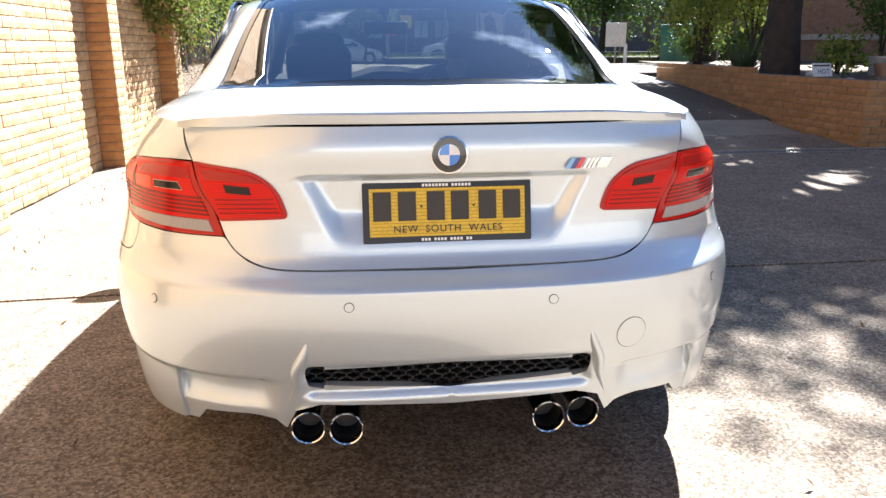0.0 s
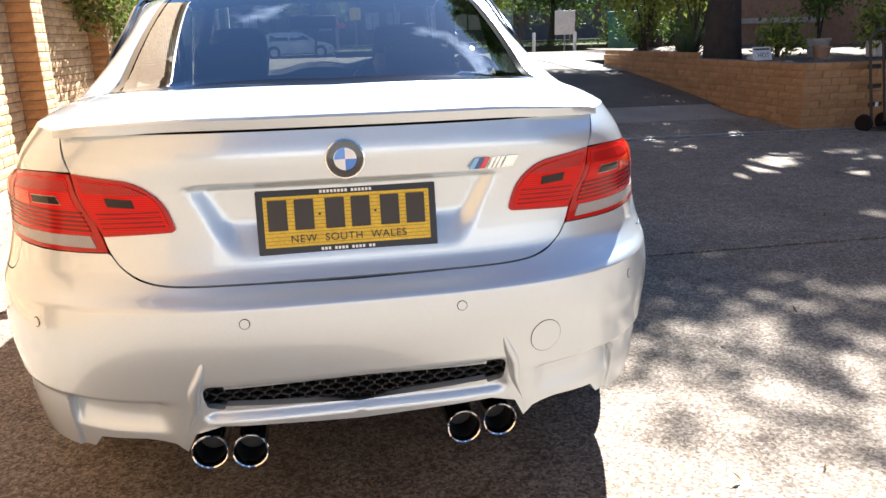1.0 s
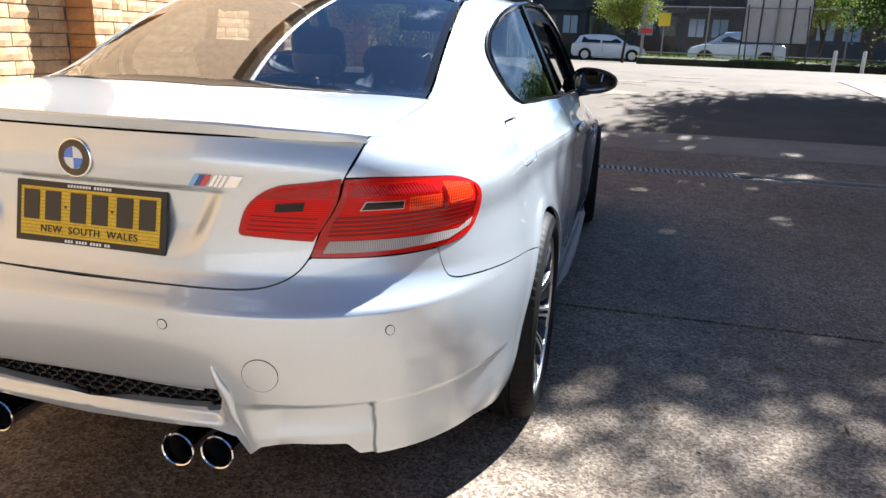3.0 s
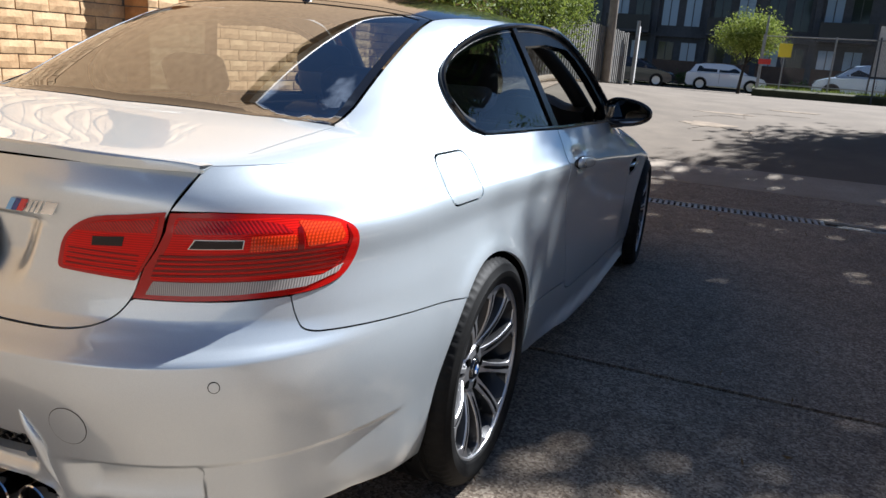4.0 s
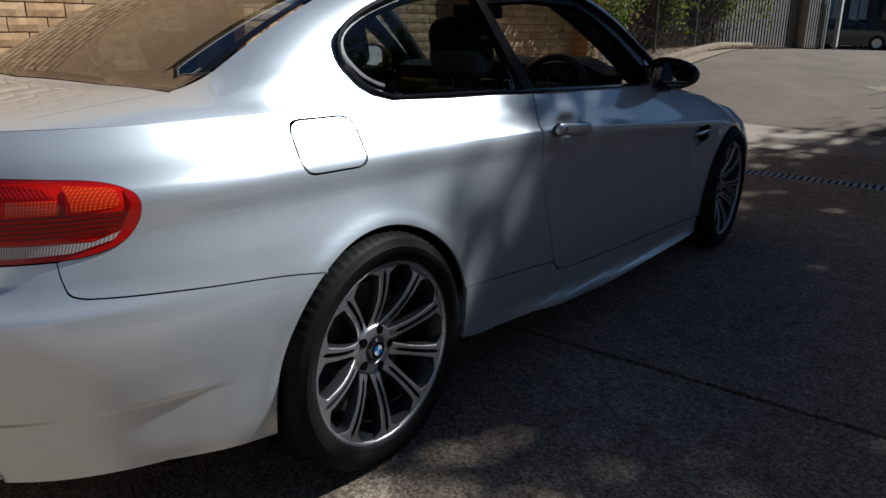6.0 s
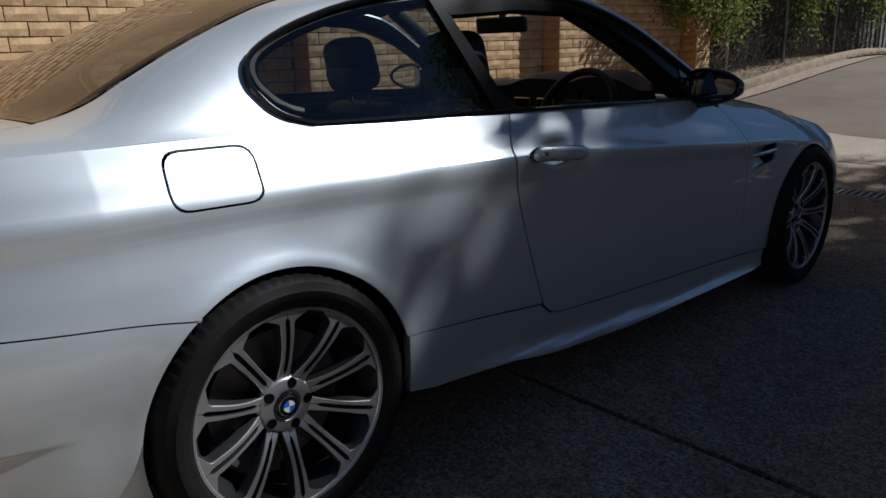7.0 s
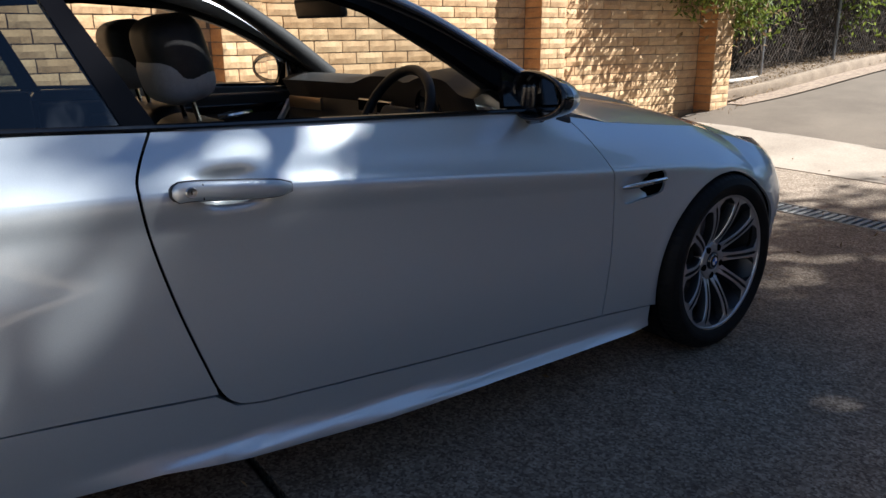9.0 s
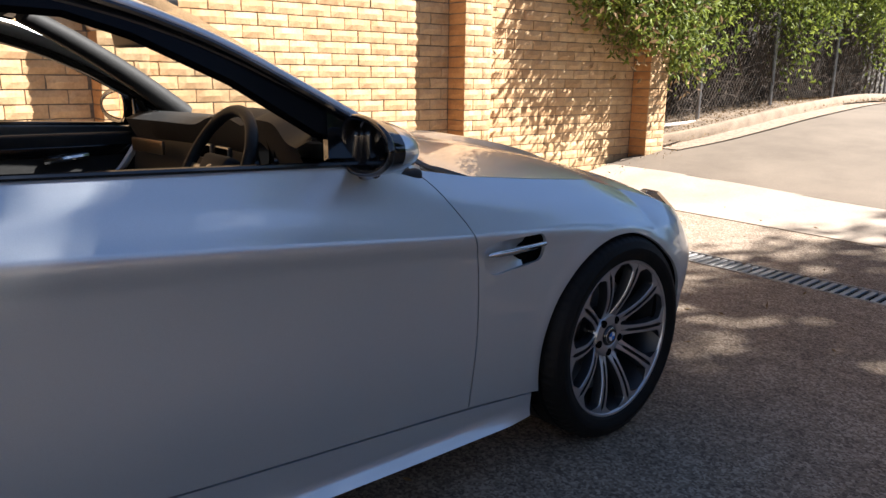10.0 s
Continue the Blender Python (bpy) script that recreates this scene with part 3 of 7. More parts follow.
car = empty("car", label="silver two-door coupe with alloy wheels parked on the driveway", category="car")


def tail_poly(points, radius=0.0, steps=4):
    pts = rounded(points, radius, steps) if radius or any(len(q) > 2 for q in points) else points
    return [on_tail(x, z) for x, z, *_ in pts]


def side_poly(points, radius=0.0, steps=5):
    pts = rounded(points, radius, steps) if radius or any(len(q) > 2 for q in points) else points
    return [on_side(y, z) for y, z, *_ in pts]


def arc_pts(yc, zc, r, a0, a1, n=26):
    return [(yc + r * math.cos(radians(a0 + (a1 - a0) * k / n)), zc + r * math.sin(radians(a0 + (a1 - a0) * k / n))) for k in range(n + 1)]


ARCH_R, ARCH_F = 0.352, 0.348
C0 = -TAIL_ARC
G = 0.0022  # half a panel gap

def offset_line(line, d):
    """A line moved sideways, to its left for a positive distance."""
    p = np.array(line, float)
    t = np.gradient(p, axis=0)
    t /= np.linalg.norm(t, axis=1, keepdims=True)
    return [tuple(q) for q in p + np.c_[-t[:, 1], t[:, 0]] * d]


BOOT_EDGE = [tuple(q) for q in smooth_line([(0.2, 0.6745), (0.36, 0.676), (0.43, 0.686), (0.472, 0.708), (0.499, 0.744), (0.515, 0.79), (0.537, 0.84), (0.565, 0.903), (0.588, 0.955), (0.598, 0.982)], 5)]
LAMP_CURVE = smooth_line([on_tail(0.63, 0.904), (-0.46, 0.897), (-0.35, 0.887), (-0.293, 0.868), (-0.277, 0.842), (-0.290, 0.802), (-0.328, 0.769), (-0.39, 0.751), (-0.47, 0.744), on_tail(0.60, 0.740)], 5)
SEAM = smooth_line([(-0.461, 0.7405), (-0.456, 0.706), (-0.440, 0.682), (-0.408, 0.671), (-0.36, 0.6665), (-0.20, 0.656), (0.0, 0.638), on_side(-0.20, 0.617)], 5)

# rear bumper: from the tail's middle round to the wheel arch
MESH_GRILLE = [(0.0, 0.455), (0.285, 0.459, 0.012), (0.330, 0.455, 0.012), (0.330, 0.404, 0.016), (0.29, 0.395, 0.01), (0.0, 0.390)]
bumper = [(C0, 0.352)] + tail_poly([(0.30, 0.362), (0.36, 0.345), (0.385, 0.298), (0.41, 0.318), (0.48, 0.325), (0.59, 0.318), (0.615, 0.286)])
bumper += [on_side(-0.62, 0.270), on_side(-0.44, 0.240)] + [on_side(y, z) for y, z in arc_pts(0, 0.334, ARCH_R, 198, 126, 24)]
bumper += offset_line(SEAM, -0.0016)[::-1]
bumper += tail_poly([(0.66, 0.737), (0.5045, 0.7385)] + [q for q in offset_line(BOOT_EDGE, -0.0034) if q[1] < 0.738][::-1]) + [(C0, 0.669)]
bumper = bumper[:-1] + [(C0, 0.669), (C0, 0.455)] + tail_poly(rounded(MESH_GRILLE[1:5], 0.02)) + [(C0, 0.390)]
rear_bumper = panel("rear_bumper", bumper, body, PAINT, car, side=0, step=0.010, rim=0.02, label="silver painted bumper with parking sensors", lines=LEDGE_ROWS)

# boot lid: rear face
LAMP_IN = [(0.350, 0.783, 0.015), (0.370, 0.848, 0.03), (0.425, 0.889, 0.05), (0.5635, 0.905, 0.004), (0.5065, 0.774, 0.004)]
boot = [(C0, 0.671 + 1.6 * G)] + tail_poly(BOOT_EDGE) + [(C0, 0.982)]
boot_lid = panel("boot_lid", boot, body, PAINT, car, side=0, step=0.009, label="silver boot lid with a recessed number plate")
deck_poly = [(0, -0.957), (0.2, -0.953), (0.38, -0.928), (0.50, -0.88), (0.588, -0.825), (0.602, -0.70), (0.602, -0.5), (0.598, -0.395), (0.4, -0.440), (0.0, -0.467)]
panel("boot_deck", deck_poly, upper, PAINT, boot_lid, side=0, step=0.03)

# rear quarter panels, doors, front wings
LAMP_OUT = [on_tail(0.502, 0.7415), on_tail(0.5225, 0.80), on_tail(0.5685, 0.903)] + [tuple(q) for q in LAMP_CURVE]
FLAP = rounded([(-0.203, 0.966), (-0.212, 0.840), (0.003, 0.838), (0.012, 0.964)], 0.042, 5)
DOOR_REAR = [tuple(q) for q in smooth_line([(0.826, 0.966), (0.787, 0.90), (0.775, 0.845), (0.791, 0.74), (0.825, 0.60), (0.868, 0.46), (0.900, 0.375), (0.94, 0.338), (1.00, 0.326)], 4)]
DOOR_FRONT = [tuple(q) for q in smooth_line([(2.04, 0.918), (2.086, 0.882), (2.13, 0.825), (2.172, 0.75), (2.196, 0.64), (2.198, 0.48), (2.178, 0.262)], 3)]


def side_skin(sgn):
    quarter = [on_tail(0.6005, 0.984), on_tail(0.5695, 0.907)] + [q for q in offset_line(LAMP_CURVE, 0.002) if q[1] > 0.80 or q[0] > -0.455]
    quarter += offset_line(SEAM, 0.0016) + [on_side(y, z) for y, z in arc_pts(0, 0.334, ARCH_R, 124.5, 16, 40)]
    quarter += side_poly([(0.60, 0.408), (0.890, 0.376)]) + [on_side(y - G * 2, z) for y, z in reversed(DOOR_REAR[:24])] + [on_side(0.5, 0.978), on_side(0.17, 0.985), on_side(-0.2, 0.984)]
    panel("rear_quarter_panel", quarter, body, PAINT, car, holes=[[on_side(y, z) for y, z in FLAP]], side=sgn, step=0.013)
    if sgn > 0:
        small = [(y * 0.944 - 0.0985 * 0.056, z * 0.916 + 0.901 * 0.084) for y, z in FLAP]
        panel("fuel_flap", [on_side(y, z) for y, z in small], body, PAINT, car, side=1, step=0.02, label="silver fuel filler flap")
    else:
        panel("side_patch", [on_side(y, z) for y, z in FLAP], body, PAINT, car, side=-1, step=0.02)
    rear = [on_side(y + G, z) for y, z in DOOR_REAR]
    front = [on_side(y - G, z) for y, z in DOOR_FRONT]
    door = rear + [on_side(1.5, 0.296)] + front[::-1] + [on_side(1.75, 0.944), on_side(1.3, 0.958)]
    door_ob = panel("car_door", door, body, PAINT, car, side=sgn, step=0.015, label="silver coupe door with its window down")
    wing = [on_side(y + G, z) for y, z in DOOR_FRONT] + side_poly([(2.42, 0.245)]) + [on_side(y, z) for y, z in arc_pts(2.785, 0.33, ARCH_F, 195, 0, 56)]
    wing += [on_side(3.2, 0.30), on_side(3.45, 0.32), on_side(3.60, 0.50), on_side(3.50, 0.62), on_side(3.3, 0.69), on_side(3.1, 0.75), on_side(2.8, 0.825), on_side(2.5, 0.855), on_side(2.25, 0.882)]
    gill = [on_side(y, z) for y, z in rounded([(2.205, 0.690), (2.225, 0.722), (2.425, 0.724), (2.44, 0.70), (2.425, 0.648), (2.26, 0.626), (2.225, 0.640)], 0.02)]
    panel("front_wing", wing, body, PAINT, car, holes=[gill], side=sgn, step=0.014)
    sill = side_poly([(0.345, 0.428), (0.60, 0.403), (0.885, 0.371), (0.93, 0.334), (1.00, 0.321), (1.5, 0.291), (2.178, 0.256), (2.42, 0.241), (2.425, 0.165), (2.0, 0.167), (1.34, 0.175), (0.95, 0.20), (0.75, 0.228), (0.45, 0.240), (0.352, 0.26)])
    panel("sill", sill, body, PAINT, car, side=sgn, step=0.024, rim=0.03)
    return door_ob


door_right, door_left = side_skin(1), side_skin(-1)

# glasshouse
WINDOW = [(0.195, 0.9905), (0.125, 1.014), (0.083, 1.052), (0.062, 1.105), (0.10, 1.165), (0.24, 1.235), (0.45, 1.293), (0.75, 1.326), (1.10, 1.326), (1.35, 1.284), (1.575, 1.208), (1.785, 1.100), (2.01, 0.975), (2.04, 0.938), (1.5, 0.9575), (0.9, 0.973), (0.5, 0.985), (0.25, 0.989)]
WINDOW_LINE = [np.array(q) for q in smooth_line(WINDOW[:13], 4)] + [np.array(q) for q in WINDOW[13:]]


def window_plan(pts):
    y, z = np.array(pts).T
    x = glass_side(y, z)
    return list(zip(x, y))


REAR_GLASS = [(0, -0.462), (0.4, -0.435), (0.582, -0.390, 0.03), (0.512, 0.285, 0.03), (0.27, 0.240), (0, 0.225)]
SCREEN = [(0, 1.60), (0.3, 1.565), (0.595, 1.440, 0.03), (0.718, 2.03, 0.02), (0.35, 2.27), (0, 2.35)]
ROOF = [(0, 0.235), (0.27, 0.250), (0.517, 0.295), (0.552, 0.6), (0.580, 1.0), (0.590, 1.425), (0.3, 1.555), (0, 1.59)]
panel("rear_window", rounded(REAR_GLASS, 0.0), upper, GLASS, car, side=0, step=0.04, lift=-0.002, rim=0, label="tinted rear window with a black border")
panel("windscreen", rounded(SCREEN, 0.0), upper, CLEAR_GLASS, car, side=0, step=0.05, lift=-0.002, rim=0)
panel("roof", ROOF, upper, GLOSS_BLACK, car, side=0, step=0.04, rim=0.004, label="dark glossy carbon roof")
for sgn in (1, -1):
    inner = [(0.600, -0.40), (0.588, -0.38), (0.520, 0.290), (0.556, 0.6), (0.584, 1.0), (0.600, 1.430), (0.723, 2.035), (0.74, 2.10)]
    outer = [(0.775, 2.08)] + window_plan([(2.045, 0.957), (2.02, 0.985)]) + window_plan(WINDOW_LINE[:49][::-1])
    outer += [(q[0] + 0.001, q[1]) for q in body(np.c_[np.linspace(0.56, -0.57, 40), np.full(40, 0.984)])] + [(0.604, -0.70), (0.606, -0.5)]
    panel("pillar_frame", inner + outer, upper, PAINT, car, side=sgn, step=0.02)

# bonnet
hood = [(0, 2.40), (0.35, 2.33), (0.66, 2.14), (0.70, 2.20)] + [(x - 0.004, y) for x, y, z in WING_EDGE[::4]] + [(0.3, WING_EDGE[-1, 1] + 0.09), (0, WING_EDGE[-1, 1] + 0.12)]
panel("bonnet", hood, upper, PAINT, car, side=0, step=0.03, label="silver bonnet with a raised middle")

# ---- the coupe: lamps, trim, wheels, cabin ----
def mat_lens(name, color, scale, rough=0.16):
    """Moulded lamp plastic with a fine prism relief under a glossy face."""
    mat = mat_plain(name, color, rough, 0.0, Coat_Weight=0.45, Coat_Roughness=0.02, IOR=1.3)
    nt, nodes, links, b = nodes_of(mat)
    tc = nodes.new("ShaderNodeTexCoord")
    v = nodes.new("ShaderNodeTexWave")
    v.wave_type, v.bands_direction = "BANDS", "Z"
    v.inputs["Scale"].default_value = scale
    links.new(tc.outputs["Object"], v.inputs["Vector"])
    c = ramp(mat, v.outputs["Fac"], ((0.0, tuple(k * 0.78 for k in color)), (1.0, tuple(min(1.0, k * 1.2) for k in color))))
    links.new(c.outputs["Color"], b.inputs["Base Color"])
    bump(mat, v.outputs["Fac"], 0.12, 0.001)
    b.inputs["Specular IOR Level"].default_value = 0.25
    return mat


def mat_cells(name, color, size, rough=0.12, turn=0.0, square=0.7):
    """Lamp plastic over a reflector of small square cells or slanting ribs."""
    mat = mat_plain(name, color, rough, 0.0, Coat_Weight=0.2, Coat_Roughness=0.02)
    nt, nodes, links, b = nodes_of(mat)
    tc, turned, cells = nodes.new("ShaderNodeTexCoord"), nodes.new("ShaderNodeMapping"), nodes.new("ShaderNodeTexWave")
    cells.bands_direction = "DIAGONAL" if turn else "X"
    cells.inputs["Scale"].default_value = 1.0 / size
    rows = nodes.new("ShaderNodeTexWave")
    rows.bands_direction = "Z"
    rows.inputs["Scale"].default_value = 0.6 / size
    links.new(tc.outputs["Object"], turned.inputs["Vector"])
    turned.inputs["Rotation"].default_value = (0, 0, turn)
    for w in (cells, rows):
        links.new(turned.outputs["Vector"], w.inputs["Vector"])
    both = mix(mat, "MULTIPLY", 0.0 if turn else square, cells.outputs["Color"], rows.outputs["Color"])
    c = ramp(mat, both, ((0.1, tuple(k * 0.45 for k in color)), (0.8, color)))
    links.new(c.outputs["Color"], b.inputs["Base Color"])
    bump(mat, both, 0.25, 0.001)
    b.inputs["Specular IOR Level"].default_value = 0.3
    return mat


RED_LENS = mat_lens("red_lens", (0.60, 0.008, 0.004), 70)
RED_LENS.node_tree.nodes["Principled BSDF"].inputs["Coat Weight"].default_value = 0.15
# red cells with the sun's glow in the lens put into a brighter orange
RED_SUNLIT = mat_cells("sunlit_red_cells", (1.0, 0.065, 0.010), 0.012)
RED_RIBBED = mat_cells("ribbed_red_lens", (0.50, 0.006, 0.004), 0.014, turn=0.6)
RED_DARK = mat_plain("dark_red_lens", (0.16, 0.002, 0.002), 0.2, 0.0, Coat_Weight=0.15, Specular_IOR_Level=0.3)
RED_EDGE = mat_plain("lens_edge_red", (0.40, 0.006, 0.004), 0.15, 0.0, Coat_Weight=0.2, Specular_IOR_Level=0.3)
CLEAR_LENS = mat_cells("clear_ribbed_lens", (0.46, 0.42, 0.39), 0.010, 0.1, square=0.0)
SMOKE_LENS = mat_plain("smoked_lens", (0.02, 0.015, 0.015), 0.12, 0.0, Specular_IOR_Level=0.25)
PLATE_YELLOW = mat_noisy("plate_yellow", (0.72, 0.47, 0.012), (0.82, 0.56, 0.025), 20, 0.45, 0.05)
PLATE_LINE = mat_plain("plate_line", (0.30, 0.19, 0.01), 0.5)
INK = mat_plain("dark_ink", (0.035, 0.028, 0.02), 0.5)
WHITE_PAINT = mat_plain("white_print", (0.75, 0.75, 0.74), 0.45)
BADGE_BLUE = mat_plain("badge_blue", (0.02, 0.17, 0.62), 0.25, 0.0, Coat_Weight=1.0)
BADGE_NAVY = mat_plain("badge_navy", (0.02, 0.04, 0.20), 0.25, 0.0, Coat_Weight=1.0)
BADGE_SKY = mat_plain("badge_sky", (0.20, 0.45, 0.75), 0.25, 0.0, Coat_Weight=1.0)
BADGE_RED = mat_plain("badge_red", (0.65, 0.02, 0.02), 0.25, 0.0, Coat_Weight=1.0)
SILVER_TRIM = mat_plain("brushed_trim", (0.50, 0.50, 0.49), 0.30, 1.0)
MIRROR_FACE = mat_plain("mirror_face", (0.85, 0.86, 0.86), 0.01, 1.0)
DISC = mat_noisy("brake_disc", (0.28, 0.27, 0.26), (0.40, 0.38, 0.36), 30, 0.4, 0.1, 0.001, metal=0.9)

LIP = [(0.0, -0.972), (0.2, -0.968), (0.38, -0.942), (0.50, -0.896), (0.590, -0.836)]


def lip_spoiler():
    """Slim lip along the boot's rear edge, thickest in the middle."""
    line = smooth_line(LIP, 6)
    line = [(-x, y) for x, y in reversed(line[1:])] + [tuple(q) for q in line]
    bm, rings = bmesh.new(), []
    for x, y in line:
        w = math.sqrt(max(0.0, 1 - (abs(x) / 0.598) ** 4)) + 0.03
        z = float(deck(np.array([x]), np.array([y + 0.03]))[0])
        prof = [(0.055, 0.001), (0.025, 0.008 * w), (0.004, 0.013 * w), (-0.007 * w, 0.014 * w), (-0.010 * w, 0.009 * w), (-0.003, -0.010), (0.01, -0.011)]
        rings.append([bm.verts.new((x, y + dy, z + dz)) for dy, dz in prof])
    for a, b in zip(rings, rings[1:]):
        for k in range(len(a) - 1):
            bm.faces.new((a[k], a[k + 1], b[k + 1], b[k]))
    return part("lip_spoiler", bm, PAINT, boot_lid, "slim silver lip on the boot edge")


lip_spoiler()


def lamp_point(a, z):
    """A place on the outer tail lamp: the share of the way from the seam to the outer tip, and the height."""
    seam = on_tail(float(np.interp(z, (0.7415, 0.80, 0.903), (0.502, 0.5225, 0.5685))), z)[0]
    return (seam * (1 - a) - 0.277 * a, z)


for sgn in (1, -1):
    # outer lamp on the quarter panel
    lamp = panel("tail_lamp", LAMP_OUT, body, RED_EDGE, car, side=sgn, step=0.016, lift=0.003, rim=0.02, label="red tail lamp with a clear lower strip")

    def chamber(name, outline, material, lift, radius=0.004, label=""):
        pts = [lamp_point(a, z) for a, z in outline]
        return panel(name, rounded(pts, radius), body, material, lamp, side=sgn, step=0.02, lift=lift, rim=0.002, label=label)

    chamber("lamp_face", ((0.035, 0.778), (0.035, 0.896), (0.55, 0.891), (0.93, 0.874), (0.955, 0.842), (0.90, 0.800), (0.80, 0.778)), RED_LENS, 0.0040, 0.010)
    chamber("upper_chamber", ((0.06, 0.866), (0.06, 0.891), (0.45, 0.888), (0.58, 0.878), (0.63, 0.862), (0.50, 0.864)), RED_RIBBED, 0.0046)
    chamber("side_chamber", ((0.66, 0.884), (0.90, 0.872), (0.915, 0.845), (0.88, 0.838), (0.70, 0.834), (0.685, 0.862)), RED_SUNLIT, 0.0046, 0.006)
    chamber("middle_chamber", ((0.42, 0.832), (0.42, 0.860), (0.64, 0.858), (0.665, 0.833)), RED_SUNLIT, 0.0046, 0.003)
    chamber("divider", ((0.645, 0.830), (0.655, 0.872), (0.675, 0.872), (0.68, 0.830)), RED_DARK, 0.0052, 0.002)
    chamber("window_bezel", ((0.149, 0.8388), (0.165, 0.8563), (0.390, 0.8543), (0.390, 0.8378)), SILVER_TRIM, 0.0050, 0.001)
    chamber("lamp_window", ((0.155, 0.840), (0.17, 0.855), (0.385, 0.853), (0.385, 0.839)), SMOKE_LENS, 0.0058, 0.001)
    for k in range(5):
        z = 0.784 + 0.0095 * k
        chamber("lamp_rib", ((0.04, z), (0.04, z + 0.0042), (0.85 + 0.022 * k, z + 0.0085), (0.85 + 0.022 * k, z + 0.0040)), RED_DARK, 0.0056, 0.0005)
    chamber("outer_edge_strip", ((0.935, 0.868), (0.958, 0.842), (0.90, 0.795), (0.885, 0.80), (0.935, 0.842)), RED_DARK, 0.0050, 0.003)
    chamber("reversing_strip", ((0.045, 0.7495), (0.055, 0.7750), (0.50, 0.7745), (0.78, 0.7745), (0.90, 0.7915), (0.865, 0.776), (0.70, 0.7570), (0.40, 0.7510)), CLEAR_LENS, 0.0050, 0.003, "clear ribbed plastic")
    # inner lamp on the boot lid
    inner = panel("boot_lamp", tail_poly(LAMP_IN), body, RED_EDGE, boot_lid, side=sgn, step=0.016, lift=0.004, rim=0.006, label="red lamp let into the boot lid")
    panel("lamp_face", tail_poly(((0.362, 0.789, 0.012), (0.380, 0.846, 0.02), (0.430, 0.881, 0.035), (0.553, 0.896, 0.004), (0.506, 0.781, 0.004))), body, RED_LENS, boot_lid, side=sgn, step=0.02, lift=0.0052, rim=0.002)
    panel("upper_chamber", tail_poly(((0.400, 0.862, 0.005), (0.432, 0.879, 0.02), (0.549, 0.892), (0.537, 0.866))), body, RED_RIBBED, boot_lid, side=sgn, step=0.02, lift=0.0060, rim=0.002)
    panel("lamp_window", tail_poly([(0.430, 0.836), (0.434, 0.853), (0.492, 0.857), (0.487, 0.839)]), body, SMOKE_LENS, boot_lid, side=sgn, step=0.02, lift=0.0068, rim=0.002)
    for k in range(4):
        z = 0.794 + 0.010 * k
        panel("lamp_rib", tail_poly([(0.372 + 0.003 * k, z + 0.002), (0.373 + 0.003 * k, z + 0.0045), (0.507 + 0.003 * k, z), (0.506 + 0.003 * k, z - 0.0025)]), body, RED_DARK, boot_lid, side=sgn, step=0.03, lift=0.0062, rim=0.002)
    # reflector and dummy vents stay in the skin; parking sensors and towing cap
    for x, z in ((0.225, 0.606), (0.681, 0.597)):
        u0, z0 = on_tail(x, z)
        ring = [(u0 + 0.0115 * math.cos(a), z0 + 0.0115 * math.sin(a)) for a in np.linspace(0, 2 * math.pi, 20)[:-1]]
        panel("sensor_ring", ring, body, DARK_CAVITY, rear_bumper, side=sgn, step=0.02, lift=0.0006, rim=0)
        panel("sensor", [(u0 + (u - u0) * 0.86, z0 + (w - z0) * 0.86) for u, w in ring], body, PAINT, rear_bumper, side=sgn, step=0.02, lift=0.0016, rim=0.001)
u0, z0 = on_tail(0.425, 0.505)
for r, material, up in ((0.0395, DARK_CAVITY, 0.0005), (0.0382, PAINT, 0.0012)):
    panel("towing_cap", [(u0 + r * math.cos(a), z0 + r * math.sin(a)) for a in np.linspace(0, 2 * math.pi, 40)[:-1]], body, material, rear_bumper, step=0.02, lift=up, rim=0)

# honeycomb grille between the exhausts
# black box behind the mesh, painted as the shade inside the bumper
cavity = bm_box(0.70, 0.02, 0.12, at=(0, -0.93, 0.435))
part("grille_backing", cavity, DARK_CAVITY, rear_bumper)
bm = bmesh.new()
cw, ch = 0.034, 0.0092
for row in range(-5, 6):
    for col in range(-12, 13):
        cx, cz = (col + 0.5 * (row % 2)) * cw, 0.434 + row * ch * 1.5
        if abs(cx) > 0.34 or not within_polygon(np.array([[abs(cx) * 0.96, 0.43 + (cz - 0.43) * 0.72]]), np.array([q[:2] for q in [(-1, 0.47), *MESH_GRILLE[1:5], (-1, 0.385)]]))[0]:
            continue
        y = float(body(np.array([on_tail(abs(cx), cz)]))[0, 1]) + 0.022
        hexa = [(cx + cw * 0.5 * sx, cz + ch * sz) for sx, sz in ((-1, 0.5), (-0.55, 1.0), (0.55, 1.0), (1, 0.5), (1, -0.5), (0.55, -1.0), (-0.55, -1.0), (-1, -0.5))]
        outer = [bm.verts.new((x, y, z)) for x, z in hexa]
        inner = [bm.verts.new((cx + (x - cx) * 0.88, y - 0.001, cz + (z - cz) * 0.82)) for x, z in hexa]
        deep = [bm.verts.new((cx + (x - cx) * 0.88, y + 0.012, cz + (z - cz) * 0.82)) for x, z in hexa]
        for k in range(8):
            j = (k + 1) % 8
            bm.faces.new((outer[k], outer[j], inner[j], inner[k]))
            bm.faces.new((inner[k], inner[j], deep[j], deep[k]))
part("honeycomb_grille", bm, mat_plain("grille_plastic", (0.03, 0.03, 0.028), 0.42), rear_bumper, "black honeycomb grille", smooth=False)
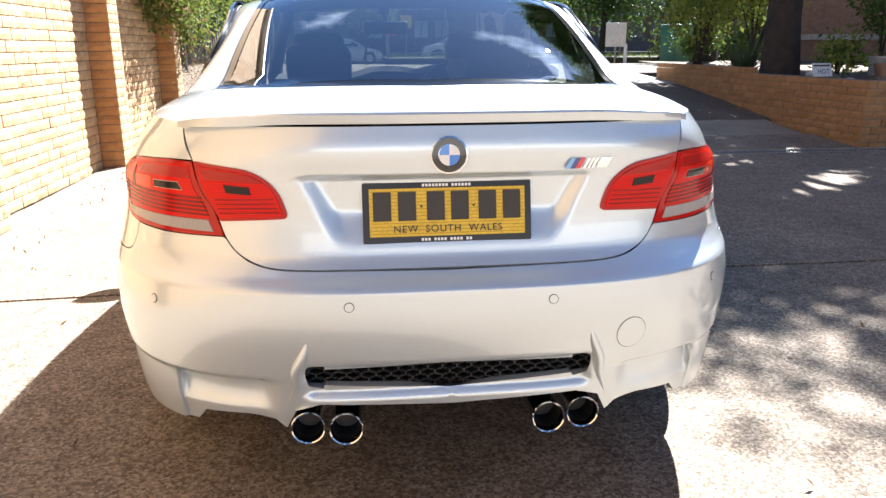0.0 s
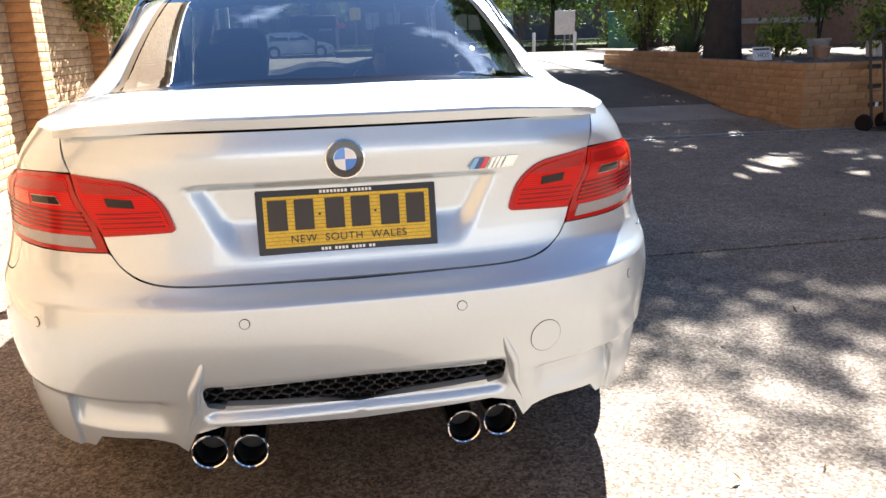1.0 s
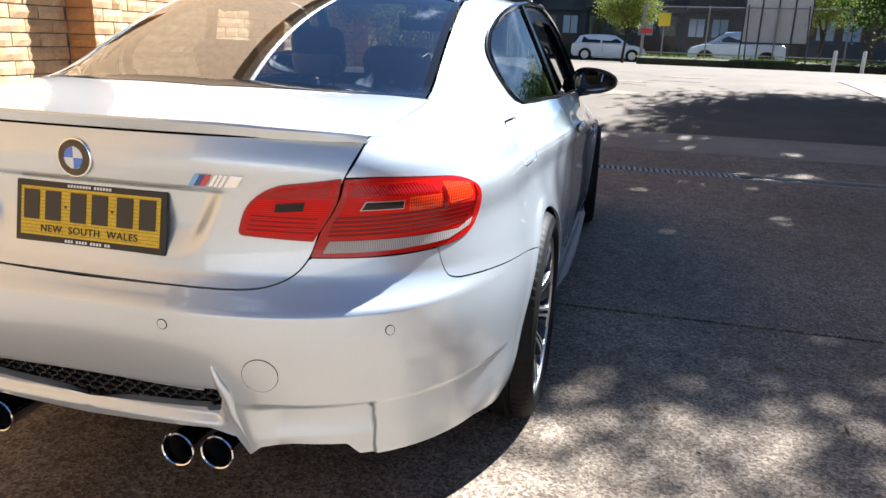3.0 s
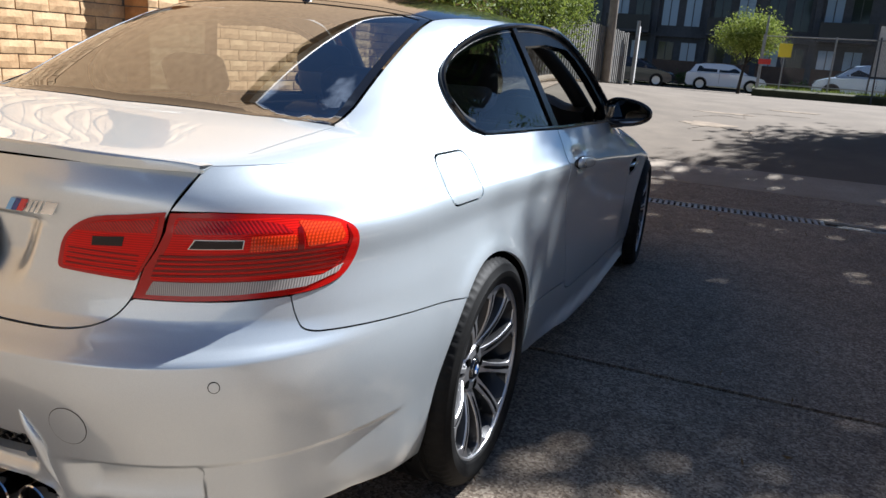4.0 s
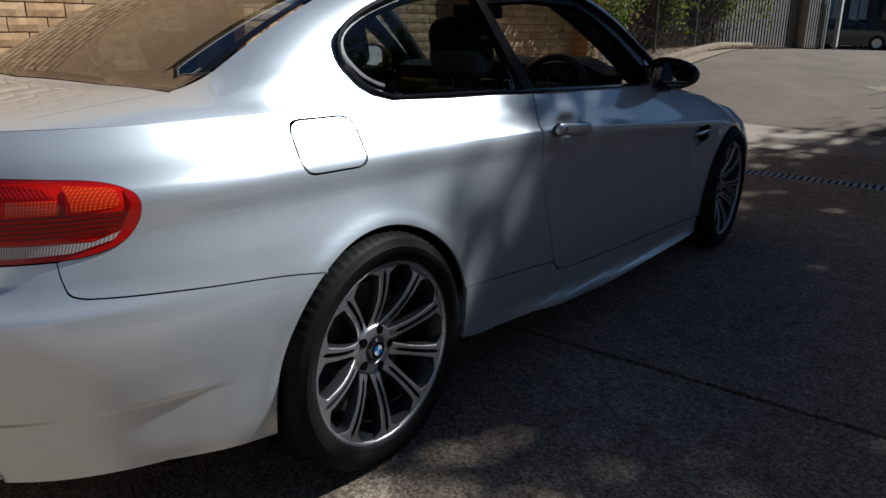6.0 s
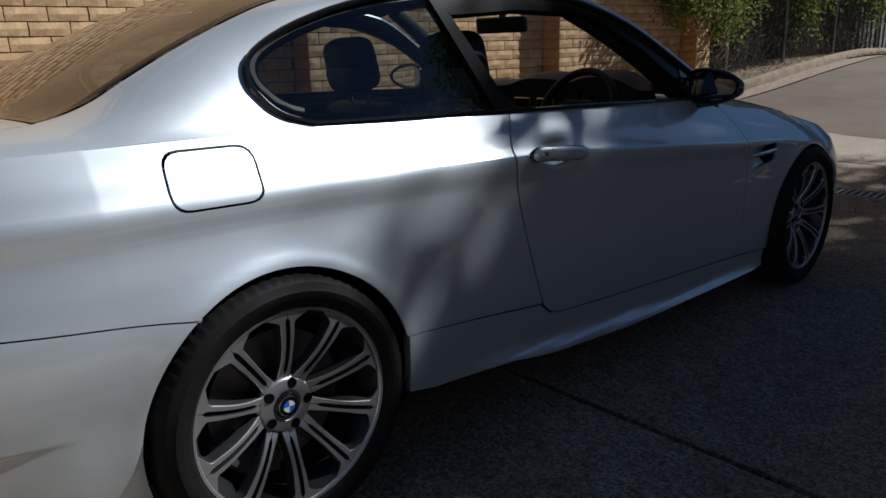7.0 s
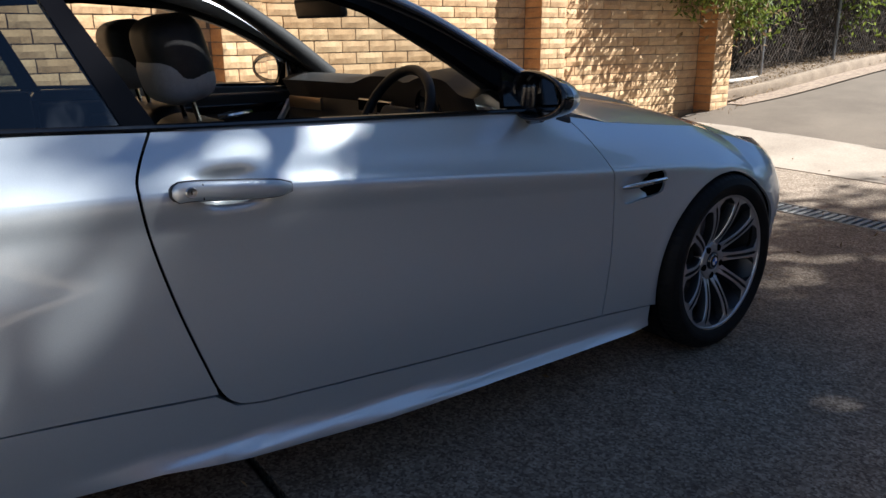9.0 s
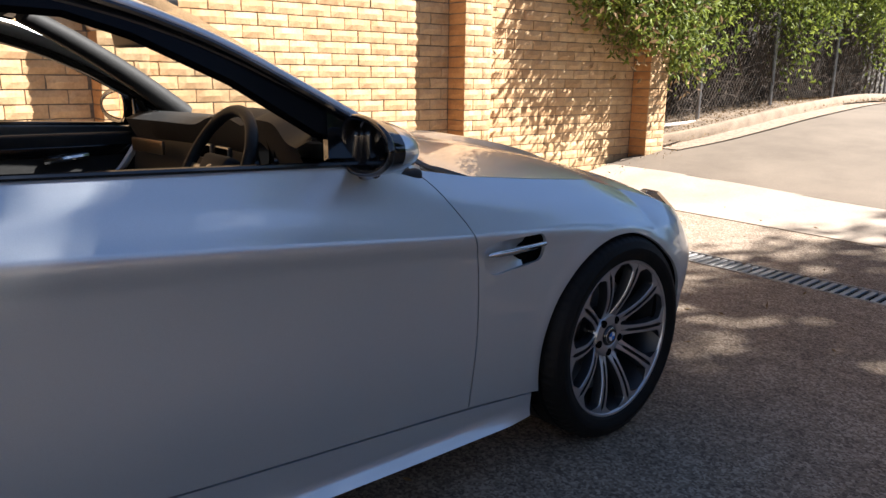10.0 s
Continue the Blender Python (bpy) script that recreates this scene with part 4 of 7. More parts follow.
# ridges that run up from the grille's ends
for sgn in (1, -1):
    pts = [Vector((sgn * x, float(body(np.array([on_tail(x, z)]))[0, 1]) + dy, z)) for x, z, dy in ((0.318, 0.53, 0.006), (0.330, 0.49, 0.003), (0.346, 0.45, 0.004), (0.350, 0.41, 0.004), (0.368, 0.36, 0.004), (0.384, 0.315, 0.004))]
    part("bumper_ridge", bm_tube(smooth_line(pts, 4), 0.01, 10, radii=[0.003 + 0.011 * math.sin(math.pi * min(1, k / 17 + 0.02)) ** 1.2 for k in range(21)]), PAINT, rear_bumper)

SOOT = mat_plain("soot", (0.035, 0.032, 0.03), 0.45, 0.6)
# exhausts: four polished tips on two silencers
for x, y in ((-0.328, -1.01), (-0.242, -1.025), (0.228, -1.025), (0.314, -1.01)):
    tip = [(0.033, 0.22), (0.035, 0.02), (0.0385, 0.004), (0.0395, 0.0), (0.038, -0.003), (0.0355, -0.001), (0.0325, 0.012), (0.031, 0.20)]
    tail_pipe = part("exhaust_tip", bm_lathe(tip, 36, "y", (x, y, 0.308)), CHROME, car, "polished round exhaust tip")
    part("exhaust_bore", bm_lathe([(0.0318, 0.015), (0.031, 0.07), (0.0, 0.075)], 24, "y", (x, y, 0.308)), SOOT, tail_pipe)
for x in (-0.28, 0.28):
    part("silencer", bm_lathe([(0.0, -0.74), (0.09, -0.73), (0.10, -0.71), (0.10, -0.45), (0.0, -0.43)], 24, "y", (x, 0, 0.31)), mat_plain("sooty_steel", (0.10, 0.09, 0.08), 0.5, 0.8), car)

# number plate: yellow, black surround, the number given as plain bars
plate = empty("number_plate", pose(0, -0.9495, 0.7895, 79.5, 0, 0))
plate.parent = car
tagged(plate, "yellow number plate in a black surround with dark print")


def plate_bar(name, w, h, x, z, material, depth=0.002, up=0.004, bevel=0.0):
    return part(name, bm_box(w, h, depth, at=(x, z, up), bevel=bevel, segments=1), material, plate)


plate_bar("plate_surround", 0.378, 0.134, 0, 0, BLACK_PLASTIC, 0.008, 0.0, 0.002)
plate_bar("plate_field", 0.348, 0.106, 0, 0.001, PLATE_YELLOW, 0.002, 0.0045)
for k in range(13):
    part("plate_ruling", bm_box(0.344, 0.0011, 0.0005, at=(0, -0.046 + 0.0078 * k, 0.0058)), PLATE_LINE, plate, smooth=False)
for x in (-0.146, -0.091, -0.027, 0.027, 0.089, 0.144):
    bm = bm_box(0.040, 0.064, 0.0012, at=(x, 0.0145, 0.0066), bevel=0.0004, segments=1)
    part("plate_bar", bm, INK, plate)
for x in (-0.059, 0.058):
    plate_bar("plate_dot", 0.005, 0.005, x, 0.014, INK, 0.001, 0.0066)


def lettering(name, text, size, at_pose, material, parent, spacing=1.0, depth=0.0006):
    cu = bpy.data.curves.new(name, "FONT")
    cu.body, cu.size, cu.align_x, cu.align_y, cu.extrude, cu.space_character = text, size, "CENTER", "CENTER", depth, spacing
    tmp = bpy.data.objects.new(name, cu)
    me = bpy.data.meshes.new_from_object(tmp)
    bpy.data.objects.remove(tmp)
    me.materials.append(material)
    ob = new(name, me)
    ob.parent = parent
    ob.matrix_local = at_pose
    return ob


lettering("plate_lettering", "NEW  SOUTH  WALES", 0.0225, pose(0.0, -0.0365, 0.0066), INK, plate, 1.12)
for words, z in (((8, 6), 0.0605), ((3, 4, 4, 2), -0.0598)):
    count = sum(words) + len(words) - 1
    x = -0.0036 * count
    for n in words:
        for k in range(n):
            plate_bar("print_bar", 0.0052, 0.0060, x, z, WHITE_PAINT, 0.001, 0.0042)
            x += 0.0075
        x += 0.0060


def roundel(parent, m, r, name="badge"):
    """A round badge in plain colours: chrome rim, black ring, blue and white quarters."""
    pieces = [part(name, bm_lathe([(0, 0.004), (r * 0.93, 0.003), (r * 0.99, 0.002), (r, 0.0)], 40, "z"), CHROME, parent, "round badge in black, blue and white")]
    pieces.append(part("badge_ring", bm_lathe([(r * 0.58, 0.0052), (r * 0.9, 0.0048), (r * 0.92, 0.003)], 40, "z"), GLOSS_BLACK, parent))
    for k in range(4):
        bm = bmesh.new()
        c = bm.verts.new((0, 0, 0.0056))
        ring = [bm.verts.new((r * 0.56 * math.cos(a), r * 0.56 * math.sin(a), 0.0053)) for a in np.linspace(k * math.pi / 2, (k + 1) * math.pi / 2, 9)]
        for a, b in zip(ring, ring[1:]):
            bm.faces.new((c, a, b))
        pieces.append(part("badge_quarter", bm, BADGE_BLUE if k % 2 else WHITE_PAINT, parent))
    for o in pieces:
        o.matrix_local = m


roundel(boot_lid, pose(0, -0.978, 0.921, 88, 0, 0), 0.041)
badge = empty("model_badge")
badge.parent = car
tagged(badge, "small chrome badge with three coloured stripes")
by = float(body(np.array([on_tail(0.318, 0.895)]))[0, 1])
badge.matrix_world = pose(0.318, by - 0.001, 0.895, 88, 0, 9)
for k, (x, w, material) in enumerate(((-0.048, 0.011, BADGE_SKY), (-0.036, 0.011, BADGE_NAVY), (-0.024, 0.012, BADGE_RED), (-0.008, 0.007, CHROME), (0.002, 0.006, CHROME), (0.012, 0.007, CHROME), (0.034, 0.026, CHROME))):
    bm = bmesh.new()
    lo, hi = [(x - w / 2 + s * w - 0.007, -0.0115) for s in (0, 1)], [(x - w / 2 + s * w + 0.007, 0.0115) for s in (1, 0)]
    quad = [bm.verts.new((a, b, 0.004)) for a, b in lo + hi]
    f = bm.faces.new(quad)
    r = bmesh.ops.extrude_face_region(bm, geom=[f])
    bmesh.ops.translate(bm, vec=(0, 0, -0.004), verts=[g for g in r["geom"] if isinstance(g, bmesh.types.BMVert)])
    part("badge_bar", bm, material, badge, smooth=False)


# ---- wheels ----
def wheel_meshes():
    m = {}
    # tyre: sidewall, shoulder blocks, grooved tread
    bm = bmesh.new()
    prof = [(0.240, -0.125), (0.262, -0.137), (0.300, -0.138), (0.322, -0.127), (0.3335, -0.108), (0.3345, -0.075), (0.326, -0.070), (0.326, -0.060), (0.335, -0.056), (0.3355, -0.005), (0.327, -0.002), (0.327, 0.008), (0.3355, 0.011), (0.335, 0.056), (0.326, 0.060), (0.326, 0.070), (0.3345, 0.075), (0.3335, 0.106), (0.326, 0.119), (0.319, 0.128), (0.316, 0.130), (0.300, 0.136), (0.298, 0.1378), (0.282, 0.138), (0.280, 0.1365), (0.266, 0.133), (0.2590, 0.128), (0.2560, 0.120)]
    steps, rings = 216, []
    for i in range(steps):
        a = 2 * math.pi * i / steps
        cut = 0.0035 if i % 3 == 0 else 0.0
        ring = []
        for k, (r, h) in enumerate(prof):
            if (3 <= k <= 5 or 16 <= k <= 18):
                r -= cut
            ring.append(bm.verts.new((h, r * math.cos(a), r * math.sin(a))))
        rings.append(ring)
    for i in range(steps):
        for k in range(len(prof) - 1):
            a, c = rings[i], rings[(i + 1) % steps]
            bm.faces.new((a[k], a[k + 1], c[k + 1], c[k]))
    m["tyre"] = (bm, RUBBER)
    m["rim_lip"] = (bm_lathe([(0.246, 0.118), (0.2500, 0.1245), (0.2560, 0.1262), (0.2585, 0.1235), (0.2585, 0.112)], 96), ALLOY)
    m["rim_barrel"] = (bm_lathe([(0.2525, -0.12), (0.236, -0.11), (0.222, -0.05), (0.222, 0.05), (0.236, 0.100), (0.2455, 0.1185)], 72), ALLOY_DARK)
    m["brake_disc"] = (bm_lathe([(0.07, 0.022), (0.178, 0.022), (0.180, 0.018), (0.180, -0.006), (0.07, -0.006)], 60), DISC)
    m["disc_bell"] = (bm_lathe([(0.0, 0.045), (0.078, 0.045), (0.086, 0.03), (0.088, -0.01)], 40), ALLOY_DARK)
    # black disc behind the arms, standing in for the shade inside the wheel
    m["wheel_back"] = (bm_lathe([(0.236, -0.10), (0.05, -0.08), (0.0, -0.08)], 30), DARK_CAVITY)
    cal, ring = bmesh.new(), []
    for k in range(10):
        a = radians(198 + k * 7.5)
        ring.append([cal.verts.new((h, r * math.cos(a), r * math.sin(a))) for h, r in ((-0.04, 0.128), (0.036, 0.128), (0.042, 0.140), (0.042, 0.185), (0.030, 0.196), (-0.04, 0.196))])
    for a, b in zip(ring, ring[1:]):
        for k in range(6):
            cal.faces.new((a[k], a[(k + 1) % 6], b[(k + 1) % 6], b[k]))
    cal.faces.new(ring[0])
    cal.faces.new(ring[-1])
    m["caliper"] = (cal, mat_plain("caliper_grey", (0.16, 0.16, 0.16), 0.45, 0.6))
    m["hub"] = (bm_lathe([(0.0, 0.078), (0.036, 0.078), (0.040, 0.082), (0.050, 0.083), (0.066, 0.079), (0.074, 0.068), (0.072, 0.03)], 50), ALLOY)
    return m


def spoke_mesh():
    """One of ten arms: two machined rails with a dark slot between, sweeping out to the lip."""
    bm = bmesh.new()
    rows = []
    n = 36
    for i in range(n + 1):
        t = i / n
        r = 0.050 + (0.2475 - 0.050) * t
        w = 0.0195 - 0.004 * smoothstep(0.0, 0.35, t) + 0.0035 * smoothstep(0.5, 0.85, t) + 0.050 * smoothstep(0.83, 1.0, t) ** 2
        h = 0.064 + 0.052 * t + 0.018 * math.sin(math.pi * t * 0.92)
        slot = (0.0038 + 0.0016 * t) * smoothstep(0.16, 0.24, t) * smoothstep(0.95, 0.90, t)
        deep = 0.016 * smoothstep(0.16, 0.22, t) * smoothstep(0.96, 0.90, t)
        cols = [(-w - 0.003, h - 0.034), (-w, h - 0.003), (-w + 0.002, h), (-slot - 0.0008, h), (-slot, h - deep), (slot, h - deep), (slot + 0.0008, h), (w - 0.002, h), (w, h - 0.003), (w + 0.003, h - 0.034)]
        rows.append([bm.verts.new((z, r, x)) for x, z in cols])
    for a, b in zip(rows, rows[1:]):
        for k in range(9):
            f = bm.faces.new((a[k], a[k + 1], b[k + 1], b[k]))
            f.material_index = 0 if k in (1, 2, 6, 7) else 1
    bmesh.ops.recalc_face_normals(bm, faces=bm.faces)
    me = bpy.data.meshes.new("spoke")
    bm.to_mesh(me)
    bm.free()
    me.materials.append(ALLOY)
    me.materials.append(ALLOY_DARK)
    me.shade_smooth()
    me.set_sharp_from_angle(angle=radians(35))
    return me


WHEEL_DATA = {}
for key, (bm, material) in wheel_meshes().items():
    o = part(key, bm, material)
    WHEEL_DATA[key] = o.data
    bpy.data.objects.remove(o)
SPOKE = spoke_mesh()
# black disc laid on the hub, painting the shade deep in a bolt hole
hole_bm = bm_lathe([(0.0, 0.0832), (0.0122, 0.0835), (0.0130, 0.0825), (0.0130, 0.074)], 18)
hole_o = part("bolt_hole_shade", hole_bm, DARK_CAVITY)
BOLT_HOLE = hole_o.data
bpy.data.objects.remove(hole_o)


def wheel(x, y, z, sgn, turn, steer=0):
    w = empty("wheel")
    w.parent = car
    w.matrix_local = Matrix.Translation((x, y, z)) @ Matrix.Rotation(radians(steer) + (0 if sgn > 0 else math.pi), 4, "Z")
    tagged(w, "ten-arm alloy wheel with a low black tyre")
    for key, me in WHEEL_DATA.items():
        o = new(key, me)
        o.parent = w
    for k in range(10):
        o = new("spoke", SPOKE)
        o.parent, o.matrix_local = w, Matrix.Rotation(radians(36 * k + turn), 4, "X")
    for k in range(5):
        o = new("bolt_hole_shade", BOLT_HOLE)
        a = radians(72 * k + turn - 18)
        o.parent, o.matrix_local = w, Matrix.Translation((0.0, 0.056 * math.cos(a), 0.056 * math.sin(a)))
    cap = part("centre_cap", bm_lathe([(0.0, 0.087), (0.030, 0.0865), (0.033, 0.083), (0.034, 0.078)], 36), GLOSS_BLACK, w)
    roundel(w, pose(0.0855, 0, 0, 90, 0, 90), 0.027, "cap_badge")
    return w


wheel(0.766, 0.0, 0.334, 1, 18)
wheel(0.774, 2.785, 0.334, 1, 0, 3)
wheel(-0.768, 0.0, 0.334, -1, 20)
wheel(-0.768, 2.785, 0.334, -1, 0)

# wheel wells, linings and the underside, near-black with their shade put into the colour
for sgn in (1, -1):
    for yc in (0.0, 2.785):
        bm = bmesh.new()
        rings = []
        for k in range(25):
            a = radians(-25 + 230 * k / 24)
            edge = float(body(np.array([on_side(yc + 0.35 * math.cos(a), max(0.2, 0.334 + 0.35 * math.sin(a)))]))[0, 0]) - 0.012
            rings.append([bm.verts.new((sgn * x, yc + r * math.cos(a), 0.334 + r * math.sin(a))) for x, r in ((edge, 0.352), (edge - 0.03, 0.365), (0.60, 0.365), (0.60, 0.0))])
        for a, b in zip(rings, rings[1:]):
            for k in range(3):
                bm.faces.new((a[k], a[k + 1], b[k + 1], b[k]))
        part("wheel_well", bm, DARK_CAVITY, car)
    # added dark shell behind the panel gaps, giving them their shade
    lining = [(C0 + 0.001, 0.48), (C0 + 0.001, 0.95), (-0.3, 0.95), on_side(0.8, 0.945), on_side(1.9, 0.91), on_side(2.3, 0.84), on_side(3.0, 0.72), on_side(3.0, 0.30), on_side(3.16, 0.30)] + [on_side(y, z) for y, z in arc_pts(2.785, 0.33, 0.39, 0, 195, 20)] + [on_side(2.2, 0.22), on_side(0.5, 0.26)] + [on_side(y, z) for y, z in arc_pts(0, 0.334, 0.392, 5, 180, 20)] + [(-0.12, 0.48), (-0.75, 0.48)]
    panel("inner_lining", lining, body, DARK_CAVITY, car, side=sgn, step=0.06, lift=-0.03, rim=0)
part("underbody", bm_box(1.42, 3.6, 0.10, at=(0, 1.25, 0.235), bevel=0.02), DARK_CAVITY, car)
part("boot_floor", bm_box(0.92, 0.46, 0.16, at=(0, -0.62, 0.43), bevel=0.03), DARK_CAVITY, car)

# ---- side windows and black frames ----
def on_glass(pts, out=0.0):
    y, z = np.array(pts, float).T
    return np.c_[glass_side(y, z) + out, y, z]


def glass_skin(uv):
    y, z = np.asarray(uv, float).T
    return np.c_[glass_side(y, z), y, z]


SPLIT_TOP, SPLIT_LOW = (0.640, 1.316), (0.835, 0.972)
for sgn in (1, -1):
    rear_part = [tuple(q) for q in WINDOW_LINE[:34] if q[0] < 0.615] + [SPLIT_TOP, SPLIT_LOW, (0.5, 0.981)]
    panel("quarter_window", rear_part, glass_skin, SIDE_GLASS, car, side=sgn, step=0.05, lift=-0.004, rim=0, label="tinted fixed side window")
    flip = np.array((sgn, 1, 1))
    outer = on_glass([*WINDOW_LINE], 0.004) * flip
    part("window_trim", bm_tube(outer[:50], 0.009, 8), GLOSS_BLACK, car, "gloss black window surround")
    part("waist_trim", bm_tube([*outer[49:], outer[0], outer[1]], 0.0075, 8), GLOSS_BLACK, car)
    inner = on_glass([(np.array(q) - (1.0, 1.13)) * (0.972, 0.88) + (1.0, 1.13) for q in WINDOW_LINE], -0.022) * flip
    part("window_seal", bm_tube(inner[2:49], 0.017, 8), BLACK_PLASTIC, car)
    post = [(SPLIT_TOP[0] - 0.004, SPLIT_TOP[1] + 0.006), (SPLIT_TOP[0] + 0.03, SPLIT_TOP[1] + 0.008), (SPLIT_LOW[0] + 0.012, SPLIT_LOW[1] - 0.004), (SPLIT_LOW[0] - 0.055, SPLIT_LOW[1] - 0.002)]
    panel("window_post", post, glass_skin, FRAME_BLACK, car, side=sgn, step=0.04, lift=0.004, rim=0.03)
    # black door frame above the open window
    outline = [tuple(q) for q in WINDOW_LINE if q[0] > 0.66 and q[1] > 1.0]
    inner_edge = [(1.86, 1.0), (1.79, 1.02), (1.61, 1.135), (1.42, 1.225), (1.30, 1.262), (1.0, 1.272), (0.72, 1.255)] if sgn > 0 else [(1.93, 1.0), (1.86, 1.04), (1.66, 1.155), (1.46, 1.24), (1.33, 1.272), (1.0, 1.290), (0.72, 1.275)]
    panel("door_frame", outline + inner_edge, glass_skin, FRAME_BLACK, car, side=sgn, step=0.04, lift=-0.006, rim=0.03)
    # rounded painted edge of the windscreen pillar
    rail = [(sgn * (float(glass_side(np.array([y]), np.array([z]))[0]) - 0.012), y, z + 0.012) for y, z in WINDOW_LINE[:49] if y > 1.15 and z > 0.985]
    part("pillar_edge", bm_tube(rail, 0.0135, 10), PAINT, car)
    # black rear-glass border
    edge = [(0.582, -0.388), (0.560, -0.375), (0.492, 0.275), (0.512, 0.285)]
    panel("glass_border", edge, upper, GLOSS_BLACK, car, side=sgn, step=0.04, lift=0.0, rim=0)
lower = [(0.0, -0.461), (0.4, -0.434), (0.580, -0.389), (0.562, -0.365), (0.4, -0.408), (0.0, -0.433)]
panel("glass_border", lower, upper, GLOSS_BLACK, car, side=0, step=0.04, lift=0.0, rim=0)
panel("glass_border", [(0, 0.18), (0.27, 0.195), (0.492, 0.245), (0.510, 0.284), (0.27, 0.239), (0, 0.224)], upper, GLOSS_BLACK, car, side=0, step=0.04, lift=0.0, rim=0)

# ---- door handles, mirrors, wing gills, aerial ----
for sgn, door_ob in ((1, door_right), (-1, door_left)):
    bm = bmesh.new()
    pts = [(0.834, 0.850, 0.012), (0.846, 0.851, 0.022), (0.875, 0.852, 0.027), (0.95, 0.846, 0.031), (1.05, 0.837, 0.027), (1.083, 0.833, 0.016), (1.097, 0.831, 0.006)]
    line = smooth_line(pts, 4)
    base_x = body(np.array([on_side(0.80, 0.85)]))[0, 0]
    rings = []
    for i, (y, z, out) in enumerate(line):
        t = i / (len(line) - 1)
        r = 0.0205 * (1 - 0.5 * smoothstep(0.55, 1.0, t)) * min(1, 0.35 + 4 * t)
        rings.append([bm.verts.new((sgn * (base_x + out + 0.008 * math.cos(a)), y, z + r * math.sin(a))) for a in np.linspace(0, 2 * math.pi, 13)[:-1]])
    for a, b in zip(rings, rings[1:]):
        for k in range(12):
            bm.faces.new((a[k], a[(k + 1) % 12], b[(k + 1) % 12], b[k]))
    bm.faces.new(rings[0])
    bm.faces.new(rings[-1])
    handle = part("door_handle", bm, PAINT, car, "silver pull handle with a key lock")
    gasket, rows = bmesh.new(), []
    for i, (y, z, out) in enumerate(line):
        t = i / (len(line) - 1)
        r = 0.0205 * (1 - 0.5 * smoothstep(0.55, 1.0, t)) * min(1, 0.35 + 4 * t) + 0.0025
        y = y + (0.003 if t > 0.9 else -0.003 if t < 0.1 else 0)
        rows.append([gasket.verts.new((sgn * (base_x + max(0.003, out - 0.006) + 0.006 * math.cos(a)), y, z + r * math.sin(a))) for a in np.linspace(0, 2 * math.pi, 13)[:-1]])
    for a, b in zip(rows, rows[1:]):
        for k in range(12):
            gasket.faces.new((a[k], a[(k + 1) % 12], b[(k + 1) % 12], b[k]))
    gasket.faces.new(rows[0])
    gasket.faces.new(rows[-1])
    part("handle_gasket", gasket, BLACK_PLASTIC, handle, "thin black gasket behind the handle")
    if sgn > 0:
        part("key_lock", bm_lathe([(0.0, 0.001), (0.007, 0.002), (0.0105, 0.003), (0.0125, 0.0)], 20, "x", (base_x + 0.033, 0.868, 0.851)), SILVER_TRIM, handle)
        part("lock_slot", bm_box(0.001, 0.002, 0.007, at=(base_x + 0.0352, 0.868, 0.851)), DARK_CAVITY, handle)
        part("handle_seam", bm_box(0.012, 0.002, 0.034, at=(base_x + 0.0285, 0.892, 0.850)), DARK_CAVITY, handle)
    # mirror: body-coloured shell, black frame, mirror face turned to the rear
    bm = bmesh.new()
    n1, n2 = 24, 14
    rows = []
    for j in range(n2 + 1):
        t = j / n2
        y = 0.135 * t
        k = math.sqrt(max(0.0, 1 - (t * 0.98) ** 2.6)) if t > 0 else 1.0
        row = []
        for i in range(n1):
            a = 2 * math.pi * i / n1
            c, s = math.cos(a), math.sin(a)
            ex = 0.126 * math.copysign(abs(c) ** 0.85, c) * (0.94 + 0.06 * c)
            ez = 0.064 * math.copysign(abs(s) ** 0.85, s) * (1.0 - 0.22 * c)
            row.append(bm.verts.new((ex * k - 0.02 * t, y, ez * k - 0.01 * t)))
        rows.append(row)
    under = range(n1 // 2 + 1, n1 - 2)
    for a, b in zip(rows[5:], rows[6:]):
        for i in range(n1):
            if i not in under:
                bm.faces.new((a[i], a[(i + 1) % n1], b[(i + 1) % n1], b[i]))
    bm.faces.new(rows[-1])
    shell = bmesh.new()
    back_rows = [[shell.verts.new(q.co) for q in row] for row in rows]
    for j, (a, b) in enumerate(zip(back_rows, back_rows[1:])):
        for i in range(n1):
            if j < 5 or i in under:
                shell.faces.new((a[i], a[(i + 1) % n1], b[(i + 1) % n1], b[i]))
    bmesh.ops.delete(shell, geom=[q for q in shell.verts if not q.link_faces], context="VERTS")
    for piece in (bm, shell):
        bmesh.ops.transform(piece, matrix=Matrix.Diagonal((sgn, 1, 1, 1)), verts=piece.verts)
    mirror = part("door_mirror", bm, PAINT, car, "silver door mirror with a black frame")
    mirror.matrix_local = pose(sgn * 0.880, 1.835 if sgn > 0 else 1.79, 0.992 if sgn > 0 else 1.015, 0, 0, -sgn * 6)
    part("mirror_housing", shell, GLOSS_BLACK, mirror, "gloss black mirror housing")
    ring = []
    for a in np.linspace(0, 2 * math.pi, 33):
        c, s = math.cos(a), math.sin(a)
        ring.append((sgn * 0.124 * math.copysign(abs(c) ** 0.85, c) * (0.94 + 0.06 * c), -0.003, 0.062 * math.copysign(abs(s) ** 0.85, s) * (1.0 - 0.22 * c)))
    part("mirror_frame", bm_tube([(x * 0.985, y + 0.012, z * 0.985) for x, y, z in ring], 0.008, 10, caps=False), GLOSS_BLACK, mirror)
    bm = bmesh.new()
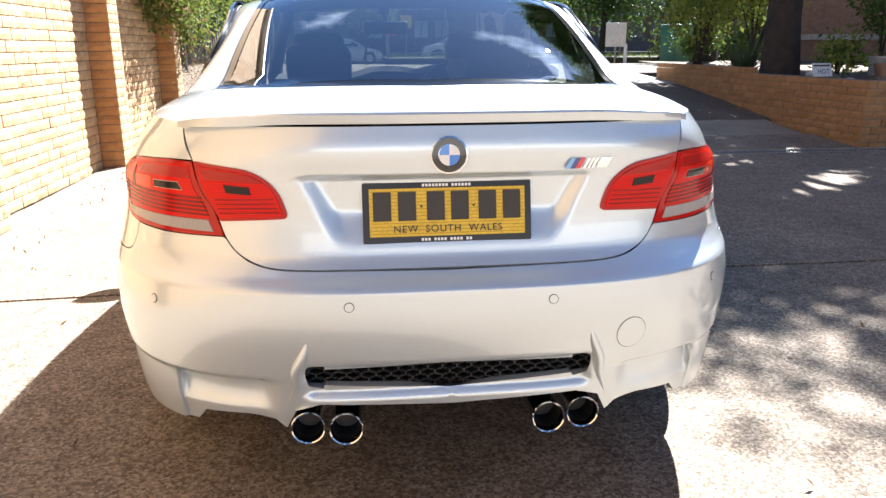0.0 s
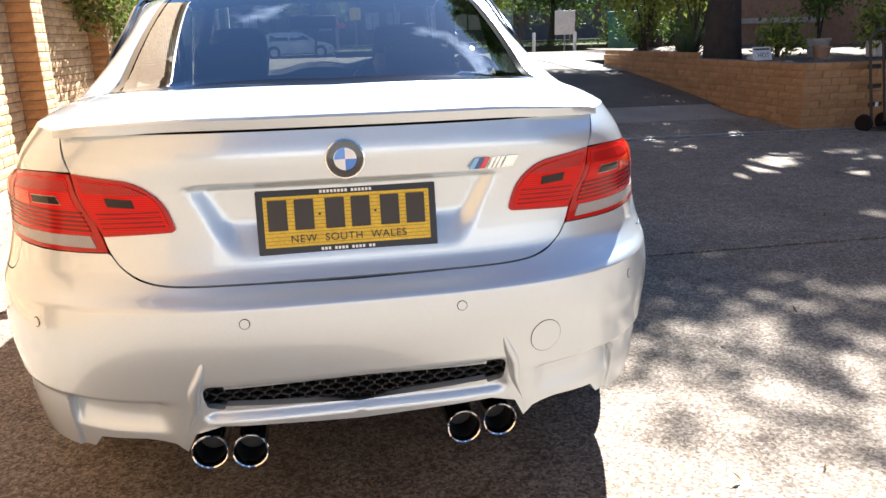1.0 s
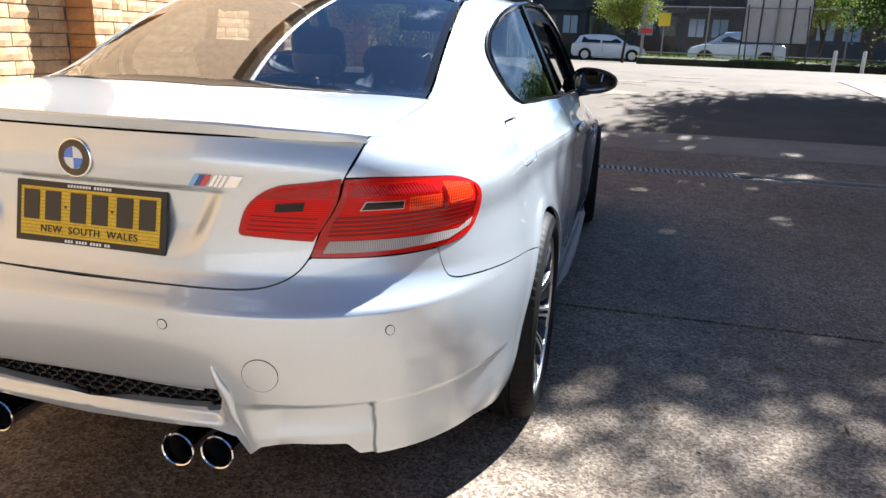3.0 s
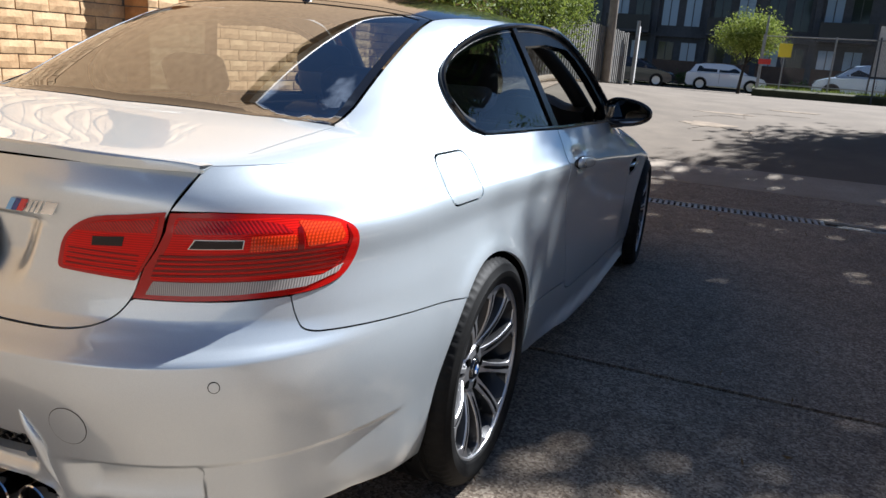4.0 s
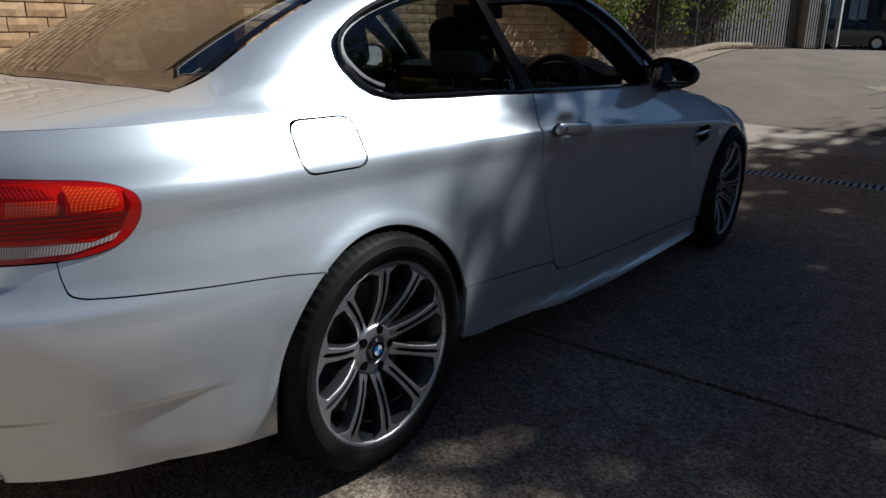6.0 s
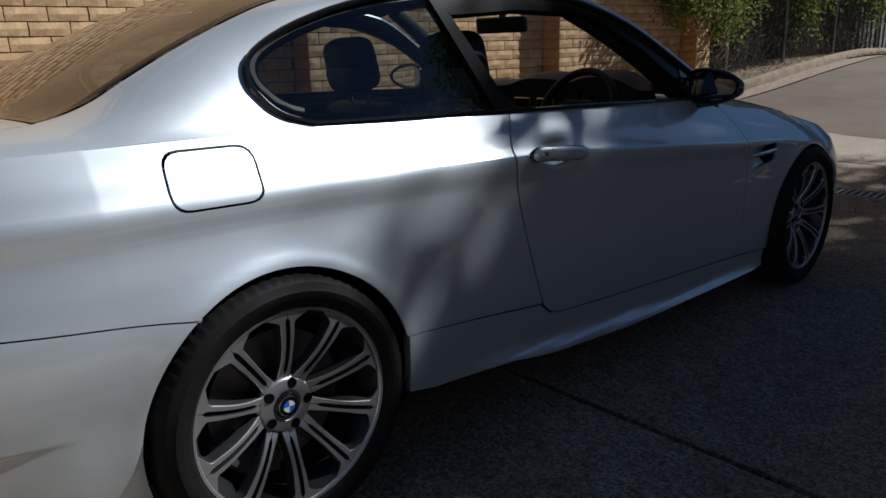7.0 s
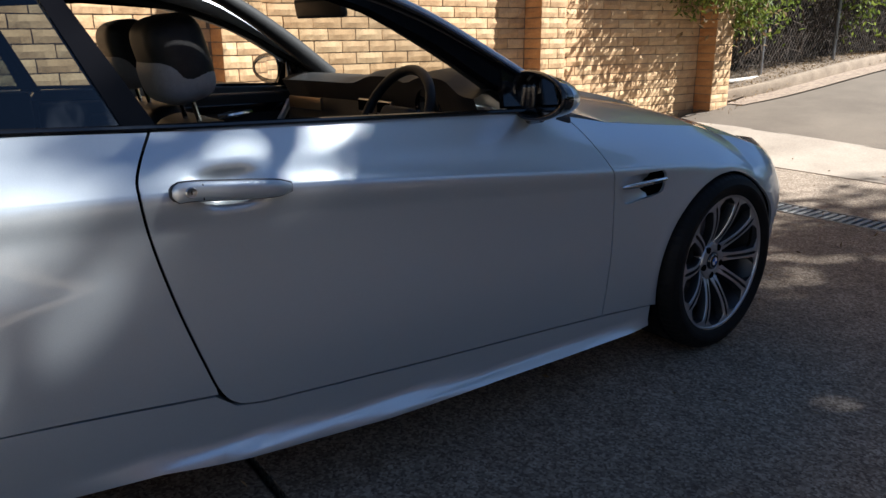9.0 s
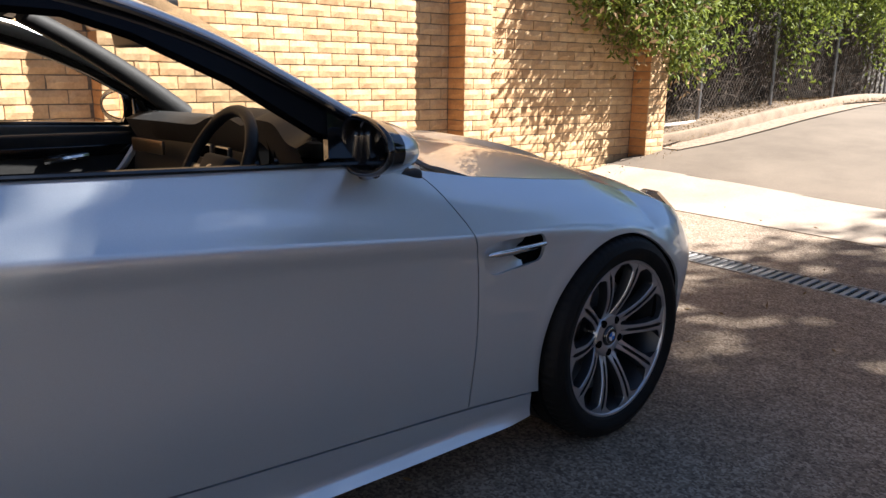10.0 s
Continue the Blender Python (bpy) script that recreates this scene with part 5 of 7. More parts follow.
    bm.faces.new([bm.verts.new((x * 0.86, 0.026 - 0.21 * sgn * x * 0.86, z * 0.84)) for x, y, z in ring[:-1]])
    part("mirror_glass", bm, MIRROR_FACE, mirror, smooth=False)
    arms = bmesh.new()
    bm_tube([(sgn * -0.155, 0.035, -0.045), (sgn * -0.08, 0.045, -0.050), (sgn * -0.02, 0.05, -0.045)], 0.014, 8, bm=arms)
    bm_tube([(sgn * -0.155, 0.03, -0.075), (sgn * -0.08, 0.04, -0.072), (sgn * -0.02, 0.045, -0.060)], 0.016, 8, bm=arms)
    bm_box(0.085, 0.055, 0.105, at=(sgn * -0.122, 0.048, -0.012), bevel=0.018, segments=3, turn=pose(0, 0, 0, 0, sgn * 10, 0), bm=arms)
    part("mirror_arm", arms, GLOSS_BLACK, mirror)
    tri = panel("mirror_triangle", [(1.80, 0.962), (1.83, 1.10), (2.03, 0.972), (2.03, 0.952)], glass_skin, GLOSS_BLACK, door_ob, side=sgn, step=0.05, lift=-0.002, rim=0.02)
    # gill behind the front wheel: a painted scoop that deepens into a dark opening, with a chrome bar
    hole = bmesh.new()
    bm_box(0.02, 0.26, 0.13, at=(sgn * 0.805, 2.34, 0.69), bm=hole)
    part("gill_backing", hole, DARK_CAVITY, car)
    floor, rows = bmesh.new(), []
    for t in np.linspace(0, 1, 13):
        y = 2.200 + 0.175 * t
        lo, hi = np.interp(y, (2.20, 2.24, 2.41), (0.676, 0.618, 0.638)), 0.732
        row = []
        for k in np.linspace(0, 1, 7):
            z = lo + (hi - lo) * k
            skin = float(body(np.array([on_side(y, z)]))[0, 0])
            row.append(floor.verts.new((sgn * (skin - 0.002 - 0.034 * t ** 1.1 * math.sin(math.pi * min(1.0, 0.12 + 0.88 * k)) ** 0.6), y, z)))
        rows.append(row)
    for a, b in zip(rows, rows[1:]):
        for k in range(6):
            floor.faces.new((a[k], a[k + 1], b[k + 1], b[k]))
    part("gill_scoop", floor, PAINT, car)
    bar = bm_tube(smooth_line([(sgn * 0.880, 2.225, 0.687), (sgn * 0.885, 2.27, 0.688), (sgn * 0.886, 2.36, 0.690), (sgn * 0.880, 2.44, 0.692)], 3), 0.008, 10, radii=[0.004, 0.007, 0.009, 0.0095, 0.0095, 0.0095, 0.0095, 0.009, 0.008, 0.007])
    gill_bar = part("gill_bar", bar, CHROME, car, "chrome bar across the wing gill")
    part("gill_mark", bm_box(0.002, 0.045, 0.006, at=(sgn * 0.8945, 2.385, 0.6905)), GLOSS_BLACK, gill_bar)

fin = bmesh.new()
rows = []
for t in np.linspace(0, 1, 9):
    w, h = 0.030 * (1 - t) ** 0.6 + 0.002, 0.062 * t
    rows.append([fin.verts.new((w * math.cos(a), 0.10 * (1 - t) ** 1.1 * math.sin(a) - 0.055 * t ** 1.6, h)) for a in np.linspace(0, 2 * math.pi, 13)[:-1]])
for a, b in zip(rows, rows[1:]):
    for k in range(12):
        fin.faces.new((a[k], a[(k + 1) % 12], b[(k + 1) % 12], b[k]))
fin.faces.new(rows[-1])
fin_ob = part("aerial_fin", fin, GLOSS_BLACK, car, "black fin aerial on the roof")
fin_ob.location = (0, 0.40, float(upper(np.array([[0.0, 0.40]]))[0, 2]) - 0.004)

# front end seen past the wing: bumper nose and headlamp edge
nose = [on_side(3.2, 0.30), on_side(3.45, 0.32), on_side(3.60, 0.50), on_side(3.50, 0.62), on_side(3.62, 0.615), (4.22, 0.60), (4.22, 0.20), on_side(3.2, 0.20)]
for sgn in (1, -1):
    panel("front_bumper_side", nose, body, PAINT, car, side=sgn, step=0.04, rim=0.02)
    lampf = [on_side(3.33, 0.685), on_side(3.48, 0.635), on_side(3.62, 0.63), (4.05, 0.61), (4.05, 0.69), on_side(3.6, 0.72), on_side(3.42, 0.73)]
    panel("headlamp", lampf, body, mat_plain("headlamp_glass", (0.45, 0.46, 0.48), 0.08, 0.6, Coat_Weight=1.0) if sgn > 0 else CHROME, car, side=sgn, step=0.03, lift=0.002)

# ---- cabin ----
part("cabin_floor", bm_box(1.40, 2.6, 0.06, at=(0, 1.05, 0.31)), CABIN, car)
part("parcel_shelf", bm_box(1.16, 0.55, 0.03, at=(0, -0.16, 0.985), bevel=0.01), CABIN, car)
part("boot_bulkhead", bm_box(1.28, 0.05, 0.66, at=(0, 0.10, 0.66)), CABIN, car)
panel("headliner", [(0, 0.36), (0.44, 0.42), (0.50, 0.6), (0.50, 1.38), (0.3, 1.46), (0, 1.50)], upper, mat_noisy("headliner_cloth", (0.10, 0.095, 0.09), (0.14, 0.135, 0.13), 50, 0.9), car, side=0, step=0.06, lift=-0.035, rim=0.01)


def seat(x, y, rear=False):
    s = empty("car_seat", pose(x, y, 0))
    s.parent = car
    tagged(s, "black leather car seat with a headrest")
    w = 0.50 if not rear else 0.58
    lean = pose(0, 0, 0, 14 if not rear else 22, 0, 0)
    part("cushion", bm_box(w, 0.52, 0.17, at=(0, 0.18, 0.47), bevel=0.05, segments=4), LEATHER, s)
    part("backrest", bm_box(w - 0.02, 0.13, 0.50, at=(0, -0.12, 0.695), bevel=0.055, segments=4, turn=lean), LEATHER, s)
    for k in (-1, 1):
        part("side_bolster", bm_box(0.09, 0.17, 0.40, at=(k * (w / 2 - 0.04), -0.09, 0.68), bevel=0.04, segments=3, turn=lean), LEATHER, s)
    if rear:
        part("headrest", bm_box(0.23, 0.10, 0.13, at=(0, -0.235, 1.085), bevel=0.045, segments=5, turn=lean), LEATHER, s)
    else:
        part("headrest", bm_box(0.25, 0.15, 0.21, at=(0, -0.222, 1.110), bevel=0.0745, segments=8, turn=lean), LEATHER, s)
        # pale block round the lower headrest, painted as if the sun fell there
        part("headrest_sunlit_part", bm_box(0.246, 0.156, 0.145, at=(0, -0.2165, 1.062), bevel=0.068, segments=8, turn=lean), SUNLIT_LEATHER, s, "lower part of the headrest, painted pale for the sunlight on it")
    for k in (-1, 1):
        part("headrest_post", bm_tube([(k * 0.06, -0.18, 0.92), (k * 0.06, -0.215, 1.06)], 0.007, 8), CHROME, s)
    return s


seat(0.36, 1.24)
seat(-0.36, 1.30)
seat(0.32, 0.42, True)
seat(-0.32, 0.42, True)

# dashboard: a swept section with a hood over the dials
def dash():
    bm, rows = bmesh.new(), []
    for x in np.linspace(-0.68, 0.68, 35):
        hood_up = 0.045 * math.exp(-((x - 0.36) / 0.17) ** 4) + 0.035 * math.exp(-(x / 0.16) ** 4)
        bow = 0.25 * (x / 0.7) ** 2
        prof = [(2.26 - bow, 0.935), (2.10 - bow * 0.8, 0.99), (2.0 - bow * 0.5, 1.003 + hood_up), (1.92 - bow * 0.4, 0.995 + hood_up), (1.875 - bow * 0.4, 0.975 + hood_up), (1.91 - bow * 0.4, 0.905), (1.87 - bow * 0.3, 0.80), (1.80, 0.62), (1.86, 0.45)]
        rows.append([bm.verts.new((x, y, z)) for y, z in prof])
    for a, b in zip(rows, rows[1:]):
        for k in range(8):
            bm.faces.new((a[k], a[k + 1], b[k + 1], b[k]))
    return part("dashboard", bm, CABIN, car, "black dashboard with a hooded dial pod")


dashboard = dash()
part("dash_trim", bm_box(0.24, 0.012, 0.05, at=(-0.50, 1.80, 0.885), bevel=0.005, turn=pose(0, 0, 0, 0, 0, 8)), mat_plain("bronze_trim", (0.24, 0.18, 0.12), 0.30, 0.8), dashboard, "satin trim strip")
for k in (0.29, 0.43):
    part("dial", bm_lathe([(0.0, 0.0), (0.05, 0.0), (0.055, -0.01)], 28, "y", (k, 1.88, 0.925)), GLOSS_BLACK, dashboard)
for k in (-0.08, 0.06):
    part("air_vent", bm_box(0.10, 0.015, 0.05, at=(k, 1.855, 0.90), bevel=0.004), SILVER_TRIM, dashboard)
    part("vent_grille", bm_box(0.088, 0.017, 0.04, at=(k, 1.853, 0.90)), DARK_CAVITY, dashboard)
part("centre_console", bm_box(0.24, 0.95, 0.26, at=(0, 1.22, 0.52), bevel=0.03), CABIN, car)
part("gear_lever", bm_lathe([(0.012, 0.60), (0.012, 0.70), (0.024, 0.715), (0.026, 0.74), (0.0, 0.755)], 16, "z", (0, 1.40, 0)), LEATHER, car)

steer = empty("steering_wheel", pose(0.36, 1.70, 0.885, 64, 0, 0))
steer.parent = car
tagged(steer, "black leather steering wheel")
part("wheel_rim", bm_tube([(0.182 * math.cos(a), 0.182 * math.sin(a), 0) for a in np.linspace(0, 2 * math.pi, 49)], 0.0165, 10, caps=False), LEATHER, steer)
part("steering_hub", bm_box(0.17, 0.13, 0.05, at=(0, -0.01, -0.01), bevel=0.022, segments=3), CABIN, steer)
for a in (0, math.pi, -math.pi / 2):
    part("steering_arm", bm_box(0.10, 0.035, 0.016, at=(0.125 * math.cos(a), 0.125 * math.sin(a), -0.006), bevel=0.005, turn=Matrix.Rotation(a, 4, "Z")), SILVER_TRIM if a != 0 else CABIN, steer)
roundel(steer, pose(0, 0, 0.0155), 0.022, "hub_badge")

rv = part("rear_view_mirror", bm_box(0.25, 0.03, 0.068, at=(0, 0, 0), bevel=0.013, segments=3), BLACK_PLASTIC, car, "black rear-view mirror")
rv.matrix_local = pose(-0.02, 1.65, 1.250, 10, 0, 14)
part("mirror_stalk", bm_tube([(0, 0.01, 0.03), (0, 0.05, 0.075)], 0.016, 8), BLACK_PLASTIC, rv)
part("sensor_pod", bm_box(0.07, 0.10, 0.05, at=(0, 0.09, 0.08), bevel=0.02), BLACK_PLASTIC, rv)

for sgn in (1, -1):
    pillar = [(0.60, 1.50), (0.72, 2.04)]
    sink = 0.045 if sgn > 0 else 0.0
    a_in = [(sgn * 0.515, 1.44, 1.325 - sink), (sgn * 0.56, 1.60, 1.245 - sink), (sgn * 0.615, 1.80, 1.125 - sink), (sgn * 0.665, 2.0, 0.985 - sink)]
    part("pillar_trim", bm_tube(smooth_line(a_in, 4), 0.034, 10, radii=[0.030 + 0.012 * k / 12 for k in range(13)]), CABIN, car)
    card = part("door_card", bm_box(0.055, 1.25, 0.52, at=(sgn * 0.772, 1.45, 0.66), bevel=0.02, segments=3), CABIN, car, "black door lining")
    part("armrest", bm_box(0.07, 0.55, 0.07, at=(sgn * 0.73, 1.28, 0.70), bevel=0.025, segments=3), LEATHER, card)
    part("door_trim_strip", bm_box(0.012, 0.85, 0.04, at=(sgn * 0.742, 1.42, 0.855), bevel=0.005), mat_plain("graphite_trim", (0.07, 0.07, 0.075), 0.35, 0.5) if sgn > 0 else GLOSS_BLACK, card)
    part("inner_handle", bm_tube([(sgn * 0.735, 1.50, 0.822), (sgn * 0.716, 1.57, 0.832), (sgn * 0.735, 1.65, 0.838)], 0.012, 8), CHROME, card, "chrome inner door handle")
    part("grab_handle", bm_tube(smooth_line([(sgn * 0.735, 1.70, 0.72), (sgn * 0.70, 1.76, 0.79), (sgn * 0.725, 1.83, 0.88)], 4), 0.014, 8), SILVER_TRIM, card)
    part("speaker_ring", bm_lathe([(0.030, 0.0), (0.036, 0.006), (0.042, 0.0)], 24, "x", (sgn * 0.742, 1.90, 0.825)), SILVER_TRIM, card)
    part("rear_side_trim", bm_box(0.05, 0.72, 0.50, at=(sgn * 0.70, 0.44, 0.72), bevel=0.02), CABIN, car)

# ---- ground ----
def ground_height(x, y):
    """A level forecourt, then a ramp up to the street, higher along the wall side, and the street beyond its crest."""
    x, y = np.asarray(x, float), np.asarray(y, float)
    middle = curve(y, (-40, 3.2, 5.0, 6.2, 8.0, 10.5, 14, 18, 24, 30, 43, 60, 400), (0, 0, 0.02, 0.085, 0.28, 0.52, 0.665, 0.68, 0.56, 0.44, 0.25, 0.2, 0.2))
    bank = curve(y, (-40, 5.6, 7.6, 9.2, 11.5, 16, 24, 400), (0, 0, 0.12, 0.16, 0.18, 0.10, 0, 0))
    return middle + bank * smoothstep(0.6, -2.3, x)


def gh(x, y):
    return float(np.ravel(ground_height(x, np.array([y])))[0])


def sheet(name, xs, ys, material, lift=0.0, parent=None, **tags):
    gx, gy = np.meshgrid(xs, ys)
    z = ground_height(gx, gy) + lift
    n = len(xs)
    faces = [(j * n + i, j * n + i + 1, (j + 1) * n + i + 1, (j + 1) * n + i) for j in range(len(ys) - 1) for i in range(n - 1)]
    return tagged(mesh_object(name, np.c_[gx.ravel(), gy.ravel(), z.ravel()], faces, material, parent), **tags)


ys_all = np.unique(np.r_[np.linspace(-60, 5, 14), np.linspace(5, 32, 70), np.linspace(32, 60, 15), 120, 400])
sheet("ground", np.r_[-400, -60, np.linspace(-14, 14, 15), 60, 400], ys_all, GRASS, -0.06, kind="structure", label="rough earth and grass round the site", category="ground")
sheet("road", np.linspace(-2.6, 26, 30), np.linspace(7.08, 25.5, 60), ASPHALT, 0.0, kind="structure", label="worn grey asphalt ramp up to the street", category="road")
sheet("street", np.linspace(-60, 60, 40), np.linspace(25.5, 45, 30), ASPHALT, 0.0, kind="structure", label="grey asphalt street across the ramp", category="road")
driveway = sheet("driveway", np.linspace(-2.70, 12, 8), np.linspace(-14, 7.12, 32), MORTAR, -0.045, kind="structure", label="pebbled concrete driveway slabs with stains and dark joints", category="driveway")


def slab(x0, x1, y0, y1, material, name="slab"):
    nx, ny = max(2, int((x1 - x0) / 0.7)), max(2, int((y1 - y0) / 0.5))
    gx, gy = np.meshgrid(np.linspace(x0, x1, nx + 1), np.linspace(y0, y1, ny + 1))
    gy = gy + 0.06 * np.minimum(gx, 0) * np.exp(-((gy - 1.05) / 0.25) ** 2)
    z = ground_height(gx, gy)
    top = np.c_[gx.ravel(), gy.ravel(), z.ravel()]
    n = nx + 1
    faces = [(j * n + i, j * n + i + 1, (j + 1) * n + i + 1, (j + 1) * n + i) for j in range(ny) for i in range(nx)]
    rim = list(range(n)) + [k * n + nx for k in range(1, ny + 1)] + [ny * n + i for i in range(nx - 1, -1, -1)] + [k * n for k in range(ny - 1, 0, -1)]
    low = len(top)
    verts = np.vstack([top, top[rim] - (0, 0, 0.05)])
    m = len(rim)
    faces += [(rim[(k + 1) % m], rim[k], low + k, low + (k + 1) % m) for k in range(m)]
    return mesh_object(name, verts, faces, material, driveway, smooth=False)


for x0, x1, y0, y1 in ((-2.66, 4.2, -14, 1.034), (-2.66, 4.2, 1.064, 4.985), (4.21, 12, -14, 1.034), (4.21, 12, 1.064, 4.985), (-2.66, 12, 5.235, 6.135)):
    slab(x0, x1, y0, y1, CONCRETE)
slab(-2.62, 5.4, 6.16, 7.10, STRIP_CONCRETE, "pale_slab")

sheet("pavement", np.linspace(4.75, 5.5, 4), np.linspace(10.2, 13.4, 12), PALE_CONCRETE, 0.012, kind="structure", label="pale concrete edging along the planter wall", category="pavement")

# slotted drain across the driveway
drain = empty("drain_grate", pose(0, 5.11, 0.024), label="slotted steel drain grate across the driveway", category="drain", kind="structure")
part("drain_channel", bm_box(9.6, 0.24, 0.03, at=(2.2, 0, -0.045)), DARK_CAVITY, drain)
for dy in (-0.117, 0.117):
    part("grate_edge", bm_box(9.6, 0.012, 0.022, at=(2.2, dy, -0.008)), GRATE_STEEL, drain)
bar_ob = part("grate_bar", bm_box(0.029, 0.222, 0.014, at=(0, 0, 0), bevel=0.002, segments=1, turn=pose(0, 0, 0, 0, 0, 3)), GRATE_STEEL, drain, smooth=False)
bar_ob.location = (-2.5, 0, -0.009)
for k in range(1, 89):
    o = new("grate_bar", bar_ob.data)
    o.parent, o.location = drain, (-2.5 + 0.0525 * k, 0, -0.009)
# an older grate with slanting bars, set lower
old_ob = part("slanted_bar", bm_box(0.026, 0.225, 0.012, at=(0, 0, 0), bevel=0.002, segments=1, turn=pose(0, 0, 0, 0, 0, -42)), OLD_STEEL, drain, "dull slanting bar")
old_ob.location = (2.24, -0.01, -0.020)
for k in range(1, 88):
    o = new("slanted_bar", old_ob.data)
    o.parent, o.location = drain, (2.24 + 0.053 * k, -0.01, -0.020)


# ---- leaves ----
def leaf_mesh(name, centres, size, material, parent=None, seed=1, droop=0.0, aspect=0.42, facing=None):
    """Many small folded leaves in one mesh."""
    rng = np.random.default_rng(seed)
    n = len(centres)
    d = rng.normal(size=(n, 3))
    d[:, 2] -= droop
    d /= np.linalg.norm(d, axis=1, keepdims=True)
    s = rng.normal(size=(n, 3))
    if facing is not None:
        s = np.cross(d, np.asarray(facing) + 0.6 * rng.normal(size=(n, 3)))
    s -= (s * d).sum(1, keepdims=True) * d
    s /= np.maximum(np.linalg.norm(s, axis=1, keepdims=True), 1e-6)
    up = np.cross(d, s)
    ln = size * rng.uniform(0.6, 1.25, (n, 1))
    w = ln * aspect
    a, tip = centres, centres + d * ln
    mid = centres + d * ln * 0.5
    l, r = mid - s * w * 0.5 + up * ln * 0.10, mid + s * w * 0.5 + up * ln * 0.10
    verts = np.stack([a, r, tip, l], 1).reshape(-1, 3)
    faces = np.arange(n)[:, None] * 4 + np.array([0, 1, 2, 0, 2, 3])
    return mesh_object(name, verts, faces.reshape(-1, 3), material, parent, smooth=False)


def clumps(rng, count, per, spread, place):
    """Leaf places gathered in clumps; place() gives each clump's middle."""
    mids = np.array([place(rng) for _ in range(count)])
    return (mids[:, None] + rng.normal(size=(count, per, 3)) * spread).reshape(-1, 3)


def blob(cx, cy, cz, rx, ry, rz, hollow=0.35):
    def place(rng):
        v = rng.normal(size=3)
        v /= np.linalg.norm(v)
        r = rng.uniform(hollow, 1.0) ** 0.6
        return np.array((cx + rx * v[0] * r, cy + ry * v[1] * r, cz + rz * v[2] * r))
    return place


def tree(name, base, height, trunk_r, crown, leaf, leaf_size, count, per, label, seed, lean=(0, 0), limbs=9, material=None, spread=0.3, lobes=(), gaps=()):
    """A tapered trunk with limbs that reach into a crown of leaf clumps."""
    rng = np.random.default_rng(seed)
    t = empty(name, pose(*base), label=label, category="tree")
    cx, cy, cz, rx, ry, rz = crown
    top = np.array((lean[0], lean[1], height))
    pts = [np.array((0, 0, -0.15))] + [top * k + np.array((0.10 * math.sin(3 * k + seed), 0.08 * math.cos(4 * k), 0)) * trunk_r * 4 for k in (0.15, 0.35, 0.6, 0.8, 1.0)]
    radii = [trunk_r * 1.25, trunk_r * 1.0, trunk_r * 0.9, trunk_r * 0.78, trunk_r * 0.6, trunk_r * 0.4]
    line = smooth_line(pts, 3)
    part("trunk", bm_tube(line, trunk_r, 12, radii=list(np.interp(np.linspace(0, 5, len(line)), range(6), radii))), material or BARK, t)
    for k in range(limbs):
        s = 0.45 + 0.55 * rng.random()
        start = top * s
        v = rng.normal(size=3)
        v /= np.linalg.norm(v)
        end = np.array((cx + rx * 0.75 * v[0], cy + ry * 0.75 * v[1], cz + rz * 0.6 * v[2]))
        mid = (start + end) / 2 + np.array((0, 0, 0.15 * height * rng.random()))
        ln = smooth_line([start, mid, end], 4)
        part("limb", bm_tube(ln, 0.05, 7, radii=list(np.linspace(trunk_r * 0.45, trunk_r * 0.08, len(ln)))), material or BARK, t)
    places = [clumps(rng, count, per, spread, blob(*crown, 0.05))] + [clumps(rng, more, per, spread, blob(*lobe, 0.05)) for more, lobe in lobes]
    places = np.vstack(places)
    for gx, gy, gr in gaps:  # openings through which the sun reaches the ground at gx, gy
        z = places[:, 2] + base[2]
        places = places[np.hypot(places[:, 0] + base[0] - 0.53 * z - gx, places[:, 1] + base[1] - 0.86 * z - gy) > gr]
    leaf_mesh("crown", places, leaf_size, leaf, t, seed)
    return t


gap_rng = np.random.default_rng(17)
# openings cut through the crowns to throw sun spots at these points
GAPS = [(3.30, 2.95, 0.22), (3.60, 3.15, 0.30), (3.95, 3.45, 0.32), (4.25, 3.75, 0.26), (3.74, 4.15, 0.24), (3.5, 4.9, 0.28), (2.7, 5.3, 0.22)]
GAPS += list(zip(gap_rng.uniform(1.6, 5.0, 34), gap_rng.uniform(1.4, 7.2, 34), gap_rng.uniform(0.12, 0.21, 34)))
GAPS += [(0.366, 0.283, 0.10), (0.41, 0.43, 0.09), (0.408, 0.575, 0.08), (0.386, 0.76, 0.09), (0.41, 1.28, 0.10), (0.42, 1.457, 0.09), (0.60, -0.02, 0.08), (0.50, 0.16, 0.08)]
GAPS += [(0.45, 4.05, 0.13), (0.67, 4.33, 0.12), (0.80, 4.47, 0.11), (1.17, 4.16, 0.14), (1.12, 2.80, 0.12), (1.41, 2.57, 0.12), (0.19, 4.0, 0.09)]
GAPS += list(zip(gap_rng.uniform(1.2, 2.8, 14), gap_rng.uniform(2.0, 3.8, 14), gap_rng.uniform(0.09, 0.13, 14)))
# the planter's big tree, and an unseen one added behind to shade the driveway
tree("shade_tree", (5.98, 7.85, 0.75), 5.2, 0.24, (0.3, 0.4, 5.3, 2.0, 1.9, 1.3), LEAF, 0.19, 130, 50, "tall dark tree with a forked trunk in the planter", 3, (0.4, 0.3), 10, gaps=GAPS)
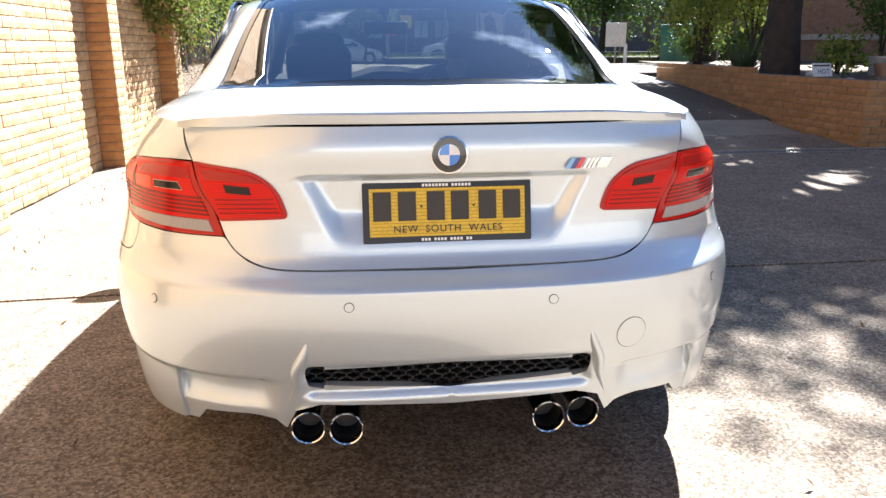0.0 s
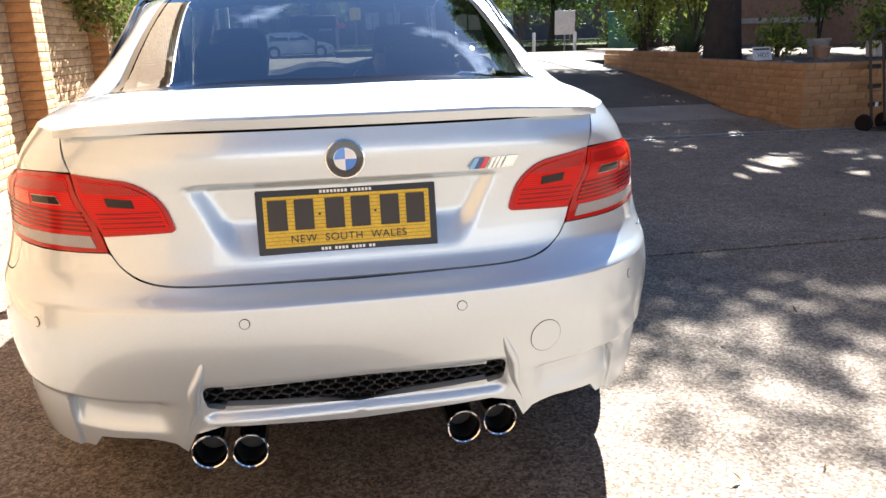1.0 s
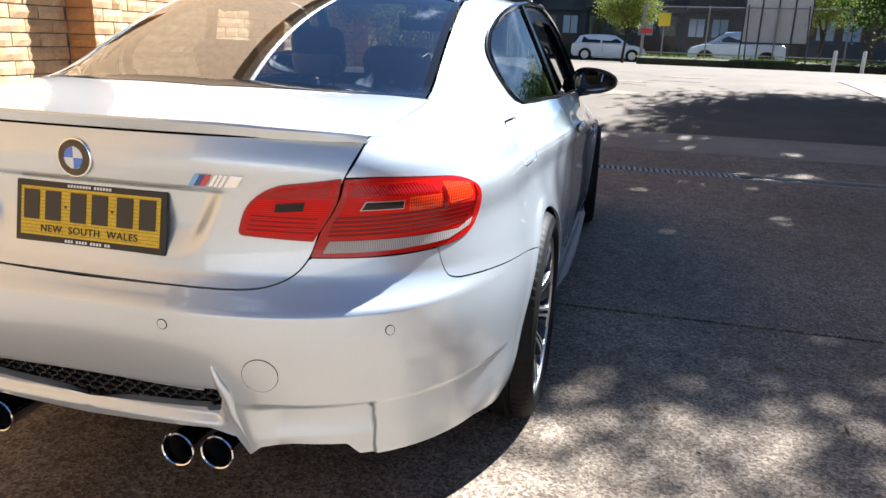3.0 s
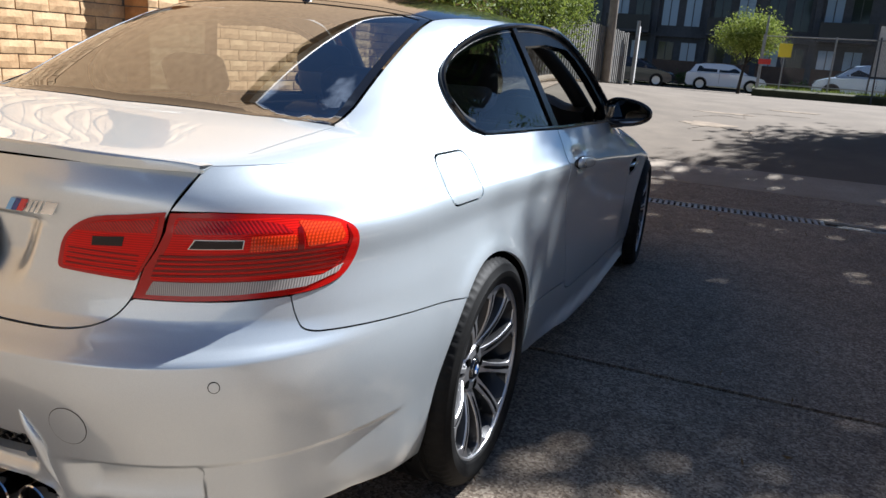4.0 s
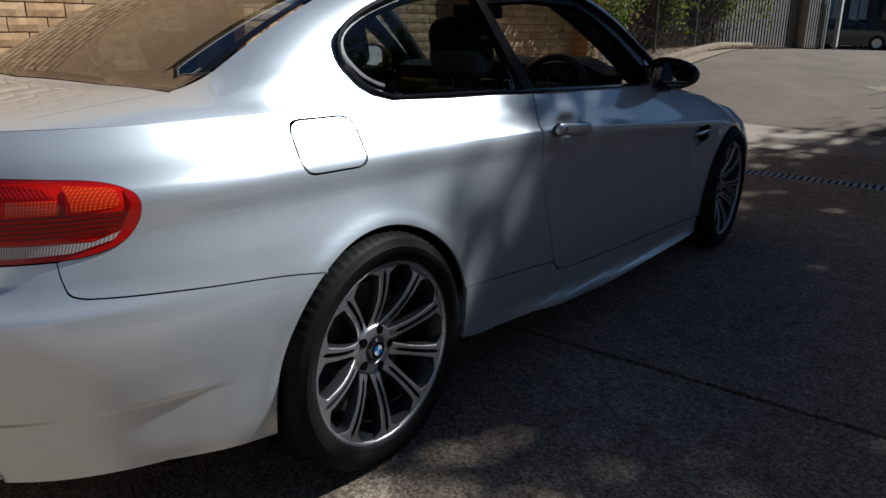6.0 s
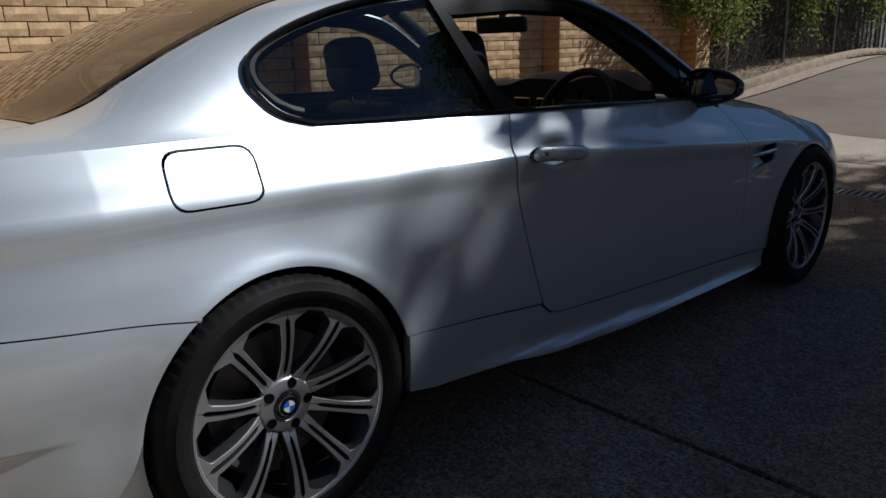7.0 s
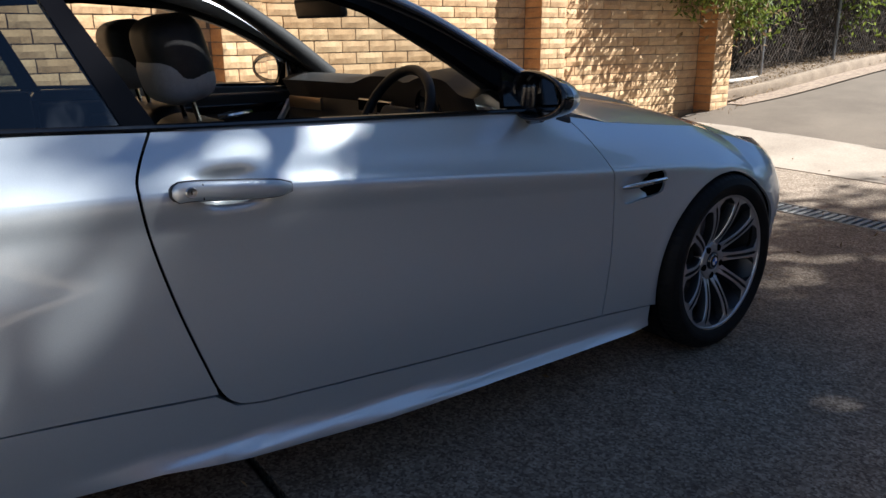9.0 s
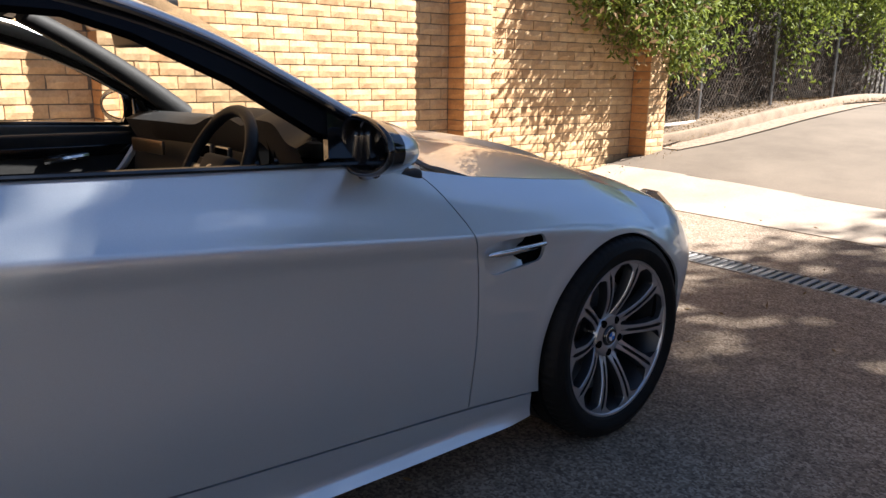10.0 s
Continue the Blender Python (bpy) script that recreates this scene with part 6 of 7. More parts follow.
tree("shade_tree", (7.2, 12.8, 0.7), 8.2, 0.22, (1.0, -1.1, 8.6, 3.3, 3.4, 1.4), LEAF, 0.22, 330, 50, "very tall dark leafy tree added behind the planter to shade the driveway", 5, (0.3, -0.5), 12,
     lobes=((330, (-1.70, -3.45, 8.2, 1.05, 1.3, 0.7)), (230, (-0.25, -2.8, 8.2, 1.5, 1.6, 0.8)), (180, (3.7, 0.9, 8.2, 2.2, 2.4, 0.9)), (130, (-1.0, 0.2, 8.2, 1.6, 1.6, 0.9)), (300, (0.5, 2.4, 7.6, 2.2, 1.9, 1.0)), (90, (2.0, -3.3, 8.2, 2.0, 1.6, 0.9)), (13, (-0.2, -5.15, 8.2, 1.2, 0.8, 0.5))),
     gaps=GAPS)

# ---- planter ----
FACE_X, CORNER_Y, FAR_Y = 5.50, 5.25, 11.25
planter = empty("planter_wall", label="stepped brown brick planter wall beside the ramp", category="wall", kind="structure")
part("wall_core", bm_box(0.20, FAR_Y - CORNER_Y - 0.02, 0.95, at=(FACE_X + 0.115, (FAR_Y + CORNER_Y) / 2, 0.292)), MORTAR, planter)
part("wall_core", bm_box(5.5, 0.20, 0.95, at=(FACE_X + 2.96, CORNER_Y + 0.115, 0.292)), MORTAR, planter)
sheet("planter_soil", np.linspace(FACE_X + 0.2, 11, 12), np.linspace(CORNER_Y + 0.2, FAR_Y + 1.5, 14), SOIL, 0.0, kind="structure", label="dry soil with leaf litter in the planter", category="soil").location.z = 0.0
soil = bpy.data.objects["planter_soil"]
rng0 = np.random.default_rng(4)
for v in soil.data.vertices:
    v.co.z = 0.66 + 0.05 * rng0.random() + 0.02 * (v.co.y - 5)


def shrub(name, at, r, h, leaf, size, count, label, seed, stems=6, category="shrub"):
    rng = np.random.default_rng(seed)
    s = empty(name, pose(*at), label=label, category=category)
    for k in range(stems):
        a = 2 * math.pi * k / stems + rng.random()
        end = (r * 0.7 * math.cos(a) * rng.random(), r * 0.7 * math.sin(a) * rng.random(), h * (0.6 + 0.3 * rng.random()))
        part("stem", bm_tube(smooth_line([(0, 0, -0.05), (end[0] * 0.3, end[1] * 0.3, h * 0.35), end], 4), 0.012, 6, radii=list(np.linspace(0.022, 0.006, 9))), BARK, s)
    leaf_mesh("foliage", clumps(rng, count, 16, 0.09, blob(0, 0, h * 0.68, r, r, h * 0.36, 0.2)), size, leaf, s, seed)
    return s


shrub("flowering_shrub", (5.85, 10.2, 0.72), 0.72, 1.6, BRIGHT_LEAF, 0.11, 125, "bright green leggy shrub in the planter", 11)
shrub("flowering_shrub", (6.5, 9.6, 0.72), 0.85, 2.1, BRIGHT_LEAF, 0.12, 95, "green leafy shrub in the planter", 12)
shrub("low_shrub", (6.3, 7.0, 0.72), 0.30, 0.5, VINE_LEAF, 0.10, 30, "small pale-flowered plant near the sign", 13, 4)
shrub("low_shrub", (7.4, 6.3, 0.75), 0.45, 0.75, VINE_LEAF, 0.10, 60, "dense dark green bush in the planter", 14, 4)
shrub("low_shrub", (8.4, 6.2, 0.75), 0.5, 0.8, LEAF, 0.10, 60, "dense dark green bush in the planter", 15, 4)
shrub("potted_tree", (7.2, 7.4, 0.75), 0.42, 1.35, LEAF, 0.10, 60, "small round-headed potted tree", 16, 3, "tree")
shrub("low_shrub", (6.1, 10.9, 0.72), 0.5, 0.8, LEAF, 0.09, 60, "dark green bush at the planter's end", 18, 4)


def sword_plant(at, n, length, seed, label):
    rng = np.random.default_rng(seed)
    s = empty("sword_leaf_plant", pose(*at), label=label, category="plant")
    for k in range(n):
        a, el = rng.random() * 2 * math.pi, radians(rng.uniform(28, 82))
        ln = length * rng.uniform(0.7, 1.1)
        d = np.array((math.cos(a) * math.cos(el), math.sin(a) * math.cos(el), math.sin(el)))
        side = np.array((-math.sin(a), math.cos(a), 0))
        bm = bmesh.new()
        rows = []
        for t in np.linspace(0, 1, 6):
            c = d * ln * t + np.array((0, 0, -0.20 * ln * t * t * math.cos(el)))
            w = 0.026 * (1 - t ** 2.2) + 0.001
            rows.append([bm.verts.new(c - side * w), bm.verts.new(c + np.array((0, 0, -0.006))), bm.verts.new(c + side * w)])
        for p, q in zip(rows, rows[1:]):
            bm.faces.new((p[0], p[1], q[1], q[0]))
            bm.faces.new((p[1], p[2], q[2], q[1]))
        part("leaf", bm, BLUE_LEAF, s)
    return s


sword_plant((5.92, 8.75, 0.72), 34, 0.85, 21, "spiky sword-leaved plant in the planter")
sword_plant((6.1, 9.35, 0.72), 22, 0.6, 22, "spiky sword-leaved plant in the planter")

# small sign on the planter's edge
sign = empty("small_sign", pose(5.66, 6.33, 0.775, 72, 0, 12), label="small white lettered sign propped on the planter", category="sign")
part("board", bm_box(0.30, 0.17, 0.006, at=(0, 0.085, 0)), WHITE_SIGN, sign, smooth=False)
part("print_bar", bm_box(0.26, 0.022, 0.002, at=(0, 0.14, 0.0042)), INK, sign, smooth=False)
lettering("sign_lettering", "HOT", 0.085, pose(0.02, 0.06, 0.0036), INK, sign, 1.1)

# pots and stones behind the sign
for k, (x, y, r, h, material) in enumerate(((7.2, 7.4, 0.16, 0.26, PALE_RENDER), (7.9, 7.1, 0.14, 0.22, WHITE_SIGN), (6.9, 6.9, 0.12, 0.18, PINK_RENDER))):
    pot = part("plant_pot", bm_lathe([(0.0, 0.0), (r * 0.75, 0.0), (r, h), (r * 1.08, h), (r * 1.08, h - 0.03), (r * 0.98, h - 0.03), (r * 0.9, h - 0.05), (0.0, h - 0.05)], 28, "z"), material)
    pot.location = (x, y, 0.70 + 0.02 * (y - 5))
    tagged(pot, "round plain flower pot standing in the planter", "pot")
rng = np.random.default_rng(31)
for k in range(16):
    bm = bmesh.new()
    bmesh.ops.create_icosphere(bm, subdivisions=2, radius=0.05 + 0.06 * rng.random())
    for v in bm.verts:
        v.co *= 0.8 + 0.4 * rng.random()
        v.co.z *= 0.6
    st = part("garden_stone", bm, PALE_RENDER if k % 3 else SOIL, smooth=False)
    y = 5.6 + 5.4 * rng.random()
    st.location = (5.72 + 0.35 * rng.random(), y, 0.72 + 0.02 * (y - 5))
    tagged(st, "rough garden stone on the planter soil", "stone", "stones in the planter")

# hand trolley leaning at the planter's end
tr = empty("hand_trolley", pose(6.30, 4.98, 0.0, 0, 0, 20), label="black two-wheeled hand trolley leaning on bricks", category="trolley")
for x in (-0.13, 0.13):
    part("upright", bm_tube([(x, 0, 0.10), (x, 0.10, 0.75), (x, 0.14, 1.02)], 0.016, 8), BLACK_PLASTIC, tr)
    part("trolley_wheel", bm_lathe([(0.0, -0.025), (0.085, -0.025), (0.10, -0.012), (0.10, 0.012), (0.085, 0.025), (0.0, 0.025)], 24, "x", (x * 1.5, 0.05, 0.10)), RUBBER, tr)
part("handle", bm_tube(smooth_line([(-0.13, 0.14, 1.02), (-0.09, 0.10, 1.10), (0.09, 0.10, 1.10), (0.13, 0.14, 1.02)], 4), 0.016, 8), BLACK_PLASTIC, tr)
for z in (0.3, 0.5, 0.72):
    part("crossbar", bm_box(0.26, 0.012, 0.05, at=(0, 0.035 + (z - 0.1) * 0.15, z), bevel=0.003), BLACK_PLASTIC, tr)
part("toe_plate", bm_box(0.30, 0.16, 0.008, at=(0, -0.08, 0.05)), BLACK_PLASTIC, tr)
part("trolley_label", bm_box(0.06, 0.004, 0.05, at=(0, 0.045, 0.30)), WHITE_SIGN, tr)

# ---- the brick wall beside the car ----
WALL_X, PIER_X = -2.68, -2.465
PIERS = ((-0.73, -0.42), (2.16, 2.46), (4.98, 5.28), (7.50, 7.81))
WALL_TOP = 2.42
wall_west = part("wall_west", bm_box(0.30, 16.2, WALL_TOP + 0.2, at=(WALL_X - 0.162, -0.30, WALL_TOP / 2 - 0.1)), MORTAR, smooth=False)
tagged(wall_west, "tan rock-faced brick wall with projecting piers", "wall", kind="structure")
for y0, y1 in PIERS:
    part("pier_core", bm_box(PIER_X - WALL_X + 0.02, y1 - y0 - 0.02, WALL_TOP + 0.2, at=((PIER_X + WALL_X) / 2 - 0.022, (y0 + y1) / 2, WALL_TOP / 2 - 0.1)), MORTAR, wall_west, smooth=False)
part("upper_wall", bm_box(0.27, 16.2, 3.35, at=(WALL_X - 0.137, -0.30, WALL_TOP + 1.675)), BRICK, wall_west, smooth=False)
part("roof_gutter", bm_box(0.40, 16.4, 0.16, at=(WALL_X - 0.05, -0.30, WALL_TOP + 3.43), bevel=0.03), WHITE_SIGN, wall_west)

# ---- left verge, fence and hedge beyond the wall ----
kerb_line = smooth_line([(-2.60, 7.86), (-2.42, 8.6), (-2.35, 9.8), (-2.45, 11.6), (-2.75, 14.0), (-3.3, 17.5), (-4.6, 21.0)], 5)
bm, rows = bmesh.new(), []
for k, (x, y) in enumerate(kerb_line):
    p, q = kerb_line[max(k - 1, 0)], kerb_line[min(k + 1, len(kerb_line) - 1)]
    d = np.array(q) - np.array(p)
    nx, ny = -d[1] / np.hypot(*d), d[0] / np.hypot(*d)
    z = gh(x, y)
    rows.append([bm.verts.new((x - nx * a, y - ny * a, z + h)) for a, h in ((0.0, -0.05), (0.0, 0.085), (-0.02, 0.115), (-0.06, 0.125), (-0.11, 0.115), (-0.14, 0.09), (-0.14, -0.05))])
for a, b in zip(rows, rows[1:]):
    for k in range(6):
        bm.faces.new((a[k], a[k + 1], b[k + 1], b[k]))
tagged(part("kerb", bm, KERB_STONE), "rounded concrete kerb curving along the ramp", "kerb", kind="structure")
gutter = bmesh.new()
rows = []
for k, (x, y) in enumerate(kerb_line):
    z = gh(x, y)
    rows.append([gutter.verts.new((x + a, y, z + 0.006 + 0.002 * (i == 0))) for i, a in enumerate((-0.02, 0.15, 0.30))])
for a, b in zip(rows, rows[1:]):
    for k in range(2):
        gutter.faces.new((a[k], a[k + 1], b[k + 1], b[k]))
tagged(part("gutter", gutter, GRAVEL), "sandy concrete gutter strewn with leaves", "gutter", kind="structure")
sheet("verge", np.linspace(-6.5, -2.5, 8), np.linspace(7.84, 24, 30), SOIL, 0.03, kind="structure", label="bare gravelly verge under the hedge", category="ground")

# cracks and patched joints in the asphalt
for pts in (((0.5, 10.45), (0.9, 10.9), (1.25, 10.75)), ((1.55, 12.5), (1.85, 12.65), (2.1, 12.5)), ((0.55, 9.2), (0.8, 9.6), (1.1, 9.5)), ((0.7, 8.4), (0.85, 8.5)), ((1.25, 10.8), (1.3, 11.6), (2.2, 11.7)), ((2.6, 10.2), (3.6, 10.6))):
    ribbon, rows = bmesh.new(), []
    for k, (x, y) in enumerate(smooth_line(pts, 6)):
        w = 0.012 + 0.014 * (0.5 + 0.5 * math.sin(2.7 * k + x * 5))
        rows.append([ribbon.verts.new((x + 0.02 * math.sin(9 * k), y + s * w, gh(x, y) + 0.006)) for s in (-1, 1)])
    for a, b in zip(rows, rows[1:]):
        ribbon.faces.new((a[0], a[1], b[1], b[0]))
    part("road_crack", ribbon, SOIL, bpy.data.objects["road"], smooth=False)

# broken patches in the asphalt
patch_rng = np.random.default_rng(55)
for x, y, rx, ry in ((0.75, 9.75, 0.42, 0.22), (0.95, 11.3, 0.55, 0.10), (2.0, 12.55, 0.40, 0.12), (1.35, 9.35, 0.10, 0.05)):
    patch = bmesh.new()
    rim = []
    for a in np.linspace(0, 2 * math.pi, 23)[:-1]:
        k = 0.65 + 0.5 * patch_rng.random()
        px, py = x + rx * k * math.cos(a), y + ry * k * math.sin(a)
        rim.append(patch.verts.new((px, py, gh(px, py) + 0.0055)))
    patch.faces.new(rim)
    part("road_patch", patch, KERB_STONE, bpy.data.objects["road"], smooth=False)

# hairline cracks in the driveway slab
for pts in (((2.6, 2.35), (2.35, 2.9), (2.0, 3.3), (1.75, 3.9), (1.55, 4.8)), ((2.0, 3.3), (2.5, 3.75), (3.3, 3.95)), ((-2.5, -0.2), (-2.2, 0.25), (-1.9, 0.5), (-1.5, 0.95))):
    ribbon, rows = bmesh.new(), []
    for k, (x, y) in enumerate(smooth_line(pts, 8)):
        w = 0.0018 + 0.0014 * math.sin(1.9 * k)
        rows.append([ribbon.verts.new((x + s * w + 0.012 * math.sin(2.3 * k), y + 0.01 * math.sin(3.1 * k), 0.0025)) for s in (-1, 1)])
    for a, b in zip(rows, rows[1:]):
        ribbon.faces.new((a[0], a[1], b[1], b[0]))
    part("slab_crack", ribbon, SOIL, driveway, smooth=False)

FENCE_X = -3.15
fence = empty("chain_fence", label="rusty chain-link fence with steel posts and a bottom rail", category="fence")
for y in (8.0, 9.5, 11.3, 13.2, 15.2):
    z = gh(-3, y)
    part("fence_post", bm_tube([(FENCE_X, y, z - 0.1), (FENCE_X, y, z + 1.75)], 0.024, 8), GALVANISED, fence)
part("bottom_rail", bm_tube([(FENCE_X + 0.05, 8.0, 0.55), (FENCE_X + 0.05, 9.4, 0.60), (FENCE_X + 0.05, 10.9, 0.66)], 0.026, 10), PALE_RENDER, fence, "pale bottom pipe")
part("top_rail", bm_tube([(FENCE_X, y, gh(-3, y) + 1.72) for y in np.linspace(7.95, 15.2, 9)], 0.02, 8), GALVANISED, fence)
wire = bmesh.new()
for k in range(-30, 110):
    for sgn in (1, -1):
        pts = []
        for h in (0.08, 1.7):
            y = 7.95 + k * 0.07 + sgn * (h - 0.9) * 0.75
            pts.append((y, h))
        if min(p[0] for p in pts) < 7.95 or max(p[0] for p in pts) > 15.2:
            continue
        bm_tube([(FENCE_X + 0.004 * sgn, y, gh(-3, y) + h) for y, h in pts], 0.0021, 3, bm=wire, caps=False)
tagged(part("wire_mesh", wire, RUSTY_WIRE, fence), kind="stuff")

rng = np.random.default_rng(17)
hedge = empty("overgrown_hedge", label="overgrown hedge of vines and dead twigs behind the fence", category="hedge")
pts = np.c_[rng.uniform(-4.4, -2.75, 13000), rng.uniform(7.7, 17.5, 13000), np.zeros(13000)]
pts[:, 2] = ground_height(-3, pts[:, 1]) + rng.uniform(1.75, 3.4, 13000) - 0.6 * rng.random(13000) * (pts[:, 0] < -3.3)
leaf_mesh("foliage", pts, 0.14, VINE_LEAF, hedge, 41)
hang = clumps(rng, 760, 20, 0.10, lambda r: np.array((-3.15 + 0.45 * r.random(), 7.75 + 9 * r.random(), 0)))
hang[:, 2] += ground_height(-3, hang[:, 1]) + 1.85 - 1.0 * rng.random(len(hang)) ** 1.6 * (0.7 + 0.5 * np.sin(hang[:, 1] * 2.3) + 0.35 * np.sin(hang[:, 1] * 6.1 + 1))
leaf_mesh("hanging_foliage", hang, 0.085, VINE_LEAF, hedge, 42, droop=0.8)
twigs = bmesh.new()
for k in range(900):
    y, x = rng.uniform(7.9, 15.5), rng.uniform(-3.62, -3.2)
    z = gh(-3, y)
    p = np.array((x, y, z + 0.05 + 1.3 * rng.random()))
    d = rng.normal(size=3) * (0.10, 0.45, 0.30)
    bm_tube([p, p + d * 0.5 + rng.normal(size=3) * 0.05, p + d], 0.005, 3, bm=twigs, caps=False)
part("dead_undergrowth", twigs, mat_noisy("dead_twig", (0.055, 0.04, 0.03), (0.14, 0.105, 0.075), 10, 0.9), hedge)
lit = np.c_[rng.uniform(-3.9, -2.38, 4200), rng.uniform(7.8, 16, 4200), np.zeros(4200)]
lit[:, 2] = ground_height(-3, lit[:, 1]) + 0.045
leaf_mesh("dry_litter", lit, 0.034, DRY_LEAF, hedge, 43)
# dark box behind the twigs, standing in for the shade inside the hedge
dark = part("hedge_shade_box", bm_box(0.5, 9.6, 2.6, at=(-3.92, 12.7, 1.6), bevel=0.1), mat_noisy("painted_hedge_shade", (0.014, 0.012, 0.009), (0.035, 0.029, 0.02), 9, 0.95), hedge)

# vine that hangs over the end of the brick wall
vine = empty("wall_vine", label="yellow-green vine hanging down the wall end", category="vine")
vp = clumps(rng, 520, 24, 0.09, lambda r: np.array((-2.62 + 0.46 * r.random() ** 1.4, 6.42 + 1.63 * r.random() ** 0.8, 2.5)))
drop = 0.95 + 0.75 * ((vp[:, 1] - 6.1) / 1.6).clip(0, 1) * (0.75 + 0.25 * np.sin(vp[:, 1] * 7.3))
vp[:, 2] += 0.35 - drop * rng.random(len(vp)) ** 1.25
leaf_mesh("foliage", vp, 0.075, VINE_LEAF, vine, 51, droop=0.7)
dry = vp[rng.choice(len(vp), 1800)] + rng.normal(size=(1800, 3)) * (0.04, 0.1, 0.12) - (0, 0, 0.08)
leaf_mesh("dry_foliage", dry, 0.08, DRY_LEAF, vine, 52, droop=0.9)
over = clumps(rng, 120, 24, 0.12, lambda r: np.array((-2.62 + 0.2 * r.random(), 6.6 + 1.5 * r.random(), 2.7 + 0.5 * r.random())))
leaf_mesh("upper_foliage", over, 0.12, VINE_LEAF, vine, 53)

# grey paling fence, pole and post further up
paling = empty("paling_fence", label="grey paling fence behind the pole", category="fence")
for k in range(42):
    y = 15.4 + 0.16 * k
    x = -3.70 + 0.155 * (y - 15.4)
    o = part("paling", bm_box(0.02, 0.145, 1.55 + 0.03 * (k % 3), at=(x, y, gh(-3, y) + 0.78), bevel=0.003, segments=1), FENCE_GREY, paling, smooth=False)
pole = part("utility_pole", bm_lathe([(0.0, -0.3), (0.13, -0.3), (0.125, 2.0), (0.10, 8.5), (0.0, 8.5)], 16, "z"), POLE_WOOD)
pole.location = (-2.84, 20.0, gh(-3, 20.0))
tagged(pole, "weathered wooden utility pole beside the ramp", "pole")
post = empty("gate_post", pose(-2.42, 22.0, gh(-3, 22.0)), label="pale steel gate post with a narrow panel", category="post")
part("post_shaft", bm_tube([(0, 0, -0.1), (0, 0, 1.95)], 0.05, 10), GALVANISED, post)
part("post_panel", bm_box(0.05, 0.22, 1.7, at=(0.02, 0.12, 0.95), bevel=0.01), WHITE_SIGN, post)

# ---- street beyond the ramp ----
def parked_car(at, turn, paint, length, width, height, label, suv=False):
    """A parked hatchback: shaped hull, glasshouse, panes, wheels and lamps."""
    c = empty("parked_car", pose(*at, 0, 0, turn), label=label, category="car")
    L, W, H = length, width, height
    belt = 0.60 * H if not suv else 0.58 * H
    low = 0.16 * H
    hull = [(-0.5, 0.42), (-0.495, 0.60), (-0.47, 0.66), (-0.30, 0.67), (-0.10, 0.67), (0.16, 0.66), (0.34, 0.62), (0.46, 0.52), (0.495, 0.40), (0.5, 0.24), (0.47, 0.15), (-0.47, 0.15), (-0.498, 0.25)]
    bm, rings = bmesh.new(), []
    for x, k in ((-0.5, 0.90), (-0.47, 0.985), (-0.40, 1.0), (0.40, 1.0), (0.47, 0.985), (0.5, 0.90)):
        rings.append([bm.verts.new((x * W, y * L * (0.97 + 0.03 * k), (z - 0.4) * H * k + 0.4 * H)) for y, z in hull])
    n = len(hull)
    for a, b in zip(rings, rings[1:]):
        for k in range(n):
            bm.faces.new((a[k], a[(k + 1) % n], b[(k + 1) % n], b[k]))
    bm.faces.new(rings[0])
    bm.faces.new(rings[-1])
    part("hull", bm, paint, c)
    house = [(-0.46, 0.65), (-0.40, 0.93), (-0.28, 0.985), (-0.05, 1.0), (0.08, 0.97), (0.26, 0.655)] if not suv else [(-0.47, 0.65), (-0.43, 0.93), (-0.30, 0.99), (0.0, 1.0), (0.12, 0.965), (0.28, 0.655)]
    bm, rings = bmesh.new(), []
    for x, s in ((-0.465, 0.0), (-0.40, 0.85), (-0.36, 1.0), (0.36, 1.0), (0.40, 0.85), (0.465, 0.0)):
        rings.append([bm.verts.new((x * W, y * L, 0.65 * H + (z - 0.65) * H * s)) for y, z in house])
    for a, b in zip(rings, rings[1:]):
        for k in range(len(house) - 1):
            bm.faces.new((a[k], a[k + 1], b[k + 1], b[k]))
    part("glasshouse", bm, paint, c)
    for y0, y1 in zip((0, 4), (1, 5)):
        quad = []
        for q, k in ((house[y0], 0.38), (house[y0], -0.38), (house[y1], -0.33), (house[y1], 0.33)):
            quad.append((k * W, q[0] * L + (0.012 if y0 else -0.012) * 1.5, q[1] * H + 0.012))
        bm = bmesh.new()
        bm.faces.new([bm.verts.new(q) for q in quad])
        part("windscreen" if y0 else "rear_window", bm, CAR_GLASS, c, smooth=False)
    for sgn in (-1, 1):
        for pane in (((-0.37, 0.68), (-0.35, 0.88), (-0.26, 0.94), (-0.115, 0.95), (-0.115, 0.68)), ((-0.09, 0.68), (-0.09, 0.95), (0.05, 0.935), (0.20, 0.69))):
            bm = bmesh.new()
            bm.faces.new([bm.verts.new((sgn * ((0.465 - 0.082 * (z - 0.65) / 0.30) * W + 0.012), y * L, z * H)) for y, z in pane])
            part("side_window", bm, CAR_GLASS, c, smooth=False)
        for y in (-0.31, 0.315):
            r = 0.225 * H if not suv else 0.215 * H
            # flat black disc on the hull, painting the shade of the wheel well
            part("arch_shade", bm_lathe([(0.0, 0.0), (r * 1.12, 0.0), (r * 1.12, -0.02)], 30, "x", (sgn * (0.5 * W + 0.006), y * L, r * 1.02)), BLACK_PLASTIC, c)
            w = part("wheel", bm_lathe([(0.0, -0.1), (r * 0.95, -0.1), (r, -0.06), (r, 0.0), (r * 0.95, 0.014), (r * 0.72, 0.016), (0.0, 0.010)], 30, "x", (sgn * (0.5 * W + 0.006), y * L, r)), RUBBER, c)
